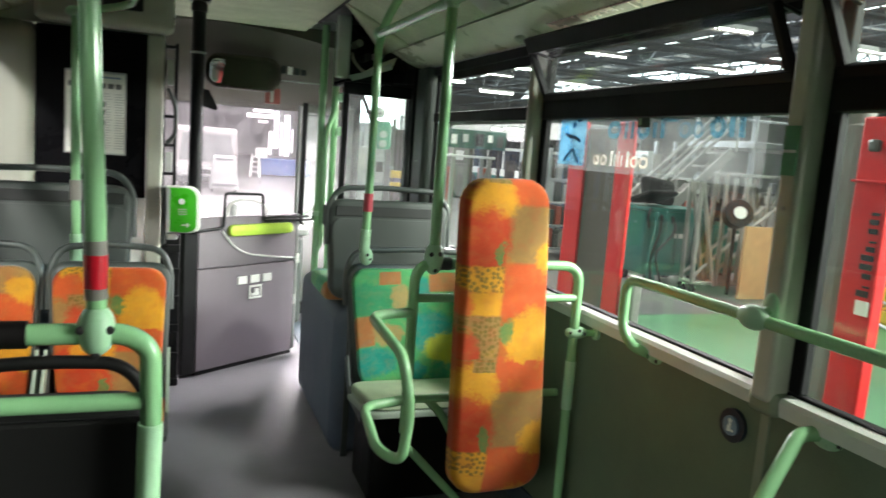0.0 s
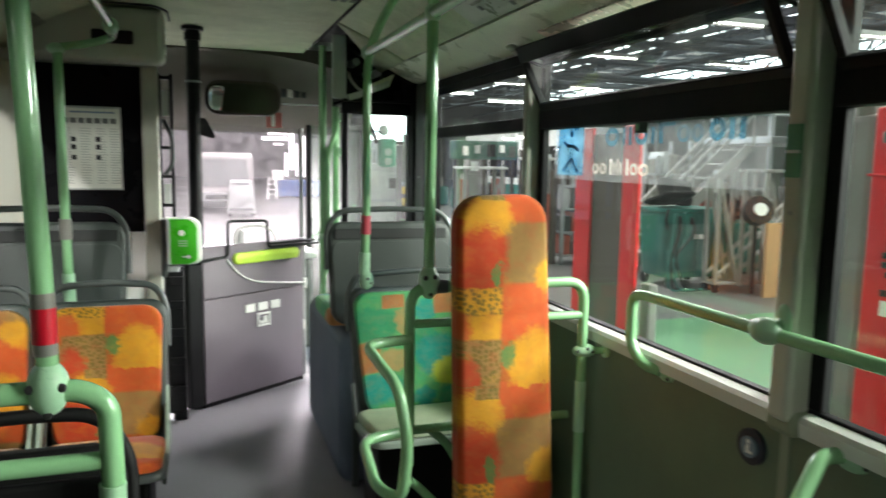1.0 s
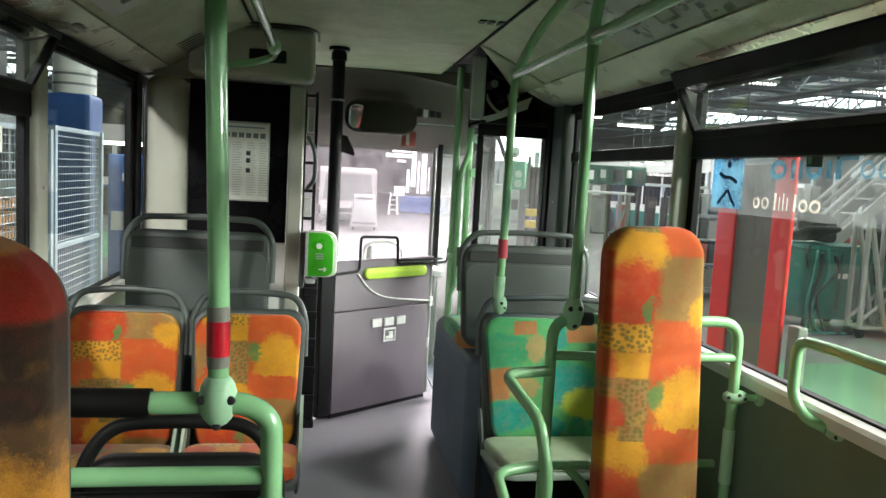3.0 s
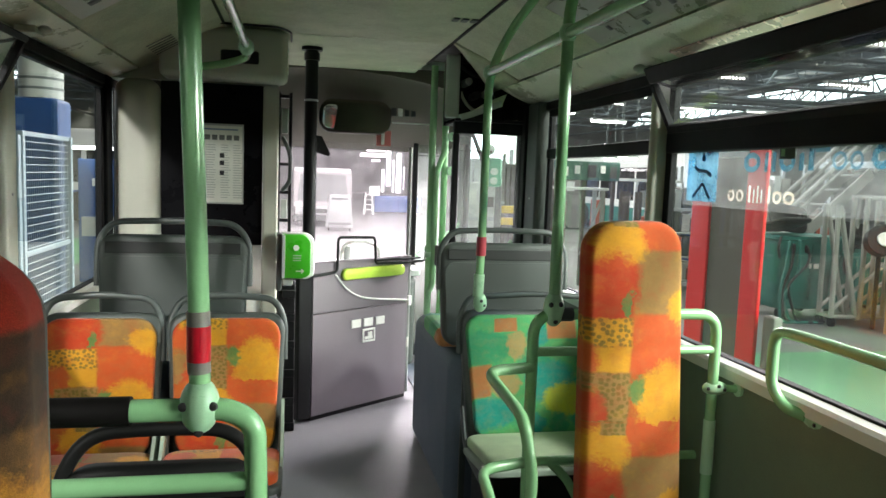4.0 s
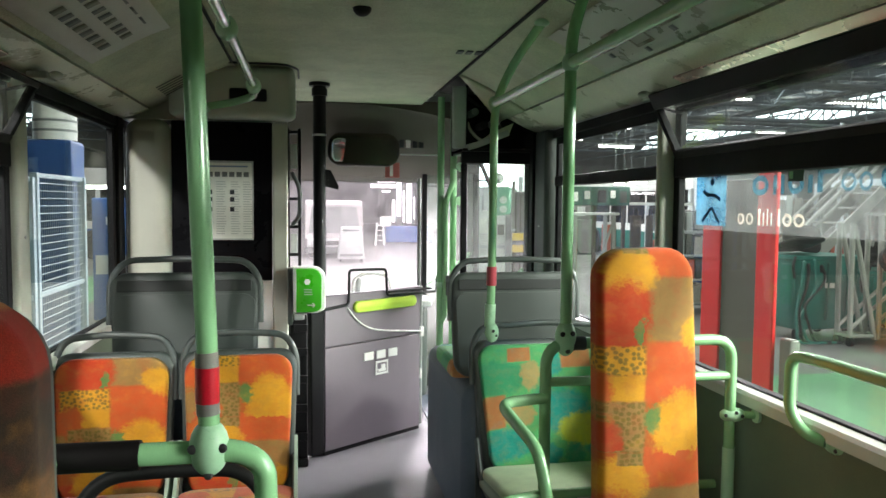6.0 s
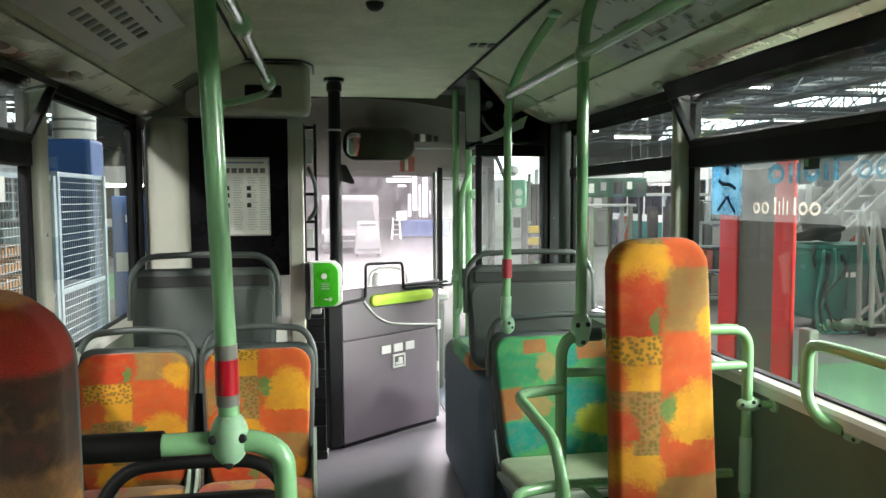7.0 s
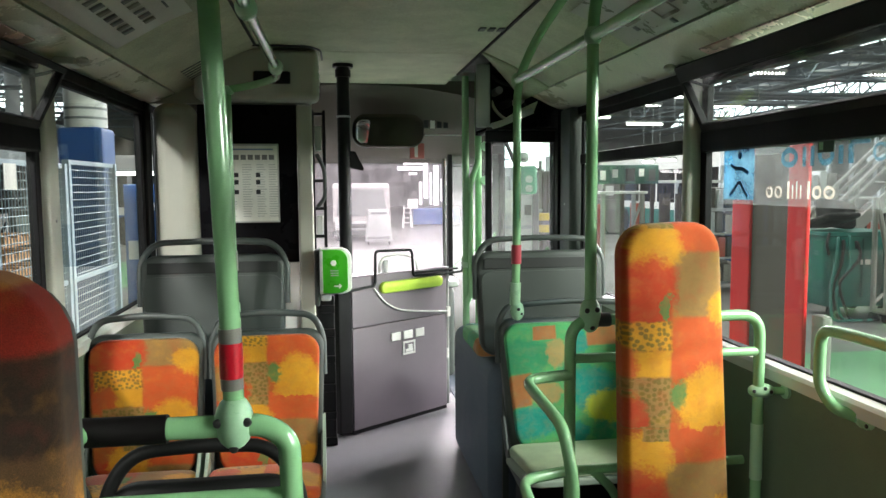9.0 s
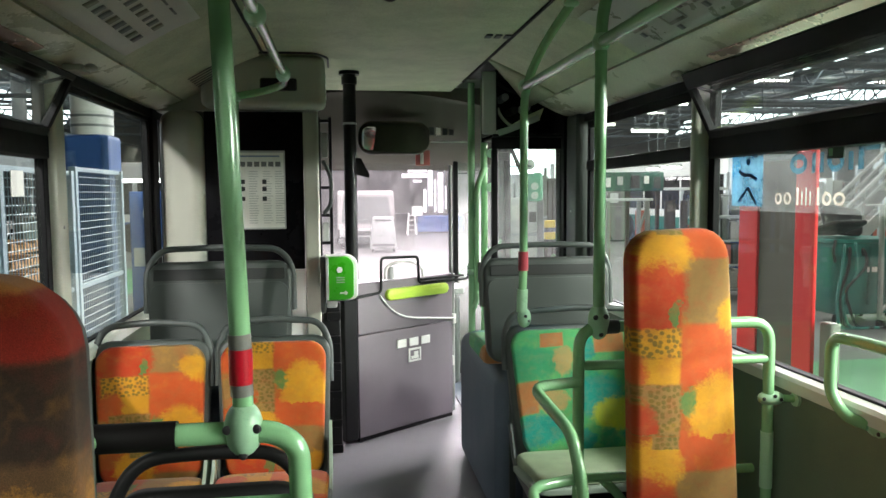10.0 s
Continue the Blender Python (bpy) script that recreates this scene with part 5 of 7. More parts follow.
part("stripe", box(0.395, 0.42, 6.142, 6.149, 1.755, 1.85, 0.002), FADED, rs_, "white stripe")
tag = thing("post_label", (0.79, 6.79, 1.0), "narrow white label strip on the windscreen post", "label")
part("strip", box(0.757, 0.790, 6.785, 6.797, 1.02, 1.31, 0.003), PAPER, tag)
sw = thing("steering_wheel", (0.0 - 0.35, 6.0, 0.7), "dark steering wheel at the driver's place", "steering wheel")
ring = [(-0.35 + 0.22 * math.cos(a), 5.98 + 0.2 * math.sin(a), 0.80 + 0.09 * math.sin(a)) for a in [k * math.tau / 24 for k in range(25)]]
part("rim", tube(ring, 0.014, 0), SHELL_BLACK, sw)
part("column", tube([(-0.35, 6.02, 0.80), (-0.35, 6.25, 0.5)], 0.035, 0), SHELL_BLACK, sw)
ch = thing("pale_hoops", (0.35, 6.0, 0.8), "pale rounded tray hoops on the dashboard", "tray")
part("hoop", tube([(0.12, 6.3, 0.80), (0.13, 6.3, 0.96), (0.22, 6.3, 1.0), (0.32, 6.3, 1.0), (0.42, 6.3, 0.96), (0.43, 6.3, 0.80)], 0.014, 0.08), WHITE, ch)
part("bottle", tube([(0.17, 6.32, 0.80), (0.17, 6.32, 0.96)], 0.028, 0), LIGHT_GREY, ch)

# ---- ceiling details ----
vent = thing("ceiling_vent", (0.52, 4.0, 2.27), "small slotted vent in the ceiling panel", "vent")
for k in range(3):
    part("slot", box(0.475 + 0.045 * k, 0.505 + 0.045 * k, 3.97, 4.035, 2.262, 2.2695, 0.002), SHELL, vent)
sens = thing("ceiling_sensor", (-0.02, 3.33, 2.27), "small dark ceiling sensor", "sensor")
part("body", ball((-0.02, 3.33, 2.268), 0.035, 0.035, 0.03), SHELL_BLACK, sens)


def on_cove(s, t, lift=0.003):
    """A place on the upper cove: t from 0 at the ceiling to 1 at the seam."""
    a, b = Vector((0.604, 2.268)), Vector((0.983, 2.081) if s > 0 else (1.026, 2.058))
    p = a.lerp(b, t)
    n = Vector((-0.21, -0.422)).normalized()
    bulge = 0.014 * (1 - abs(2 * t - 1))
    q = p + n * (lift) - n * bulge
    return s * q.x, q.y


def cove_sheet(name, s, y0, y1, t0, t1, mat, parent, lift, label=""):
    bm = bmesh.new()
    n = 8
    vs = [[bm.verts.new((on_cove(s, t0 + (t1 - t0) * i / n, lift)[0], y, on_cove(s, t0 + (t1 - t0) * i / n, lift)[1])) for i in range(n + 1)] for y in (y0, y1)]
    for i in range(n):
        bm.faces.new((vs[0][i], vs[0][i + 1], vs[1][i + 1], vs[1][i]))
    ob = part(name, bm, mat, parent, label, True)
    md = ob.modifiers.new("thickness", "SOLIDIFY")
    md.thickness = 0.001
    return ob


for s, ya, yb in ((-1, 2.35, 3.5), (1, 1.6, 3.38)):
    ad = thing("cove_poster", (s * 0.8, (ya + yb) / 2, 2.16), "printed sheet along the left cove, painted signage reflection along the right", "poster", "cove posters")
    cove_sheet("sheet", s, ya, yb, 0.30, 0.97, FADED if s < 0 else COVE_REFLECTION, ad, 0.012)
    r2 = random.Random(7 + s)
    if s < 0:
        for k in range(16):
            y = yb - 0.10 - 0.07 * (k // 2)
            t = 0.74 if k % 2 else 0.56
            cove_sheet("print", s, y - 0.03 - 0.02 * r2.random(), y, t, t + 0.09, (PRINT_GREY, MAP_LINE)[k % 3 == 0], ad, 0.0145)
        for k in range(6):
            y = yb - 0.16 - 0.13 * k
            cove_sheet("print", s, y - 0.09, y, 0.42, 0.44, PRINT_GREY, ad, 0.0145)
    else:
        # right side: signage reflected in the cove, drawn as a flat sheet and lines
        t = 0.72
        for k in range(14):
            y = yb - 0.16 - 0.115 * k
            t2 = min(0.9, max(0.4, t + (r2.random() - 0.5) * 0.5))
            cove_sheet("print", s, y - 0.115, y - 0.0, t, t + 0.035, MAP_LINE, ad, 0.0145)
            cove_sheet("print", s, y - 0.125, y - 0.112, min(t, t2), max(t, t2) + 0.03, MAP_LINE, ad, 0.0148)
            cove_sheet("print", s, y - 0.05, y - 0.02, t + 0.06, t + 0.12, PRINT_GREY, ad, 0.015)
            t = t2
    cl = thing("cove_vent", (s * 0.9, 4.45 if s < 0 else 2.85, 2.11), "row of dark slots in the cove panel", "vent", "cove vents")
    for k in range(6):
        if s < 0:
            cove_sheet("slot", s, 4.30 + 0.05 * k, 4.322 + 0.05 * k, 0.52, 0.80, SHELL, cl, 0.014)
        else:
            cove_sheet("slot", s, 2.80 + 0.03 * k, 2.812 + 0.03 * k, 0.08, 0.24, SHELL, cl, 0.014)

# seam rails at the joint of ceiling and cove
for s, y_end in ((1, 5.4), (-1, 4.5)):
    solid("trim_ceiling_joint_" + ("right" if s > 0 else "left"), box(min(s * 0.597, s * 0.607), max(s * 0.597, s * 0.607), Y0, y_end, 2.258, 2.269), RUBBER, "black joint strip along the ceiling", "trim")

# ---- film and marks on the side window ----
fl = thing("window_film", (W, 2.5, 1.46), "frosted advert film with blue and white print on the window", "window film")
FX = W + 0.003
p = part("film", box(FX, FX + 0.002, 1.955, 3.10, 1.462, 1.654), FILM, fl, "translucent frosted film", False)
p.visible_shadow = False
part("blue_square", box(FX - 0.003, FX - 0.001, 2.872, 3.066, 1.478, 1.654), BLUE_INK, fl, "plain blue square")
part("dark_mark", disc((FX - 0.005, 2.958, 1.632), 0.012, 0.002, "X", seg=16), LOGO_BLUE, fl, "dark blue dot")
part("dark_mark", tube([(FX - 0.005, 3.015, 1.602), (FX - 0.005, 2.985, 1.585), (FX - 0.005, 2.945, 1.588), (FX - 0.005, 2.905, 1.570)], 0.007, 0.03, squash=(0.2, 1)), LOGO_BLUE, fl, "dark blue curved mark")
part("dark_mark", tube([(FX - 0.005, 3.018, 1.492), (FX - 0.005, 2.985, 1.520), (FX - 0.005, 2.955, 1.545), (FX - 0.005, 2.935, 1.515), (FX - 0.005, 2.905, 1.488)], 0.0065, 0.02, squash=(0.2, 1)), LOGO_BLUE, fl, "dark blue curved mark")


def film_ring(y0, y1, z0, z1, wide, ink):
    """A plain flat ring on the film."""
    pts = [(FX - 0.002, (y0 + y1) / 2 + ((y1 - y0) / 2 - wide) * math.cos(k * math.tau / 20), (z0 + z1) / 2 + ((z1 - z0) / 2 - wide) * math.sin(k * math.tau / 20)) for k in range(21)]
    part("ring", tube(pts, wide, 0, squash=(0.1, 1)), ink, fl, "plain blue ring")


def film_bar(y0, y1, z0, z1, ink, label="plain blue lettering bar"):
    part("bar", box(FX - 0.003, FX - 0.001, y0, y1, z0, z1), ink, fl, label)


film_bar(2.037, 2.059, 1.594, 1.652, DEEP_INK)
film_bar(2.076, 2.098, 1.594, 1.652, DEEP_INK)
film_ring(2.112, 2.180, 1.590, 1.656, 0.010, DEEP_INK)
film_ring(2.206, 2.252, 1.590, 1.640, 0.004, DEEP_INK)
film_ring(2.264, 2.318, 1.590, 1.640, 0.004, DEEP_INK)
film_bar(2.392, 2.412, 1.588, 1.652, DEEP_INK)
film_bar(2.330, 2.390, 1.640, 1.652, DEEP_INK)
film_bar(2.434, 2.452, 1.588, 1.640, DEEP_INK)
film_ring(2.470, 2.544, 1.584, 1.646, 0.009, DEEP_INK)
film_bar(2.560, 2.576, 1.584, 1.644, DEEP_INK)
film_bar(2.598, 2.612, 1.584, 1.644, DEEP_INK)
film_ring(2.636, 2.722, 1.582, 1.646, 0.009, DEEP_INK)
for k, (y0, y1, tall) in enumerate(((2.462, 2.512, 0), (2.520, 2.562, 0), (2.572, 2.602, 1), (2.612, 2.622, 0), (2.632, 2.642, 1), (2.652, 2.662, 0),
                                    (2.672, 2.700, 1), (2.712, 2.752, 1), (2.762, 2.800, 0))):
    if y1 - y0 > 0.035:
        film_ring(y0, y1, 1.486, 1.526, 0.0045, SAND_INK)
    else:
        film_bar(y0 + 0.004, y1 - 0.003 if y1 - y0 < 0.02 else y0 + 0.012, 1.486, 1.528 + 0.012 * tall, SAND_INK, "plain sand-coloured lettering bar")
st = thing("safety_sticker", (W, 2.5, 1.62), "small dark green safety sticker on the window", "sticker")
part("sheet", box(FX - 0.008, FX - 0.006, 2.465, 2.535, 1.622, 1.66), surface("dark_green_print", srgb(24, 66, 42), 0.4), st)
part("symbol", box(FX - 0.0095, FX - 0.0082, 2.512, 2.528, 1.63, 1.652), surface("light_green_print", srgb(120, 180, 130), 0.4), st)
ds = thing("pillar_sticker", (1.135, 1.80, 1.55), "green safety sign on the window pillar", "sticker")
part("sheet", box(1.1355, 1.139, 1.782, 1.826, 1.50, 1.62), surface("green_sign", srgb(84, 150, 112), 0.4), ds)
part("band", box(1.132, 1.135, 1.785, 1.823, 1.555, 1.562), WHITE, ds)

# ---- outside: the depot hall ----
GZ = -0.33
bm = box(-60, 60, -40, 90, GZ - 0.2, GZ)
solid("ground", bm, CONCRETE, "pale concrete floor of the depot hall", "floor")
solid("ground_green_lane", box(1.6, 10.5, -12, 7.8, GZ, GZ + 0.004), GREEN_FLOOR, "green painted lane on the hall floor", "floor")
solid("ground_green_lane_left", box(-6.5, -4.2, -12, 20, GZ, GZ + 0.004), GREEN_FLOOR, "green painted lane on the hall floor", "floor")
bm = bmesh.new()
for q in ((-60, 60, 70, 70.3, GZ, 9), (-60, 60, -30.3, -30, GZ, 9), (-40.3, -40, -30, 70, GZ, 9), (45, 45.3, -30, 70, GZ, 9)):
    box(*q, 0, bm)
solid("hall_wall", bm, WALL_FAR, "dim grey cladding walls of the depot hall", "wall")
solid("hall_roof", box(-60, 60, -40, 90, 8.6, 8.8), HALL_DARK, "dark roof of the depot hall", "roof")

bm = bmesh.new()
for k in range(14):
    box(3.2 + 3.1 * k, 3.42 + 3.1 * k, -20, 68, 8.22, 8.598, 0, bm)
    box(-3.4 - 2.6 * k, -3.2 - 2.6 * k, -20, 68, 8.22, 8.598, 0, bm)
for k in range(30):
    box(-40, 45, 4.0 + 2.2 * k, 4.14 + 2.2 * k, 8.40, 8.597, 0, bm)
solid("hall_roof_ribs", bm, TRUSS, "grey steel purlins under the hall roof", "roof")


def skylight(x, y0, y1, n):
    th = thing("skylight", (x, (y0 + y1) / 2, 6.6), "long bright roof glazing of the hall", "skylight", "hall skylights")
    d = (y1 - y0) / n
    for k in range(n):
        bm = bmesh.new()
        a, b = y0 + d * k + 0.15, y0 + d * (k + 1) - 0.15
        vs = [bm.verts.new(q) for q in ((x, a, 6.7), (x, b, 6.7), (x + 0.9, b, 7.9), (x + 0.9, a, 7.9))]
        bm.faces.new(vs)
        ob = part("pane", bm, SKY_GLOW, th, smooth=False)
        md = ob.modifiers.new("thickness", "SOLIDIFY")
        md.thickness = 0.02
    bm = bmesh.new()
    for k in range(n * 2):
        y = y0 + d / 2 * k
        tube([(x - 0.3, y, 6.5), (x + 0.6, y + d / 4, 7.7), (x - 0.3, y + d / 2, 6.5)], 0.06, 0, bm, 6)
    tube([(x - 0.3, y0, 6.5), (x - 0.3, y1, 6.5)], 0.09, 0, bm, 6)
    tube([(x + 0.5, y0, 7.6), (x + 0.5, y1, 7.6)], 0.07, 0, bm, 6)
    part("lattice", bm, TRUSS, th, "steel lattice below the glazing")


skylight(19.5, 0.0, 60.0, 16)
skylight(-21.0, 8.0, 60.0, 12)
skylight(30.0, 10.0, 64.0, 12)


def truss(y):
    th = thing("roof_truss", (0, y, 6.0), "grey steel lattice truss under the hall roof", "truss", "roof trusses")
    part("chord", tube([(-40, y, 6.0), (45, y, 6.0)], 0.09, 0, seg=6), TRUSS, th)
    part("chord", tube([(-40, y, 7.4), (45, y, 7.4)], 0.09, 0, seg=6), TRUSS, th)
    bm = bmesh.new()
    for k in range(42):
        x = -40 + 2.0 * k
        tube([(x, y, 6.0), (x + 1.0, y, 7.4), (x + 2.0, y, 6.0)], 0.05, 0, bm, 5)
    part("webs", bm, TRUSS, th)


for y in (9, 16, 23, 30, 38, 47, 57):
    truss(y)


def lamp_across(x, y, n, step, z):
    for k in range(n):
        xx = x + step * k
        th = thing("hall_lamp", (xx, y, z), "hanging fluorescent hall lamp, lit", "lamp", "hall lamps")
        part("housing", box(xx - 0.8, xx + 0.8, y - 0.12, y + 0.12, z, z + 0.10, 0.01), HALL_WHITE, th)
        part("tube", box(xx - 0.76, xx + 0.76, y - 0.06, y + 0.06, z - 0.05, z - 0.002, 0.01), TUBE_GLOW, th, "lit tube")
        bm = bmesh.new()
        for q in range(13):
            box(xx - 0.76 + 0.122 * q, xx - 0.722 + 0.122 * q, y - 0.11, y + 0.11, z - 0.075, z - 0.001, 0, bm)
        part("louvre", bm, LIFT_GREY, th, "grey cross louvre")


lamp_across(7.0, 14.0, 4, 4.0, 4.6)
lamp_across(4.0, 22.0, 6, 4.5, 5.0)
lamp_across(-14.0, 22.0, 4, 4.0, 5.0)
lamp_across(6.0, 33.0, 7, 4.0, 5.2)
lamp_across(-22.0, 33.0, 6, 4.0, 5.2)
# glare and lamp flares ahead, imitated by glowing strips in an added doorway
bay = thing("bay_doorway", (4.4, 36.0, GZ), "glowing strips imitating glare across the hall, in an added doorway", "doorway")
for gx, gw, gz, gt in ((3.80, 0.12, 0.65, 1.75), (4.00, 0.22, 0.95, 2.70), (4.30, 0.10, 0.65, 2.2), (4.48, 0.26, 0.62, 2.55), (4.82, 0.08, 0.8, 1.9), (2.75, 1.3, 2.32, 2.50), (3.05, 0.9, 2.58, 2.72), (3.3, 0.4, 2.1, 2.2)):
    part("glow", box(gx, gx + gw, 35.9, 36.0, gz, gt), BAY_GLOW, bay, "glowing strip imitating glare")
for gx in (3.95, 4.25, 4.43, 4.78):
    part("upright", box(gx, gx + 0.04, 35.7, 35.8, GZ, 3.2, 0.005), TRUSS, bay, "steel upright")
part("lintel", box(3.4, 5.3, 35.7, 35.85, 3.2, 3.4, 0.01), TRUSS, bay, "steel lintel")
gate = thing("bay_doorway", (13.2, 46.0, GZ), "tall bright daylight doorway across the hall", "doorway")
part("glow", box(12.4, 14.0, 46.0, 46.1, GZ, 6.3), BAY_GLOW, gate, "daylight in the opening")
part("frame", frame_of(45.9, 46.2, GZ, 6.5, 12.2, 12.35, 0.1), TRUSS, gate)
sk = thing("blue_container", (4.2, 35.2, GZ), "low blue steel container ahead of the bus", "container")
part("body", box(3.3, 5.6, 34.8, 35.6, GZ + 0.06, 0.5, 0.03), BLUE, sk)
for k in range(6):
    part("rib", box(3.42 + 0.36 * k, 3.48 + 0.36 * k, 34.76, 34.798, GZ + 0.1, 0.46, 0.005), BLUE, sk)
part("notice", box(3.1, 3.6, 34.70, 34.74, 0.50, 0.95, 0.004), PAPER, sk, "white notice board")
part("notice_post", box(3.33, 3.37, 34.745, 34.77, GZ, 0.9, 0.003), TRUSS, sk)
stl = thing("step_ladder", (3.0, 33.6, GZ), "white folding step ladder ahead of the bus", "ladder")
for a in (-0.20, 0.20):
    part("rail", tube([(2.98 + a, 33.4, GZ), (2.98 + a * 0.7, 33.6, 0.68)], 0.03, 0, seg=8), WHITE, stl)
    part("rail", tube([(2.98 + a, 34.0, GZ), (2.98 + a * 0.7, 33.65, 0.68)], 0.025, 0, seg=8), WHITE, stl)
for k in range(4):
    part("step", box(2.80, 3.16, 33.40 + 0.04 * k, 33.52 + 0.04 * k, GZ + 0.22 * (k + 1), GZ + 0.22 * (k + 1) + 0.03), WHITE, stl)
vn = thing("parked_van", (0.7, 28.0, GZ), "grey van parked facing the bus", "van")
vb = bmesh.new()
side = [(25.6, 0.0), (25.5, 0.35), (25.7, 0.48), (26.1, 1.52), (26.5, 1.66), (30.2, 1.66), (30.3, 0.0)]
rows = [[vb.verts.new((x, y, z)) for y, z in side] for x in (-0.32, 1.64)]
for i in range(7):
    vb.faces.new((rows[0][i], rows[0][(i + 1) % 7], rows[1][(i + 1) % 7], rows[1][i]))
vb.faces.new(rows[0][::-1])
vb.faces.new(rows[1])
bmesh.ops.bevel(vb, geom=vb.edges[:], offset=0.05, segments=2, profile=0.5, affect="EDGES")
part("body", vb, LIFT_GREY, vn, "grey van body")
wbm = bmesh.new()
wbm.faces.new([wbm.verts.new(q) for q in ((-0.20, 25.715, 0.54), (1.52, 25.715, 0.54), (1.42, 26.055, 1.44), (-0.10, 26.055, 1.44))])
gp = part("windscreen", wbm, SHELL, vn, "dim dusty windscreen", False)
gp.modifiers.new("thickness", "SOLIDIFY").thickness = 0.02
part("front_panel", box(-0.26, 1.58, 25.455, 25.497, 0.08, 0.36, 0.01), LIGHT_GREY, vn, "pale front panel")
part("bumper", box(-0.34, 1.66, 25.42, 25.55, -0.15, 0.06, 0.03), SHELL, vn, "grey bumper")
for xx in (-0.22, 1.32):
    part("headlight", box(xx, xx + 0.22, 25.435, 25.454, 0.16, 0.30, 0.006), STEEL, vn, "clear headlight")
    part("wheel", disc((xx + 0.11, 26.2, GZ + 0.3), 0.3, 0.2, "X"), RUBBER, vn, "dark wheel")
    part("wheel", disc((xx + 0.11, 29.4, GZ + 0.3), 0.3, 0.2, "X"), RUBBER, vn, "dark wheel")
part("grille", box(0.1, 1.2, 25.44, 25.454, 0.14, 0.28, 0.004), SHELL_BLACK, vn, "dark grille")
ct = thing("tool_cart", (1.1, 24.3, GZ), "pale tapered tool cart with grey bars, on castors", "cart")
cbm = bmesh.new()
lo = [cbm.verts.new((x, y, GZ + 0.1)) for x, y in ((0.69, 24.0), (1.58, 24.0), (1.58, 24.5), (0.69, 24.5))]
hi = [cbm.verts.new((x, y, 0.80)) for x, y in ((0.82, 24.1), (1.46, 24.1), (1.46, 24.5), (0.82, 24.5))]
for i in range(4):
    cbm.faces.new((lo[i], lo[(i + 1) % 4], hi[(i + 1) % 4], hi[i]))
cbm.faces.new(lo[::-1])
cbm.faces.new(hi)
bmesh.ops.bevel(cbm, geom=cbm.edges[:], offset=0.03, segments=2, profile=0.5, affect="EDGES")
part("body", cbm, LIGHT_GREY, ct, "pale cart body")
part("bar", box(0.78, 1.50, 23.985, 24.0, -0.14, -0.06, 0.004), PRINT_GREY, ct, "grey bar")
part("bar", box(0.88, 1.40, 24.07, 24.085, 0.66, 0.72, 0.004), PRINT_GREY, ct, "grey bar")
for xx in (0.8, 1.48):
    for yy in (24.1, 24.4):
        part("castor", disc((xx, yy, GZ + 0.05), 0.05, 0.04, "X"), RUBBER, ct, "dark castor")


def lift(x, y, turned):
    """A mobile column lift: two red cheeks round a dark channel, on a foot with wheels."""
    th = thing("column_lift", (x, y, GZ), "red mobile column lift with dark grey mast", "column lift", "column lifts")
    if turned:
        part("mast", box(x - 0.010, x + 0.06, y - 0.188, y + 0.158, GZ + 0.1, 1.70, 0.006), LIFT_DARK, th, "dark mast channel")
        for a, w in ((-0.355, 0.165), (0.16, 0.2)):
            part("cheek", box(x - 0.02, x + 0.004, y + a, y + a + w, GZ + 0.05, 1.74, 0.008), RED_PAINT, th, "red side cheek")
        part("carriage", box(x + 0.02, x + 0.08, y - 0.455, y - 0.36, GZ + 0.1, 0.86, 0.015), LIFT_GREY, th, "grey carriage")
    else:
        part("mast", box(x - 0.02, x + 0.10, y + 0.110, y + 0.29, GZ + 0.1, 1.72, 0.03), LIFT_GREY, th, "grey mast")
        part("cheek", box(x - 0.03, x + 0.03, y - 0.045, y + 0.105, GZ + 0.05, 1.74, 0.008), RED_PAINT, th, "red front cheek")
        part("ledge", box(x - 0.045, x + 0.02, y - 0.05, y + 0.11, 1.495, 1.505, 0.003), RED_PAINT, th, "red ledge")
        part("switch_box", box(x - 0.065, x - 0.032, y + 0.005, y + 0.045, 1.61, 1.655, 0.01), SHELL, th, "grey switch box")
        part("motor", tube([(x + 0.05, y + 0.2, 1.60), (x + 0.05, y + 0.2, 1.80)], 0.06, 0), LIFT_GREY, th, "grey motor")
        for k in range(10):
            part("lettering_bar", box(x - 0.035, x - 0.0305, y - 0.026, y - 0.026 + (0.052, 0.028, 0.038, 0.054, 0.054, 0.038, 0.028, 0.038, 0.038, 0.034)[k], 1.07 + 0.034 * k, 1.07 + 0.034 * k + (0.024, 0.008, 0.020, 0.022, 0.022, 0.020, 0.008, 0.020, 0.020, 0.012)[k]), BLACK, th, "plain dark lettering bar")
        part("white_square", box(x - 0.035, x - 0.0305, y - 0.036, y + 0.020, 1.0, 1.055), WHITE, th)
    part("foot", box(x - 0.05, x + 0.5, y - 0.3, y + 0.3, GZ + 0.04, GZ + 0.14, 0.02), LIFT_GREY, th, "grey foot")
    for a in (-0.34, 0.34):
        part("wheel", disc((x + 0.3, y + a, GZ + 0.09), 0.09, 0.05, "Y"), RUBBER, th, "dark wheel")


lift(2.2, 4.35, True)
lift(2.2, 2.40, False)


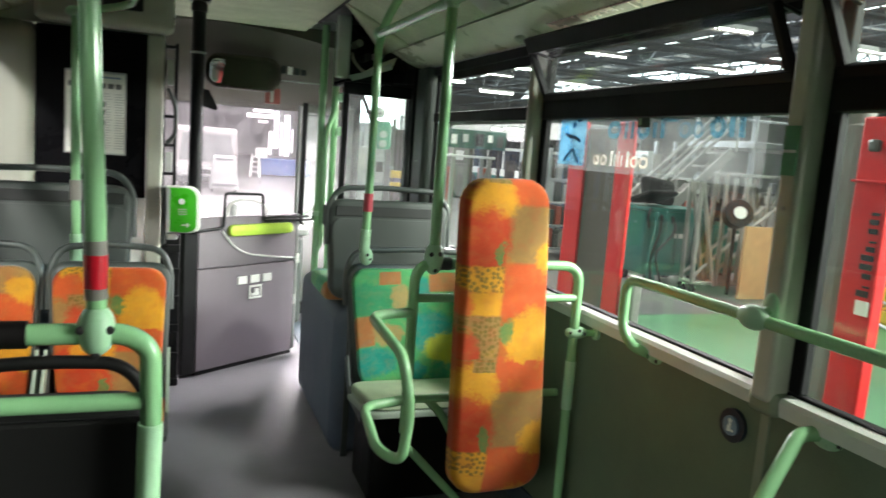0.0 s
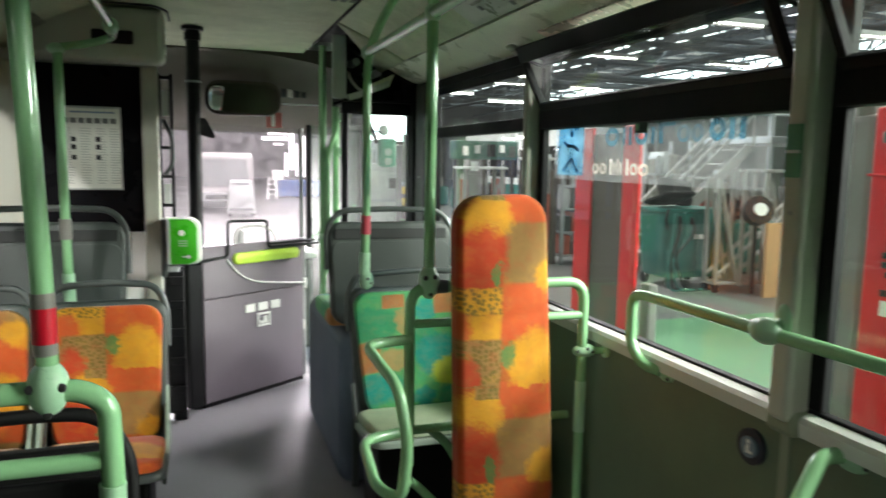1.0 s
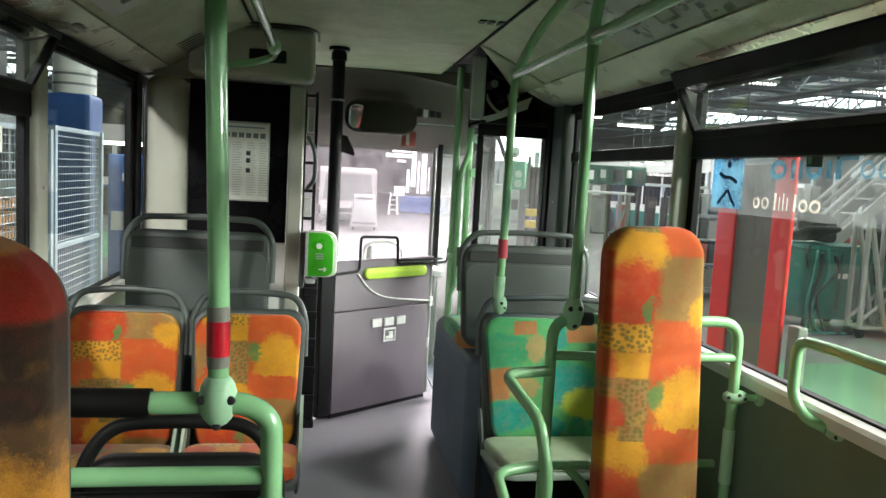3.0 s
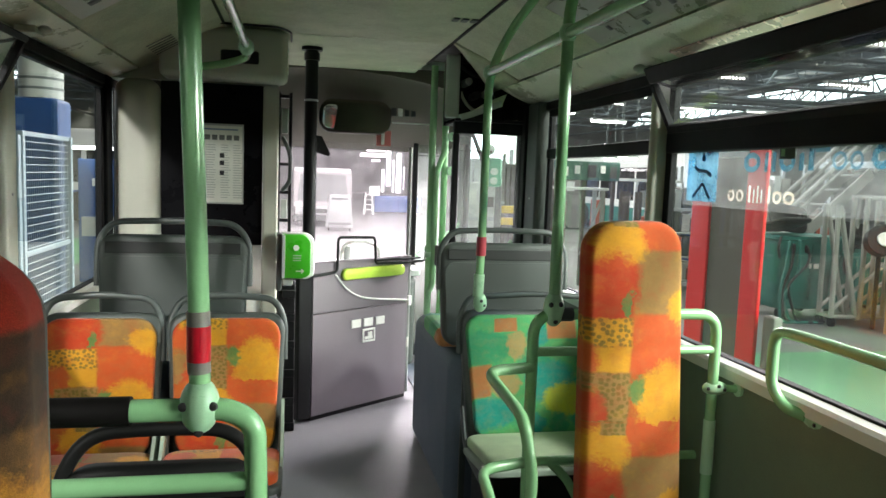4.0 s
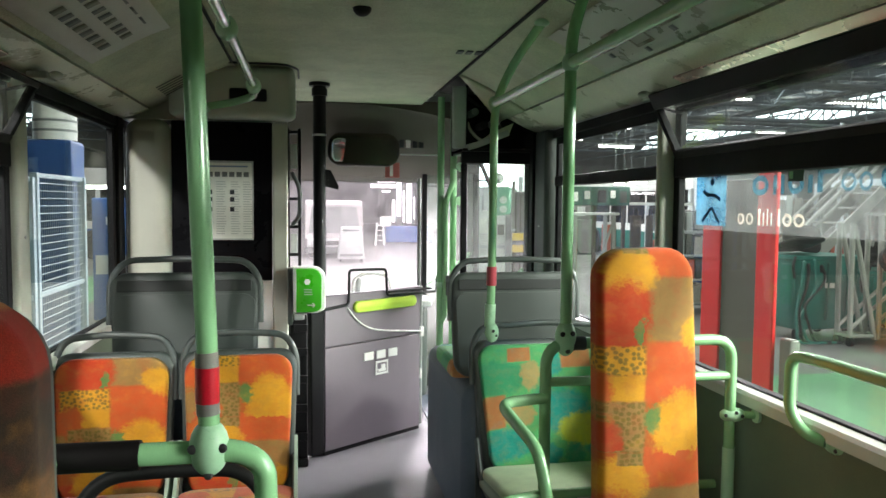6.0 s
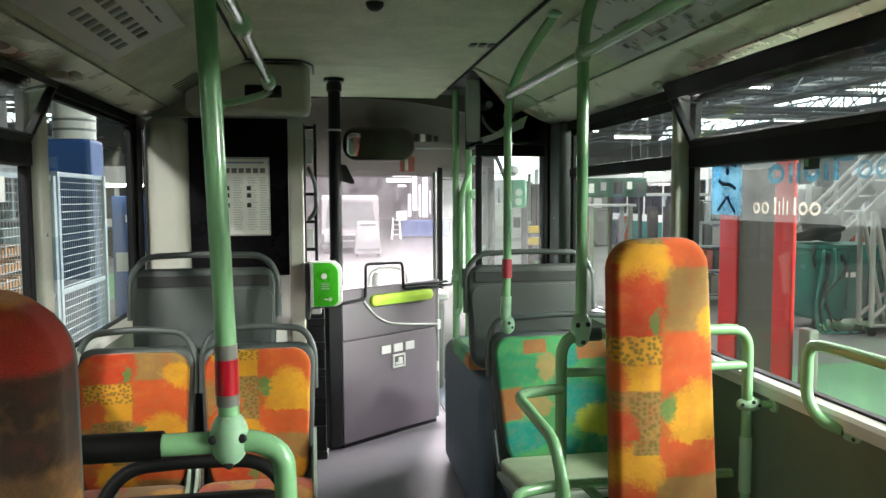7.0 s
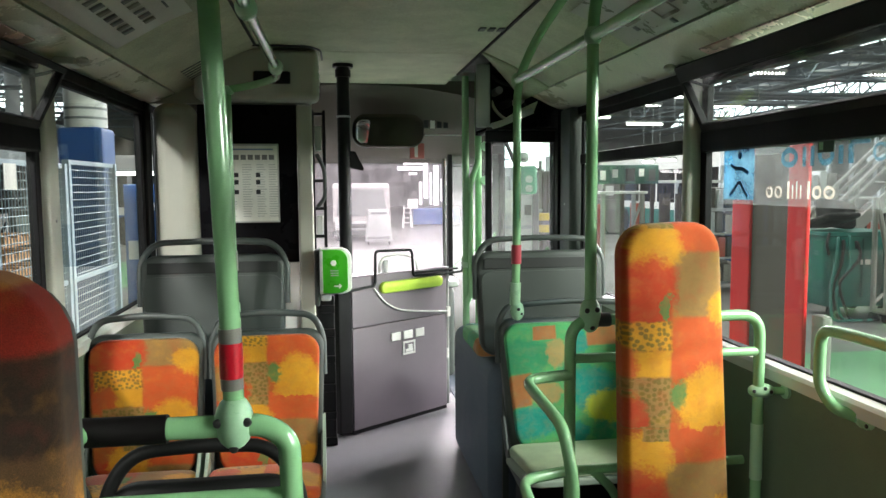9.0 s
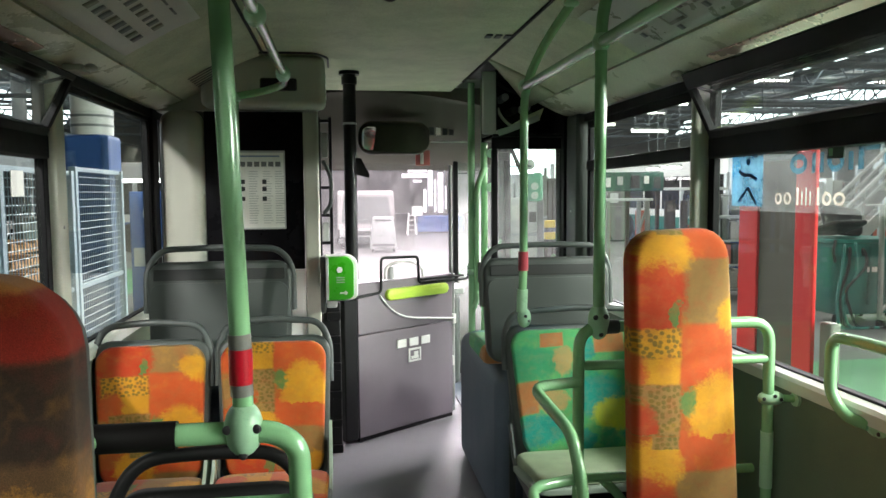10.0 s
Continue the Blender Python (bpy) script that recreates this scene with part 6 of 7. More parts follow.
def trestle(x, y, w, h):
    th = thing("steel_trestle", (x, y, GZ), "pale tubular steel trestle on castors", "trestle", "steel trestles")
    for a, b in ((-1, -0.3), (1, -0.3), (-1, 0.3), (1, 0.3)):
        part("leg", tube([(x + a * w * 0.3, y + b, GZ + h), (x + a * w / 2, y + b, GZ + 0.14)], 0.032, 0, seg=8), WHITE_STEEL, th)
        part("castor", disc((x + a * w / 2, y + b, GZ + 0.07), 0.07, 0.05, "X"), RUBBER, th, "dark castor")
        part("brace", tube([(x + a * w * 0.3, y + b, GZ + h), (x - a * w * 0.1, y + b, GZ + 0.3)], 0.026, 0, seg=8), WHITE_STEEL, th)
    for b in (-0.3, 0.3):
        for z in (0.25, 0.75):
            part("rung", tube([(x - w / 2, y + b, GZ + z), (x + w / 2, y + b, GZ + z)], 0.026, 0, seg=8), WHITE_STEEL, th)
    part("deck", box(x - w * 0.45, x + w * 0.45, y - 0.35, y + 0.35, GZ + h, GZ + h + 0.05, 0.006), WHITE_STEEL, th)


rk = thing("steel_trestle", (7.3, 9.2, GZ), "pale welded steel rack with crossed braces on castors", "trestle", "steel trestles")
for yy in (9.2, 9.44):
    for xa, za, xb, zb in ((6.97, 1.34, 6.99, -0.2), (6.99, 1.32, 7.38, -0.24), (7.41, 1.45, 7.43, -0.24), (7.80, 1.40, 7.80, -0.2), (8.46, 1.3, 8.50, -0.2)):
        part("leg", tube([(xa, yy, za), (xb, yy, zb)], 0.034, 0, seg=8), WHITE_STEEL, rk)
    for xa, za, xb, zb in ((7.01, -0.12, 7.86, 0.56), (7.48, -0.2, 8.47, 0.58), (7.92, 0.58, 8.46, 0.97)):
        part("brace", tube([(xa, yy + 0.05, za), (xb, yy + 0.05, zb)], 0.026, 0, seg=8), WHITE_STEEL, rk)
    part("rail", tube([(6.98, yy, -0.19), (8.5, yy, -0.22)], 0.028, 0, seg=8), WHITE_STEEL, rk)
    for xx in (7.0, 8.48):
        part("castor", disc((xx, yy, GZ + 0.06), 0.06, 0.05, "X"), RUBBER, rk, "dark castor")
for xx, z in ((6.985, -0.19), (7.43, -0.2), (8.5, -0.2)):
    part("cross_rail", tube([(xx, 9.2, z), (xx, 9.44, z)], 0.026, 0, seg=8), WHITE_STEEL, rk)
trestle(9.0, 10.4, 1.2, 1.75)
st2 = thing("access_stairs", (7.8, 11.2, GZ), "steel access stairs with pale handrails", "stairs")
for b in (0.0, 0.8):
    part("stringer", box(-1.5, 1.5, -0.02, 0.02, -0.09, 0.09, 0.004, m=Matrix.Translation((7.9 + 0.3 * b, 11.0 + b, 0.84)) @ Matrix.Rotation(radians(-42), 4, "Y")), WHITE_STEEL, st2)
    part("handrail", tube([(6.75 + 0.3 * b, 11.0 + b, 0.47), (9.3 + 0.3 * b, 11.0 + b, 2.79), (9.9, 11.0 + b, 2.80)], 0.036, 0.1, seg=8), WHITE_STEEL, st2)
    part("knee_rail", tube([(6.75 + 0.3 * b, 11.0 + b, 0.31), (9.3 + 0.3 * b, 11.0 + b, 2.60)], 0.03, 0, seg=8), WHITE_STEEL, st2)
    for q in (0.0, 0.5, 1.0):
        part("post", tube([(6.7 + 2.4 * q + 0.3 * b, 11.0 + b, -0.15 + 2.0 * q if q else GZ), (6.7 + 2.4 * q + 0.3 * b, 11.0 + b, 0.42 + 2.19 * q)], 0.026, 0, seg=8), WHITE_STEEL, st2)
for k in range(8):
    part("step", box(6.85 + 0.28 * k, 7.12 + 0.28 * k, 11.02, 11.78, 0.02 + 0.252 * k, 0.05 + 0.252 * k, 0.004), WHITE_STEEL, st2, "steel step")
pf = thing("work_platform", (10.5, 11.5, GZ), "steel work platform with railing", "platform")
part("deck", box(9.3, 13.6, 10.8, 12.6, 1.92, 2.04, 0.01), STEEL, pf)
for xx in (9.4, 10.8, 12.2, 13.5):
    for yy in (10.9, 12.5):
        part("post", tube([(xx, yy, GZ), (xx, yy, 3.1)], 0.035, 0, seg=8), STEEL, pf)
for z in (2.55, 3.05):
    for yy in (10.9, 12.5):
        part("rail", tube([(9.4, yy, z), (13.5, yy, z)], 0.025, 0, seg=8), STEEL, pf)


def bin_cart(x, y, w, h, label):
    th = thing("wheeled_bin", (x, y, GZ), label, "bin", "wheeled bins")
    bm = bmesh.new()
    rings = []
    for z, k in ((0.16, 0.84), (0.20, 0.88), (0.5 * h, 0.94), (h - 0.06, 1.0), (h - 0.05, 1.05), (h, 1.05)):
        rings.append([bm.verts.new((x + px * k, y + (pz - 0.4) * k, GZ + z)) for px, pz in outline(w, 0.8, 0.14)])
    n = len(rings[0])
    for a, b in zip(rings, rings[1:]):
        for q in range(n):
            bm.faces.new((a[q], a[(q + 1) % n], b[(q + 1) % n], b[q]))
    bm.faces.new(rings[0][::-1])
    bm.faces.new(rings[-1])
    part("body", bm, TEAL, th, "teal plastic body with a flared rim")
    part("lid", pad(w * 0.6, 0.44, 0.05, 0.1, 0.12, 0.03, Matrix.Translation((x + w * 0.1, y + 0.30, GZ + h + 0.02)) @ Matrix.Rotation(radians(-24), 4, "X") @ Matrix.Rotation(radians(8), 4, "Y")), SHELL_BLACK, th, "raised dark domed lid")
    part("lid", pad(w * 0.5, 0.7, 0.05, 0.12, 0.0, 0.03, Matrix.Translation((x - w * 0.24, y + 0.30, GZ + h + 0.05)) @ Matrix.Rotation(radians(74), 4, "X")), SHELL_BLACK, th, "lowered dark lid half")
    for a in (-1, 1):
        for b in (-0.32, 0.32):
            part("wheel", disc((x + a * (w / 2 - 0.15), y + b, GZ + 0.09), 0.09, 0.05, "X"), RUBBER, th, "dark castor")
        part("handle", tube([(x + a * (w / 2), y - 0.43, GZ + h - 0.3), (x + a * (w / 2 + 0.06), y - 0.46, GZ + h - 0.15), (x + a * (w / 2), y - 0.43, GZ + h)], 0.02, 0.05, seg=8), SHELL_BLACK, th)
    for k in range(3):
        part("rib", box(x - w / 2 + 0.2 + k * w * 0.3, x - w / 2 + 0.24 + k * w * 0.3, y - 0.410, y - 0.36, GZ + 0.3, GZ + h - 0.1, 0.008), TEAL, th)
    part("label_bars", box(x - 0.05, x + 0.1, y - 0.408, y - 0.4015, GZ + 0.75, GZ + 0.82), WHITE, th, "small white lettering bars")


bin_cart(6.95, 10.0, 1.1, 1.20, "teal wheeled waste bin with open dark lid")
bin_cart(8.3, 10.3, 1.15, 0.95, "teal wheeled waste bin beside a trestle")
hs = thing("hose_bundle", (6.45, 9.4, GZ), "dark hoses hung over the end of a waste bin", "hose")
for k, (dx, zt, dz) in enumerate(((0.0, 0.84, 0.0), (0.07, 0.80, 0.05), (0.15, 0.86, -0.04), (0.26, 0.78, 0.1))):
    part("hose", tube([(6.50 + dx, 9.50, zt - 0.12), (6.44 + dx, 9.44, zt), (6.38 + dx * 1.5, 9.40, 0.45 + dz), (6.30 + dx * 0.4, 9.38, 0.1 + dz), (6.32 + dx, 9.36, GZ + 0.03), (6.75 + dx, 9.34, GZ + 0.03)], 0.02, 0.12, seg=8), SHELL_BLACK if k % 2 else TEAL, hs)
bd = thing("timber_board", (7.75, 8.7, GZ), "raw timber board standing on edge", "board")
part("board", box(7.41, 8.0, 8.68, 8.73, GZ, 0.73, 0.004), WOOD, bd)
ho = thing("hose_reel", (7.58, 9.0, GZ), "dark hose reel on a stand", "hose reel")
part("drum", tube([(7.44, 8.90, 0.90), (7.49, 9.04, 0.85)], 0.2, 0, seg=24), BLACK, ho)
part("flange", tube([(7.435, 8.885, 0.906), (7.438, 8.893, 0.903)], 0.21, 0, seg=24), RUBBER, ho, "dark rubber rim")
part("hub", tube([(7.425, 8.855, 0.917), (7.434, 8.882, 0.907)], 0.095, 0, seg=20), WHITE, ho, "pale hub")
part("stand", tube([(7.47, 8.99, 0.86), (7.50, 9.02, GZ)], 0.03, 0), BLACK, ho)
ld = thing("leaning_ladder", (7.2, 6.0, GZ), "pale aluminium ladder leaning on a rack", "ladder")
for b in (0.0, 0.4):
    part("rail", tube([(7.0 + b * 0.5, 5.9 + b, GZ), (7.3 + b * 0.5, 6.1 + b, 1.65)], 0.03, 0, seg=8), STEEL, ld)
for k in range(7):
    part("rung", tube([(7.02 + 0.04 * k, 5.92 + 0.025 * k, GZ + 0.25 * (k + 1)), (7.22 + 0.04 * k, 6.32 + 0.025 * k, GZ + 0.25 * (k + 1))], 0.018, 0, seg=6), STEEL, ld)


def pallet_stack(x, y, n, mat, label, pitch=0.16):
    th = thing("pallet_stack", (x, y, GZ), label, "pallets", "pallet stacks")
    rp = random.Random(int(x * 10))
    for k in range(n):
        z, f, j = GZ + pitch * k, pitch / 0.16, 0.03 * (rp.random() - 0.5)
        for a in (-0.5, 0.0, 0.44):
            part("block", box(x + a + j, x + a + j + 0.09, y - 0.4, y + 0.4, z, z + 0.09 * f, 0.004), mat, th)
        for b in (-0.4, -0.13, 0.14, 0.36):
            part("plank", box(x - 0.56 + j, x + 0.56 + j, y + b, y + b + 0.1, z + 0.091 * f, z + 0.091 * f + 0.024, 0.003), mat, th)
        part("fascia", box(x - 0.56 + j, x + 0.56 + j, y - 0.43, y - 0.405, z + 0.05 * f, z + 0.13 * f, 0.003), mat, th)
        part("fascia", box(x - 0.588 + j, x - 0.562 + j, y - 0.43, y + 0.46, z + 0.05 * f, z + 0.13 * f, 0.003), mat, th)


pallet_stack(8.75, 6.95, 3, YELLOW, "stack of yellow pallets on the green floor", 0.27)
pallet_stack(-3.95, 8.6, 9, WOOD, "stack of raw wooden pallets behind the mesh fence")
pallet_stack(-3.6, 5.6, 6, WOOD, "stack of raw wooden pallets behind the mesh fence")


def fence(x, y0, y1, top):
    th = thing("mesh_fence", (x, (y0 + y1) / 2, GZ), "galvanised wire mesh fence panel", "fence", "mesh fence panels")
    for y in (y0, y1):
        part("post", box(x - 0.03, x + 0.03, y - 0.03, y + 0.03, GZ, top + 0.02, 0.004), WIRE, th)
    for z in (GZ + 0.15, 0.75, top):
        part("rail", box(x - 0.015, x + 0.015, y0 + 0.03, y1 - 0.03, z - 0.02, z + 0.02, 0.003), WIRE, th)
    bm = bmesh.new()
    n = int((y1 - y0) / 0.05)
    for k in range(1, n):
        y = y0 + (y1 - y0) * k / n
        tube([(x, y, GZ + 0.15), (x, y, top)], 0.004, 0, bm, 4)
    m = int((top - GZ) / 0.068)
    for k in range(1, m):
        z = GZ + 0.15 + (top - GZ - 0.15) * k / m
        tube([(x, y0, z), (x, y1, z)], 0.0042, 0, bm, 4)
    tagged(part("mesh", bm, WIRE, th, "wire mesh", False), kind="stuff")


fence(-2.45, 7.15, 8.45, 1.76)
fence(-2.45, 5.75, 7.05, 1.72)
fence(-2.45, 4.35, 5.65, 1.70)
fence(-2.45, 2.95, 4.25, 1.70)
nt_ = thing("fence_notice", (-2.42, 5.0, 1.4), "pale notice sheet tied to the fence", "notice")
part("sheet", box(-2.43, -2.425, 5.9, 6.1, 1.53, 1.71), PAPER, nt_)


def column(x, y):
    th = thing("hall_column", (x, y, GZ), "thick white hall column with blue lower half", "column", "hall columns")
    part("shaft", tube([(x, y, 2.30), (x, y, 8.6)], 0.25, 0, seg=24), HALL_WHITE, th, "white upper shaft")
    part("guard", box(x - 0.27, x + 0.27, y - 0.27, y + 0.27, GZ, 2.298, 0.05), BLUE, th, "blue guard")
    for z in (2.40, 2.52):
        part("band", tube([(x, y, z), (x, y, z + 0.03)], 0.255, 0, seg=24), TRUSS, th)


for x, y in ((-3.33, 10.5), (-4.3, 20.5), (-12, 30.0), (9.0, 46)):
    column(x, y)
bm = box(9.35, 9.40, 7.8, 8.3, GZ, 8.5, 0.008)
box(9.85, 9.90, 7.8, 8.3, GZ, 8.5, 0.008, bm)
box(9.40, 9.85, 8.02, 8.08, GZ, 8.5, 0.004, bm)
for z in (0.6, 1.9, 3.2):
    box(9.402, 9.848, 7.84, 8.018, z, z + 0.03, 0.003, bm)
solid("blue_column_near", bm, DEEP_BLUE, "blue steel H-section column in the hall", "column")


def far_bus(x, y, length, turn, body, band, label):
    m = Matrix.Translation((x, y, GZ)) @ Matrix.Rotation(radians(turn), 4, "Z")
    th = thing("parked_bus", (x, y, GZ), label, "bus", "parked buses")
    part("body", box(-length / 2, length / 2, -1.25, 1.25, 0.35, 2.95, 0.12, seg=3, m=m), body, th)
    part("skirt", box(-length / 2 + 0.02, length / 2 - 0.02, -1.262, 1.262, 0.34, 1.0, 0.02, m=m), band, th, "coloured lower skirt")
    for s in (-1, 1):
        for k in range(int(length / 1.5) - 1):
            a = -length / 2 + 0.7 + 1.5 * k
            part("window", box(a, a + 1.35, s * 1.255 - 0.012, s * 1.255 + 0.012, 1.25, 2.4, 0.01, m=m), DARK_GLASS, th, "dark side window")
    for e in (-1, 1):
        part("end_window", box(e * length / 2 - 0.012, e * length / 2 + 0.012, -1.1, 1.1, 1.1, 2.5, 0.01, m=m), DARK_GLASS, th, "dark end window")
    for a in (-length / 2 + 2.4, length / 2 - 3.0):
        for s in (-1, 1):
            part("wheel", disc(m @ Vector((a, s * 1.15, 0.48)), 0.48, 0.28, "X" if abs(turn) == 90 else "Y"), RUBBER, th, "dark wheel")


far_bus(-3.0, 34.0, 11.0, 90, LIGHT_GREY, HALL_WHITE, "pale bus parked ahead in the hall")
far_bus(-9.5, 27.0, 11.0, 0, HALL_WHITE, BLUE, "white and blue bus parked across the hall")
far_bus(-8.5, 19.0, 11.0, 90, TRUSS, BLUE, "grey and blue bus parked along the hall")
far_bus(12.5, 26.0, 11.0, 90, HALL_WHITE, TEAL, "white and green bus parked along the hall")
far_bus(27.0, 18.0, 11.0, 90, HALL_WHITE, TERRA, "white bus with rust red skirt in the hall")

# shelves and clutter along the far right side
for k, (x, y, mat, h) in enumerate(((3.5, 15.5, TERRA, 1.9), (7.0, 14.0, STEEL, 1.6), (6.6, 12.6, TERRA, 1.7), (3.2, 13.5, STEEL, 2.1), (8.2, 12.5, HALL_WHITE, 2.0))):
    th = thing("storage_rack", (x, y, GZ), "loaded workshop storage rack in the hall", "rack", "storage racks")
    for a in (-0.5, 0.5):
        for b in (-0.3, 0.3):
            part("post", box(x + a - 0.03, x + a + 0.03, y + b - 0.03, y + b + 0.03, GZ, GZ + h + 0.3, 0.004), STEEL, th)
    rr = random.Random(k)
    for q in range(4):
        z = GZ + 0.15 + q * h / 4
        part("shelf", box(x - 0.52, x + 0.52, y - 0.33, y + 0.33, z, z + 0.03, 0.003), STEEL, th)
        xx = x - 0.46
        while xx < x + 0.36:
            wv = 0.06 + 0.12 * rr.random()
            part("carton", box(xx, min(xx + wv, x + 0.47), y - 0.25, y + 0.2, z + 0.031, z + 0.031 + h / 4 * (0.4 + 0.45 * rr.random()), 0.006), (mat, LIFT_GREY, HALL_DARK, SHELL, LIFT_DARK, STEEL)[rr.randrange(6)], th)
            xx += wv + 0.03
bk = thing("work_table", (4.5, 12.3, GZ), "tall pale work table in the hall", "table")
part("tabletop", box(4.05, 4.88, 12.0, 12.45, 1.39, 1.43, 0.005), HALL_WHITE, bk)
for xx in (4.12, 4.80):
    for yy in (12.05, 12.40):
        part("leg", box(xx - 0.03, xx + 0.03, yy - 0.03, yy + 0.03, GZ, 1.389, 0.003), WHITE_STEEL, bk)
part("brace", tube([(4.80, 12.05, 1.3), (4.45, 12.05, 0.3)], 0.025, 0, seg=8), WHITE_STEEL, bk)
gc = thing("tool_gantry", (4.8, 12.8, GZ), "dark green tool gantry with pale notices", "gantry")
part("casing", box(4.15, 5.35, 12.62, 12.95, 1.55, 1.88, 0.02), surface("dark_green_casing", srgb(26, 74, 62), 0.5), gc, "dark green casing")
for k, (x0, z0, w, h) in enumerate(((4.28, 1.62, 0.10, 0.16), (4.50, 1.66, 0.10, 0.14), (4.74, 1.60, 0.16, 0.22), (4.98, 1.68, 0.09, 0.13), (5.16, 1.60, 0.12, 0.20))):
    part("notice", box(x0, x0 + w, 12.608, 12.617, z0, z0 + h, 0.002), (WHITE, LIGHT_GREY, BLACK, WHITE, SHELL)[k], gc, "small panel")
for xx in (4.2, 4.75, 5.3):
    part("post", box(xx - 0.03, xx + 0.03, 12.75, 12.81, GZ, 1.549, 0.004), LIFT_DARK, gc, "dark post")
part("beam", box(5.36, 6.6, 12.7, 12.78, 1.56, 1.61, 0.004), HALL_WHITE, gc, "white beam")
for xx, w in ((5.33, 0.15), (5.62, 0.09), (5.95, 0.12)):
    th = thing("dark_cylinder", (xx, 12.5, GZ), "dark gas cylinder standing in the hall", "cylinder", "gas cylinders")
    part("body", tube([(xx + w / 2, 12.5, GZ), (xx + w / 2, 12.5, 1.38)], w / 2 + 0.02, 0, seg=14), LIFT_DARK, th)
    part("neck", tube([(xx + w / 2, 12.5, 1.381), (xx + w / 2, 12.5, 1.5)], w / 4, 0, seg=10), BLACK, th)
for xx, w, h in ((4.2, 0.14, 1.21), (4.82, 0.23, 1.22), (5.75, 0.3, 0.95)):
    th = thing("rust_red_locker", (xx, 12.2, GZ), "narrow rust-red steel locker in the hall", "locker", "rust-red lockers")
    part("body", box(xx, xx + w, 12.5, 12.6, GZ, h, 0.01), TERRA, th)
    part("door", box(xx + 0.012, xx + w - 0.012, 12.488, 12.499, GZ + 0.05, h - 0.03, 0.002), TERRA, th)
    part("handle", box(xx + w - 0.04, xx + w - 0.025, 12.475, 12.487, 0.5, 0.62, 0.002), STEEL, th)
for xx, w, z in ((5.27, 0.32, 1.94), (4.99, 0.2, 1.91), (4.70, 0.64, 2.55), (5.2, 0.5, 3.01), (3.95, 0.45, 2.66)):
    th = thing("bench_lamp", (xx, 12.5, z), "short lit tube lamp hung over the benches", "lamp", "bench lamps")
    part("housing", box(xx, xx + w, 12.44, 12.56, z + 0.03, z + 0.06, 0.005), HALL_WHITE, th)
    part("tube", box(xx + 0.01, xx + w - 0.01, 12.47, 12.53, z, z + 0.028, 0.005), TUBE_GLOW, th, "lit tube")
    for u in (0.1, 0.9):
        part("hanger", tube([(xx + w * u, 12.5, z + 0.061), (xx + w * u, 12.5, 8.6)], 0.008, 0, seg=5), TRUSS, th)
th = thing("bench_lamp", (-3.4, 12.6, 1.74), "short lit tube lamp hung over the benches", "lamp", "bench lamps")
part("housing", box(-3.75, -2.95, 12.55, 12.67, 1.79, 1.82, 0.005), HALL_WHITE, th)
part("tube", box(-3.74, -2.96, 12.58, 12.64, 1.74, 1.788, 0.005), TUBE_GLOW, th, "lit tube")
for xx in (-3.7, -3.0):
    part("hanger", tube([(xx, 12.61, 1.821), (xx, 12.61, 8.6)], 0.008, 0, seg=5), TRUSS, th)
cb = thing("blue_tool_cabinet", (-3.0, 13.0, GZ), "blue steel tool cabinet with a pale drawer", "cabinet")
part("body", box(-3.55, -2.6, 12.8, 13.3, GZ, 1.60, 0.02), BLUE, cb)
part("drawer", box(-3.34, -3.08, 12.785, 12.799, 1.18, 1.30, 0.004), WHITE, cb, "pale drawer front")
part("drawer", box(-3.5, -2.65, 12.785, 12.799, 0.4, 0.7, 0.004), LIGHT_GREY, cb, "grey drawer front")
om = thing("outside_mirror", (1.35, 6.35, 1.55), "dark exterior mirror on a bent arm", "mirror")
part("housing", box(1.26, 1.41, 6.30, 6.38, 1.46, 1.70, 0.03), MIRROR_GREEN, om, "sea-green housing")
for z in (1.51, 1.585):
    part("lens", disc((1.335, 6.296, z), 0.03, 0.01, "Y"), LIGHT_GREY, om, "pale round lens")
part("lamp", ball((1.30, 6.32, 1.76), 0.045, 0.03, 0.045), LIGHT_GREY, om, "pale round lamp head")
part("arm", tube([(1.25, 6.34, 1.66), (1.18, 6.5, 1.92), (1.12, 6.8, 2.0)], 0.018, 0.1), BLACK, om)
yc = thing("guard_rail", (2.6, 10.2, GZ), "short yellow steel guard rail by the bay", "guard rail")
for z in (0.90, 1.06):
    part("bar", box(2.52, 2.84, 10.15, 10.20, z, z + 0.10, 0.01), YELLOW, yc)
for xx in (2.55, 2.81):
    part("post", box(xx - 0.02, xx + 0.02, 10.205, 10.24, GZ, 1.10, 0.004), LIFT_DARK, yc)
wp = thing("pale_post", (2.79, 11.1, GZ), "slim pale steel post beyond the door", "post")
part("post", box(2.77, 2.81, 11.08, 11.12, GZ, 1.9, 0.006), WHITE_STEEL, wp)
for z in (0.75, 1.15):
    part("clip", box(2.76, 2.82, 11.07, 11.079, z, z + 0.04, 0.004), STEEL, wp, "small steel clip")
cp = thing("pale_partition", (2.85, 13.0, GZ), "pale grey-green workshop partition with notices", "partition")
part("board", box(2.35, 3.35, 13.0, 13.06, GZ, 1.45, 0.01), HALL_WHITE, cp)
part("frame", box(2.35, 3.35, 12.985, 12.999, 0.78, 0.84, 0.004), STEEL, cp, "steel rail")
for k, (x0, z0, w, h) in enumerate(((2.42, 1.0, 0.14, 0.2), (2.66, 1.06, 0.2, 0.26), (3.05, 1.02, 0.12, 0.18))):
    part("notice", box(x0, x0 + w, 12.985, 12.999, z0, z0 + h, 0.002), (SHELL, PAPER, LIFT_GREY)[k], cp, "small notice")
dk = thing("dark_cabinet", (2.97, 11.4, GZ), "dark grey workshop cabinet beyond the door", "cabinet")
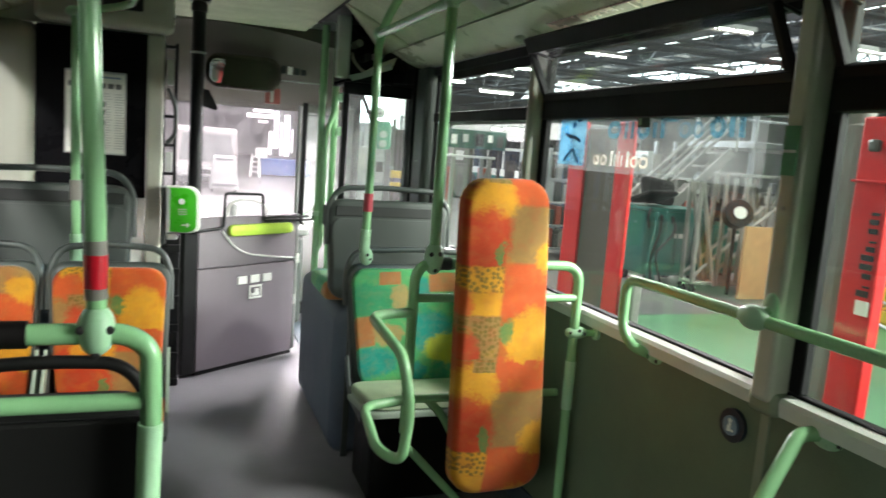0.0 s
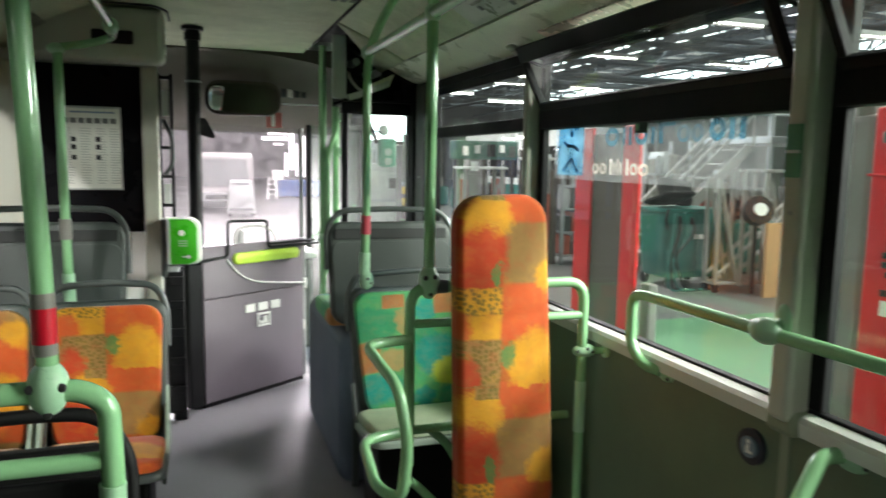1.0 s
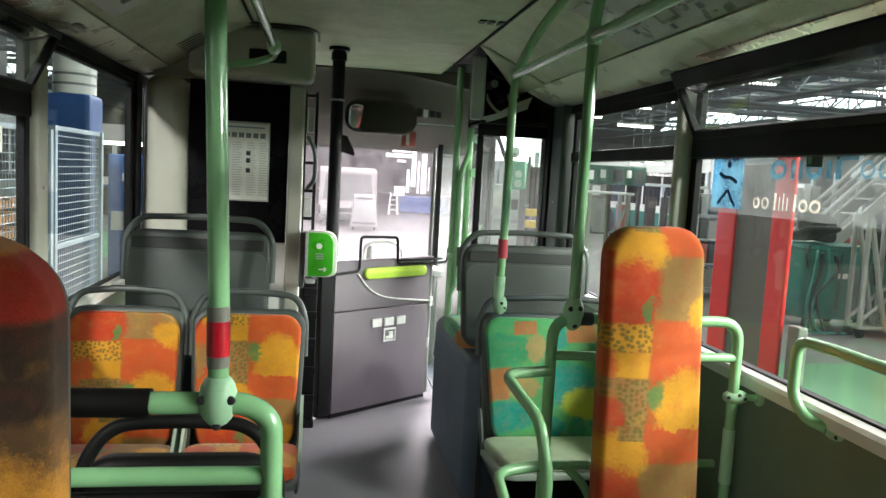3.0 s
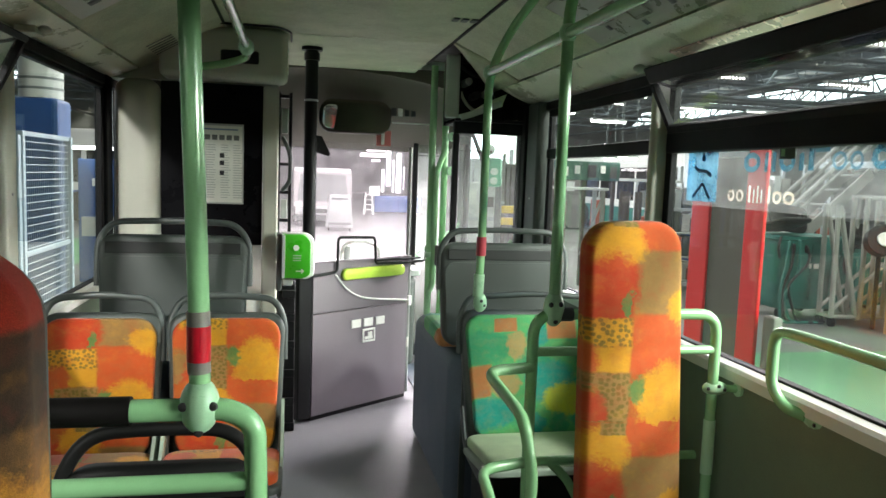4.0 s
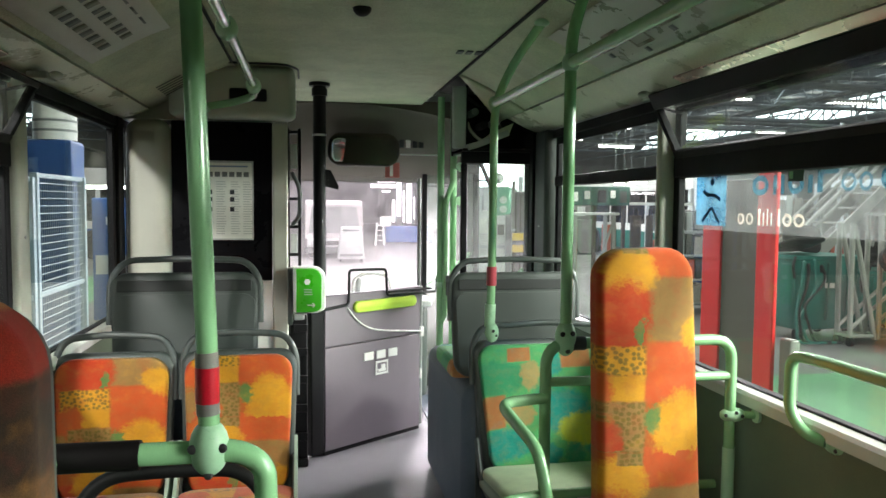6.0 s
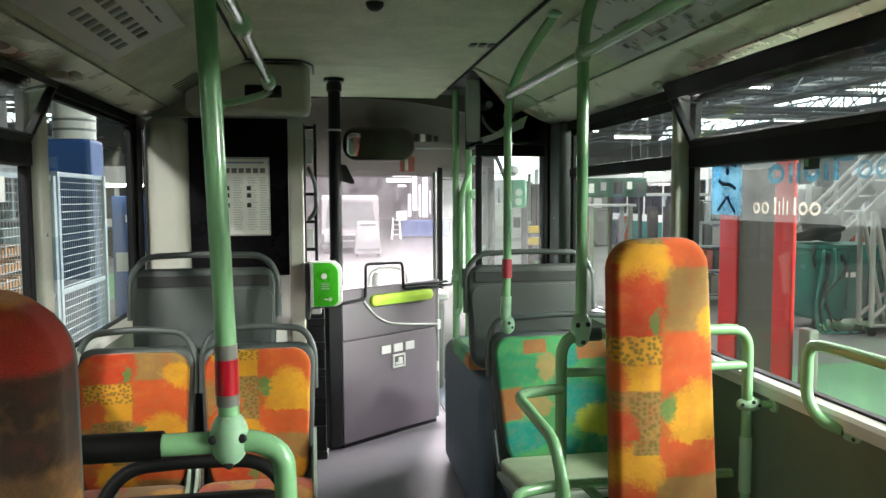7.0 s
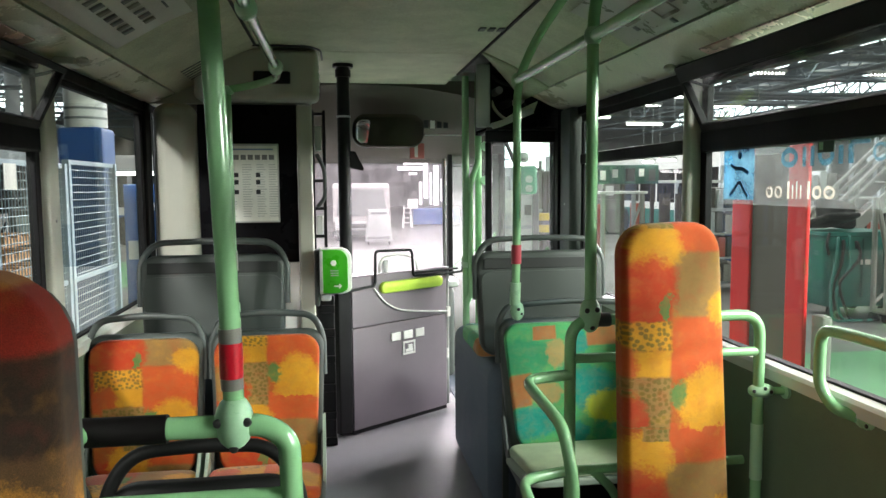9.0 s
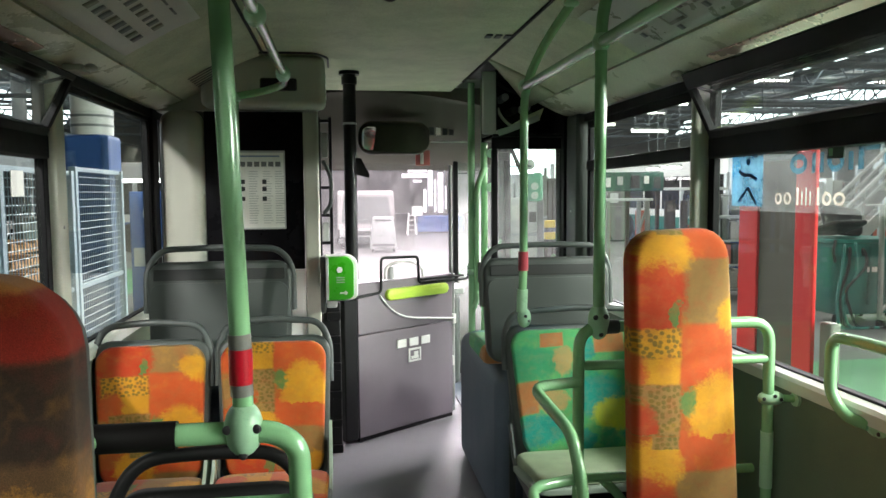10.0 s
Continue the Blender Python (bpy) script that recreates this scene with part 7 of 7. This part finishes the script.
part("body", box(2.83, 3.12, 11.2, 11.7, GZ, 1.75, 0.02), LIFT_GREY, dk)
for k in range(4):
    part("panel_rib", box(2.85 + 0.075 * k, 2.865 + 0.075 * k, 11.188, 11.199, GZ + 0.1, 1.7, 0.002), LIFT_DARK, dk, "dark upright rib")


def duct(x0, y0, x1, y1, z, rad):
    th = thing("roof_duct", ((x0 + x1) / 2, (y0 + y1) / 2, z), "grey service pipe below the hall roof", "pipe", "roof pipes")
    part("pipe", tube([(x0, y0, z), (x1, y1, z)], rad, 0, seg=8), TRUSS, th)
    n = 9
    for k in range(n):
        u = (k + 0.5) / n
        part("hanger", tube([(x0 + (x1 - x0) * u, y0 + (y1 - y0) * u, z), (x0 + (x1 - x0) * u, y0 + (y1 - y0) * u, 8.6)], 0.025, 0, seg=5), TRUSS, th)


rd = random.Random(11)
for k in range(7):
    yy = 11 + 5.5 * k
    duct(-20, yy, 40, yy + rd.uniform(-2, 2), 4.9 + 0.9 * rd.random(), 0.06 + 0.07 * rd.random())
for k in range(6):
    xx = 6 + 4.5 * k
    duct(xx, -5, xx + rd.uniform(-1, 1), 65, 5.3 + 0.8 * rd.random(), 0.05 + 0.08 * rd.random())
for k in range(3):
    xx = -6 - 5 * k
    duct(xx, 5, xx, 65, 5.3 + 0.8 * rd.random(), 0.05 + 0.08 * rd.random())


def machine(x, y, w, d, h, mat, label):
    th = thing("workshop_machine", (x, y, GZ), label, "machine", "workshop machines")
    part("base", box(x - w / 2, x + w / 2, y - d / 2, y + d / 2, GZ, GZ + h * 0.55, 0.03), mat, th)
    part("head", box(x - w * 0.3, x + w * 0.35, y - d * 0.4, y + d * 0.4, GZ + h * 0.552, GZ + h * 0.8, 0.03), LIFT_GREY, th)
    part("mast", box(x + w * 0.1, x + w * 0.2, y - 0.06, y + 0.06, GZ + h * 0.8, GZ + h, 0.01), STEEL, th)
    part("panel", box(x - w * 0.2, x + w * 0.1, y - d * 0.4 - 0.02, y - d * 0.4 - 0.002, GZ + h * 0.6, GZ + h * 0.75, 0.004), HALL_WHITE, th)
    part("hose", tube([(x - w * 0.3, y - d * 0.45, GZ + h * 0.7), (x - w * 0.5, y - d * 0.7, GZ + h * 0.3), (x - w * 0.2, y - d * 0.8, GZ + 0.05), (x + w * 0.4, y - d * 0.7, GZ + 0.05)], 0.025, 0.15, seg=6), BLACK, th)


for k in range(16):
    machine(rd.uniform(3.5, 20), rd.uniform(13, 30), 0.7 + 0.9 * rd.random(), 0.7, 1.3 + 1.2 * rd.random(), (LIFT_GREY, TERRA, LIFT_DARK, HALL_WHITE, TEAL, BLUE)[k % 6], "floor-standing workshop machine with hoses")
for k in range(6):
    machine(rd.uniform(-14, -4.5), rd.uniform(11, 24), 0.8 + 0.6 * rd.random(), 0.7, 1.2 + 0.8 * rd.random(), (BLUE, LIFT_GREY, HALL_WHITE)[k % 3], "floor-standing workshop machine with hoses")
bright = thing("open_bay_door", (5.6, 22.0, GZ), "bright open daylight doorway of the hall", "doorway")
part("opening", box(4.4, 5.9, 21.9, 22.0, GZ, 4.6), SKY_GLOW, bright, "daylight in the doorway")
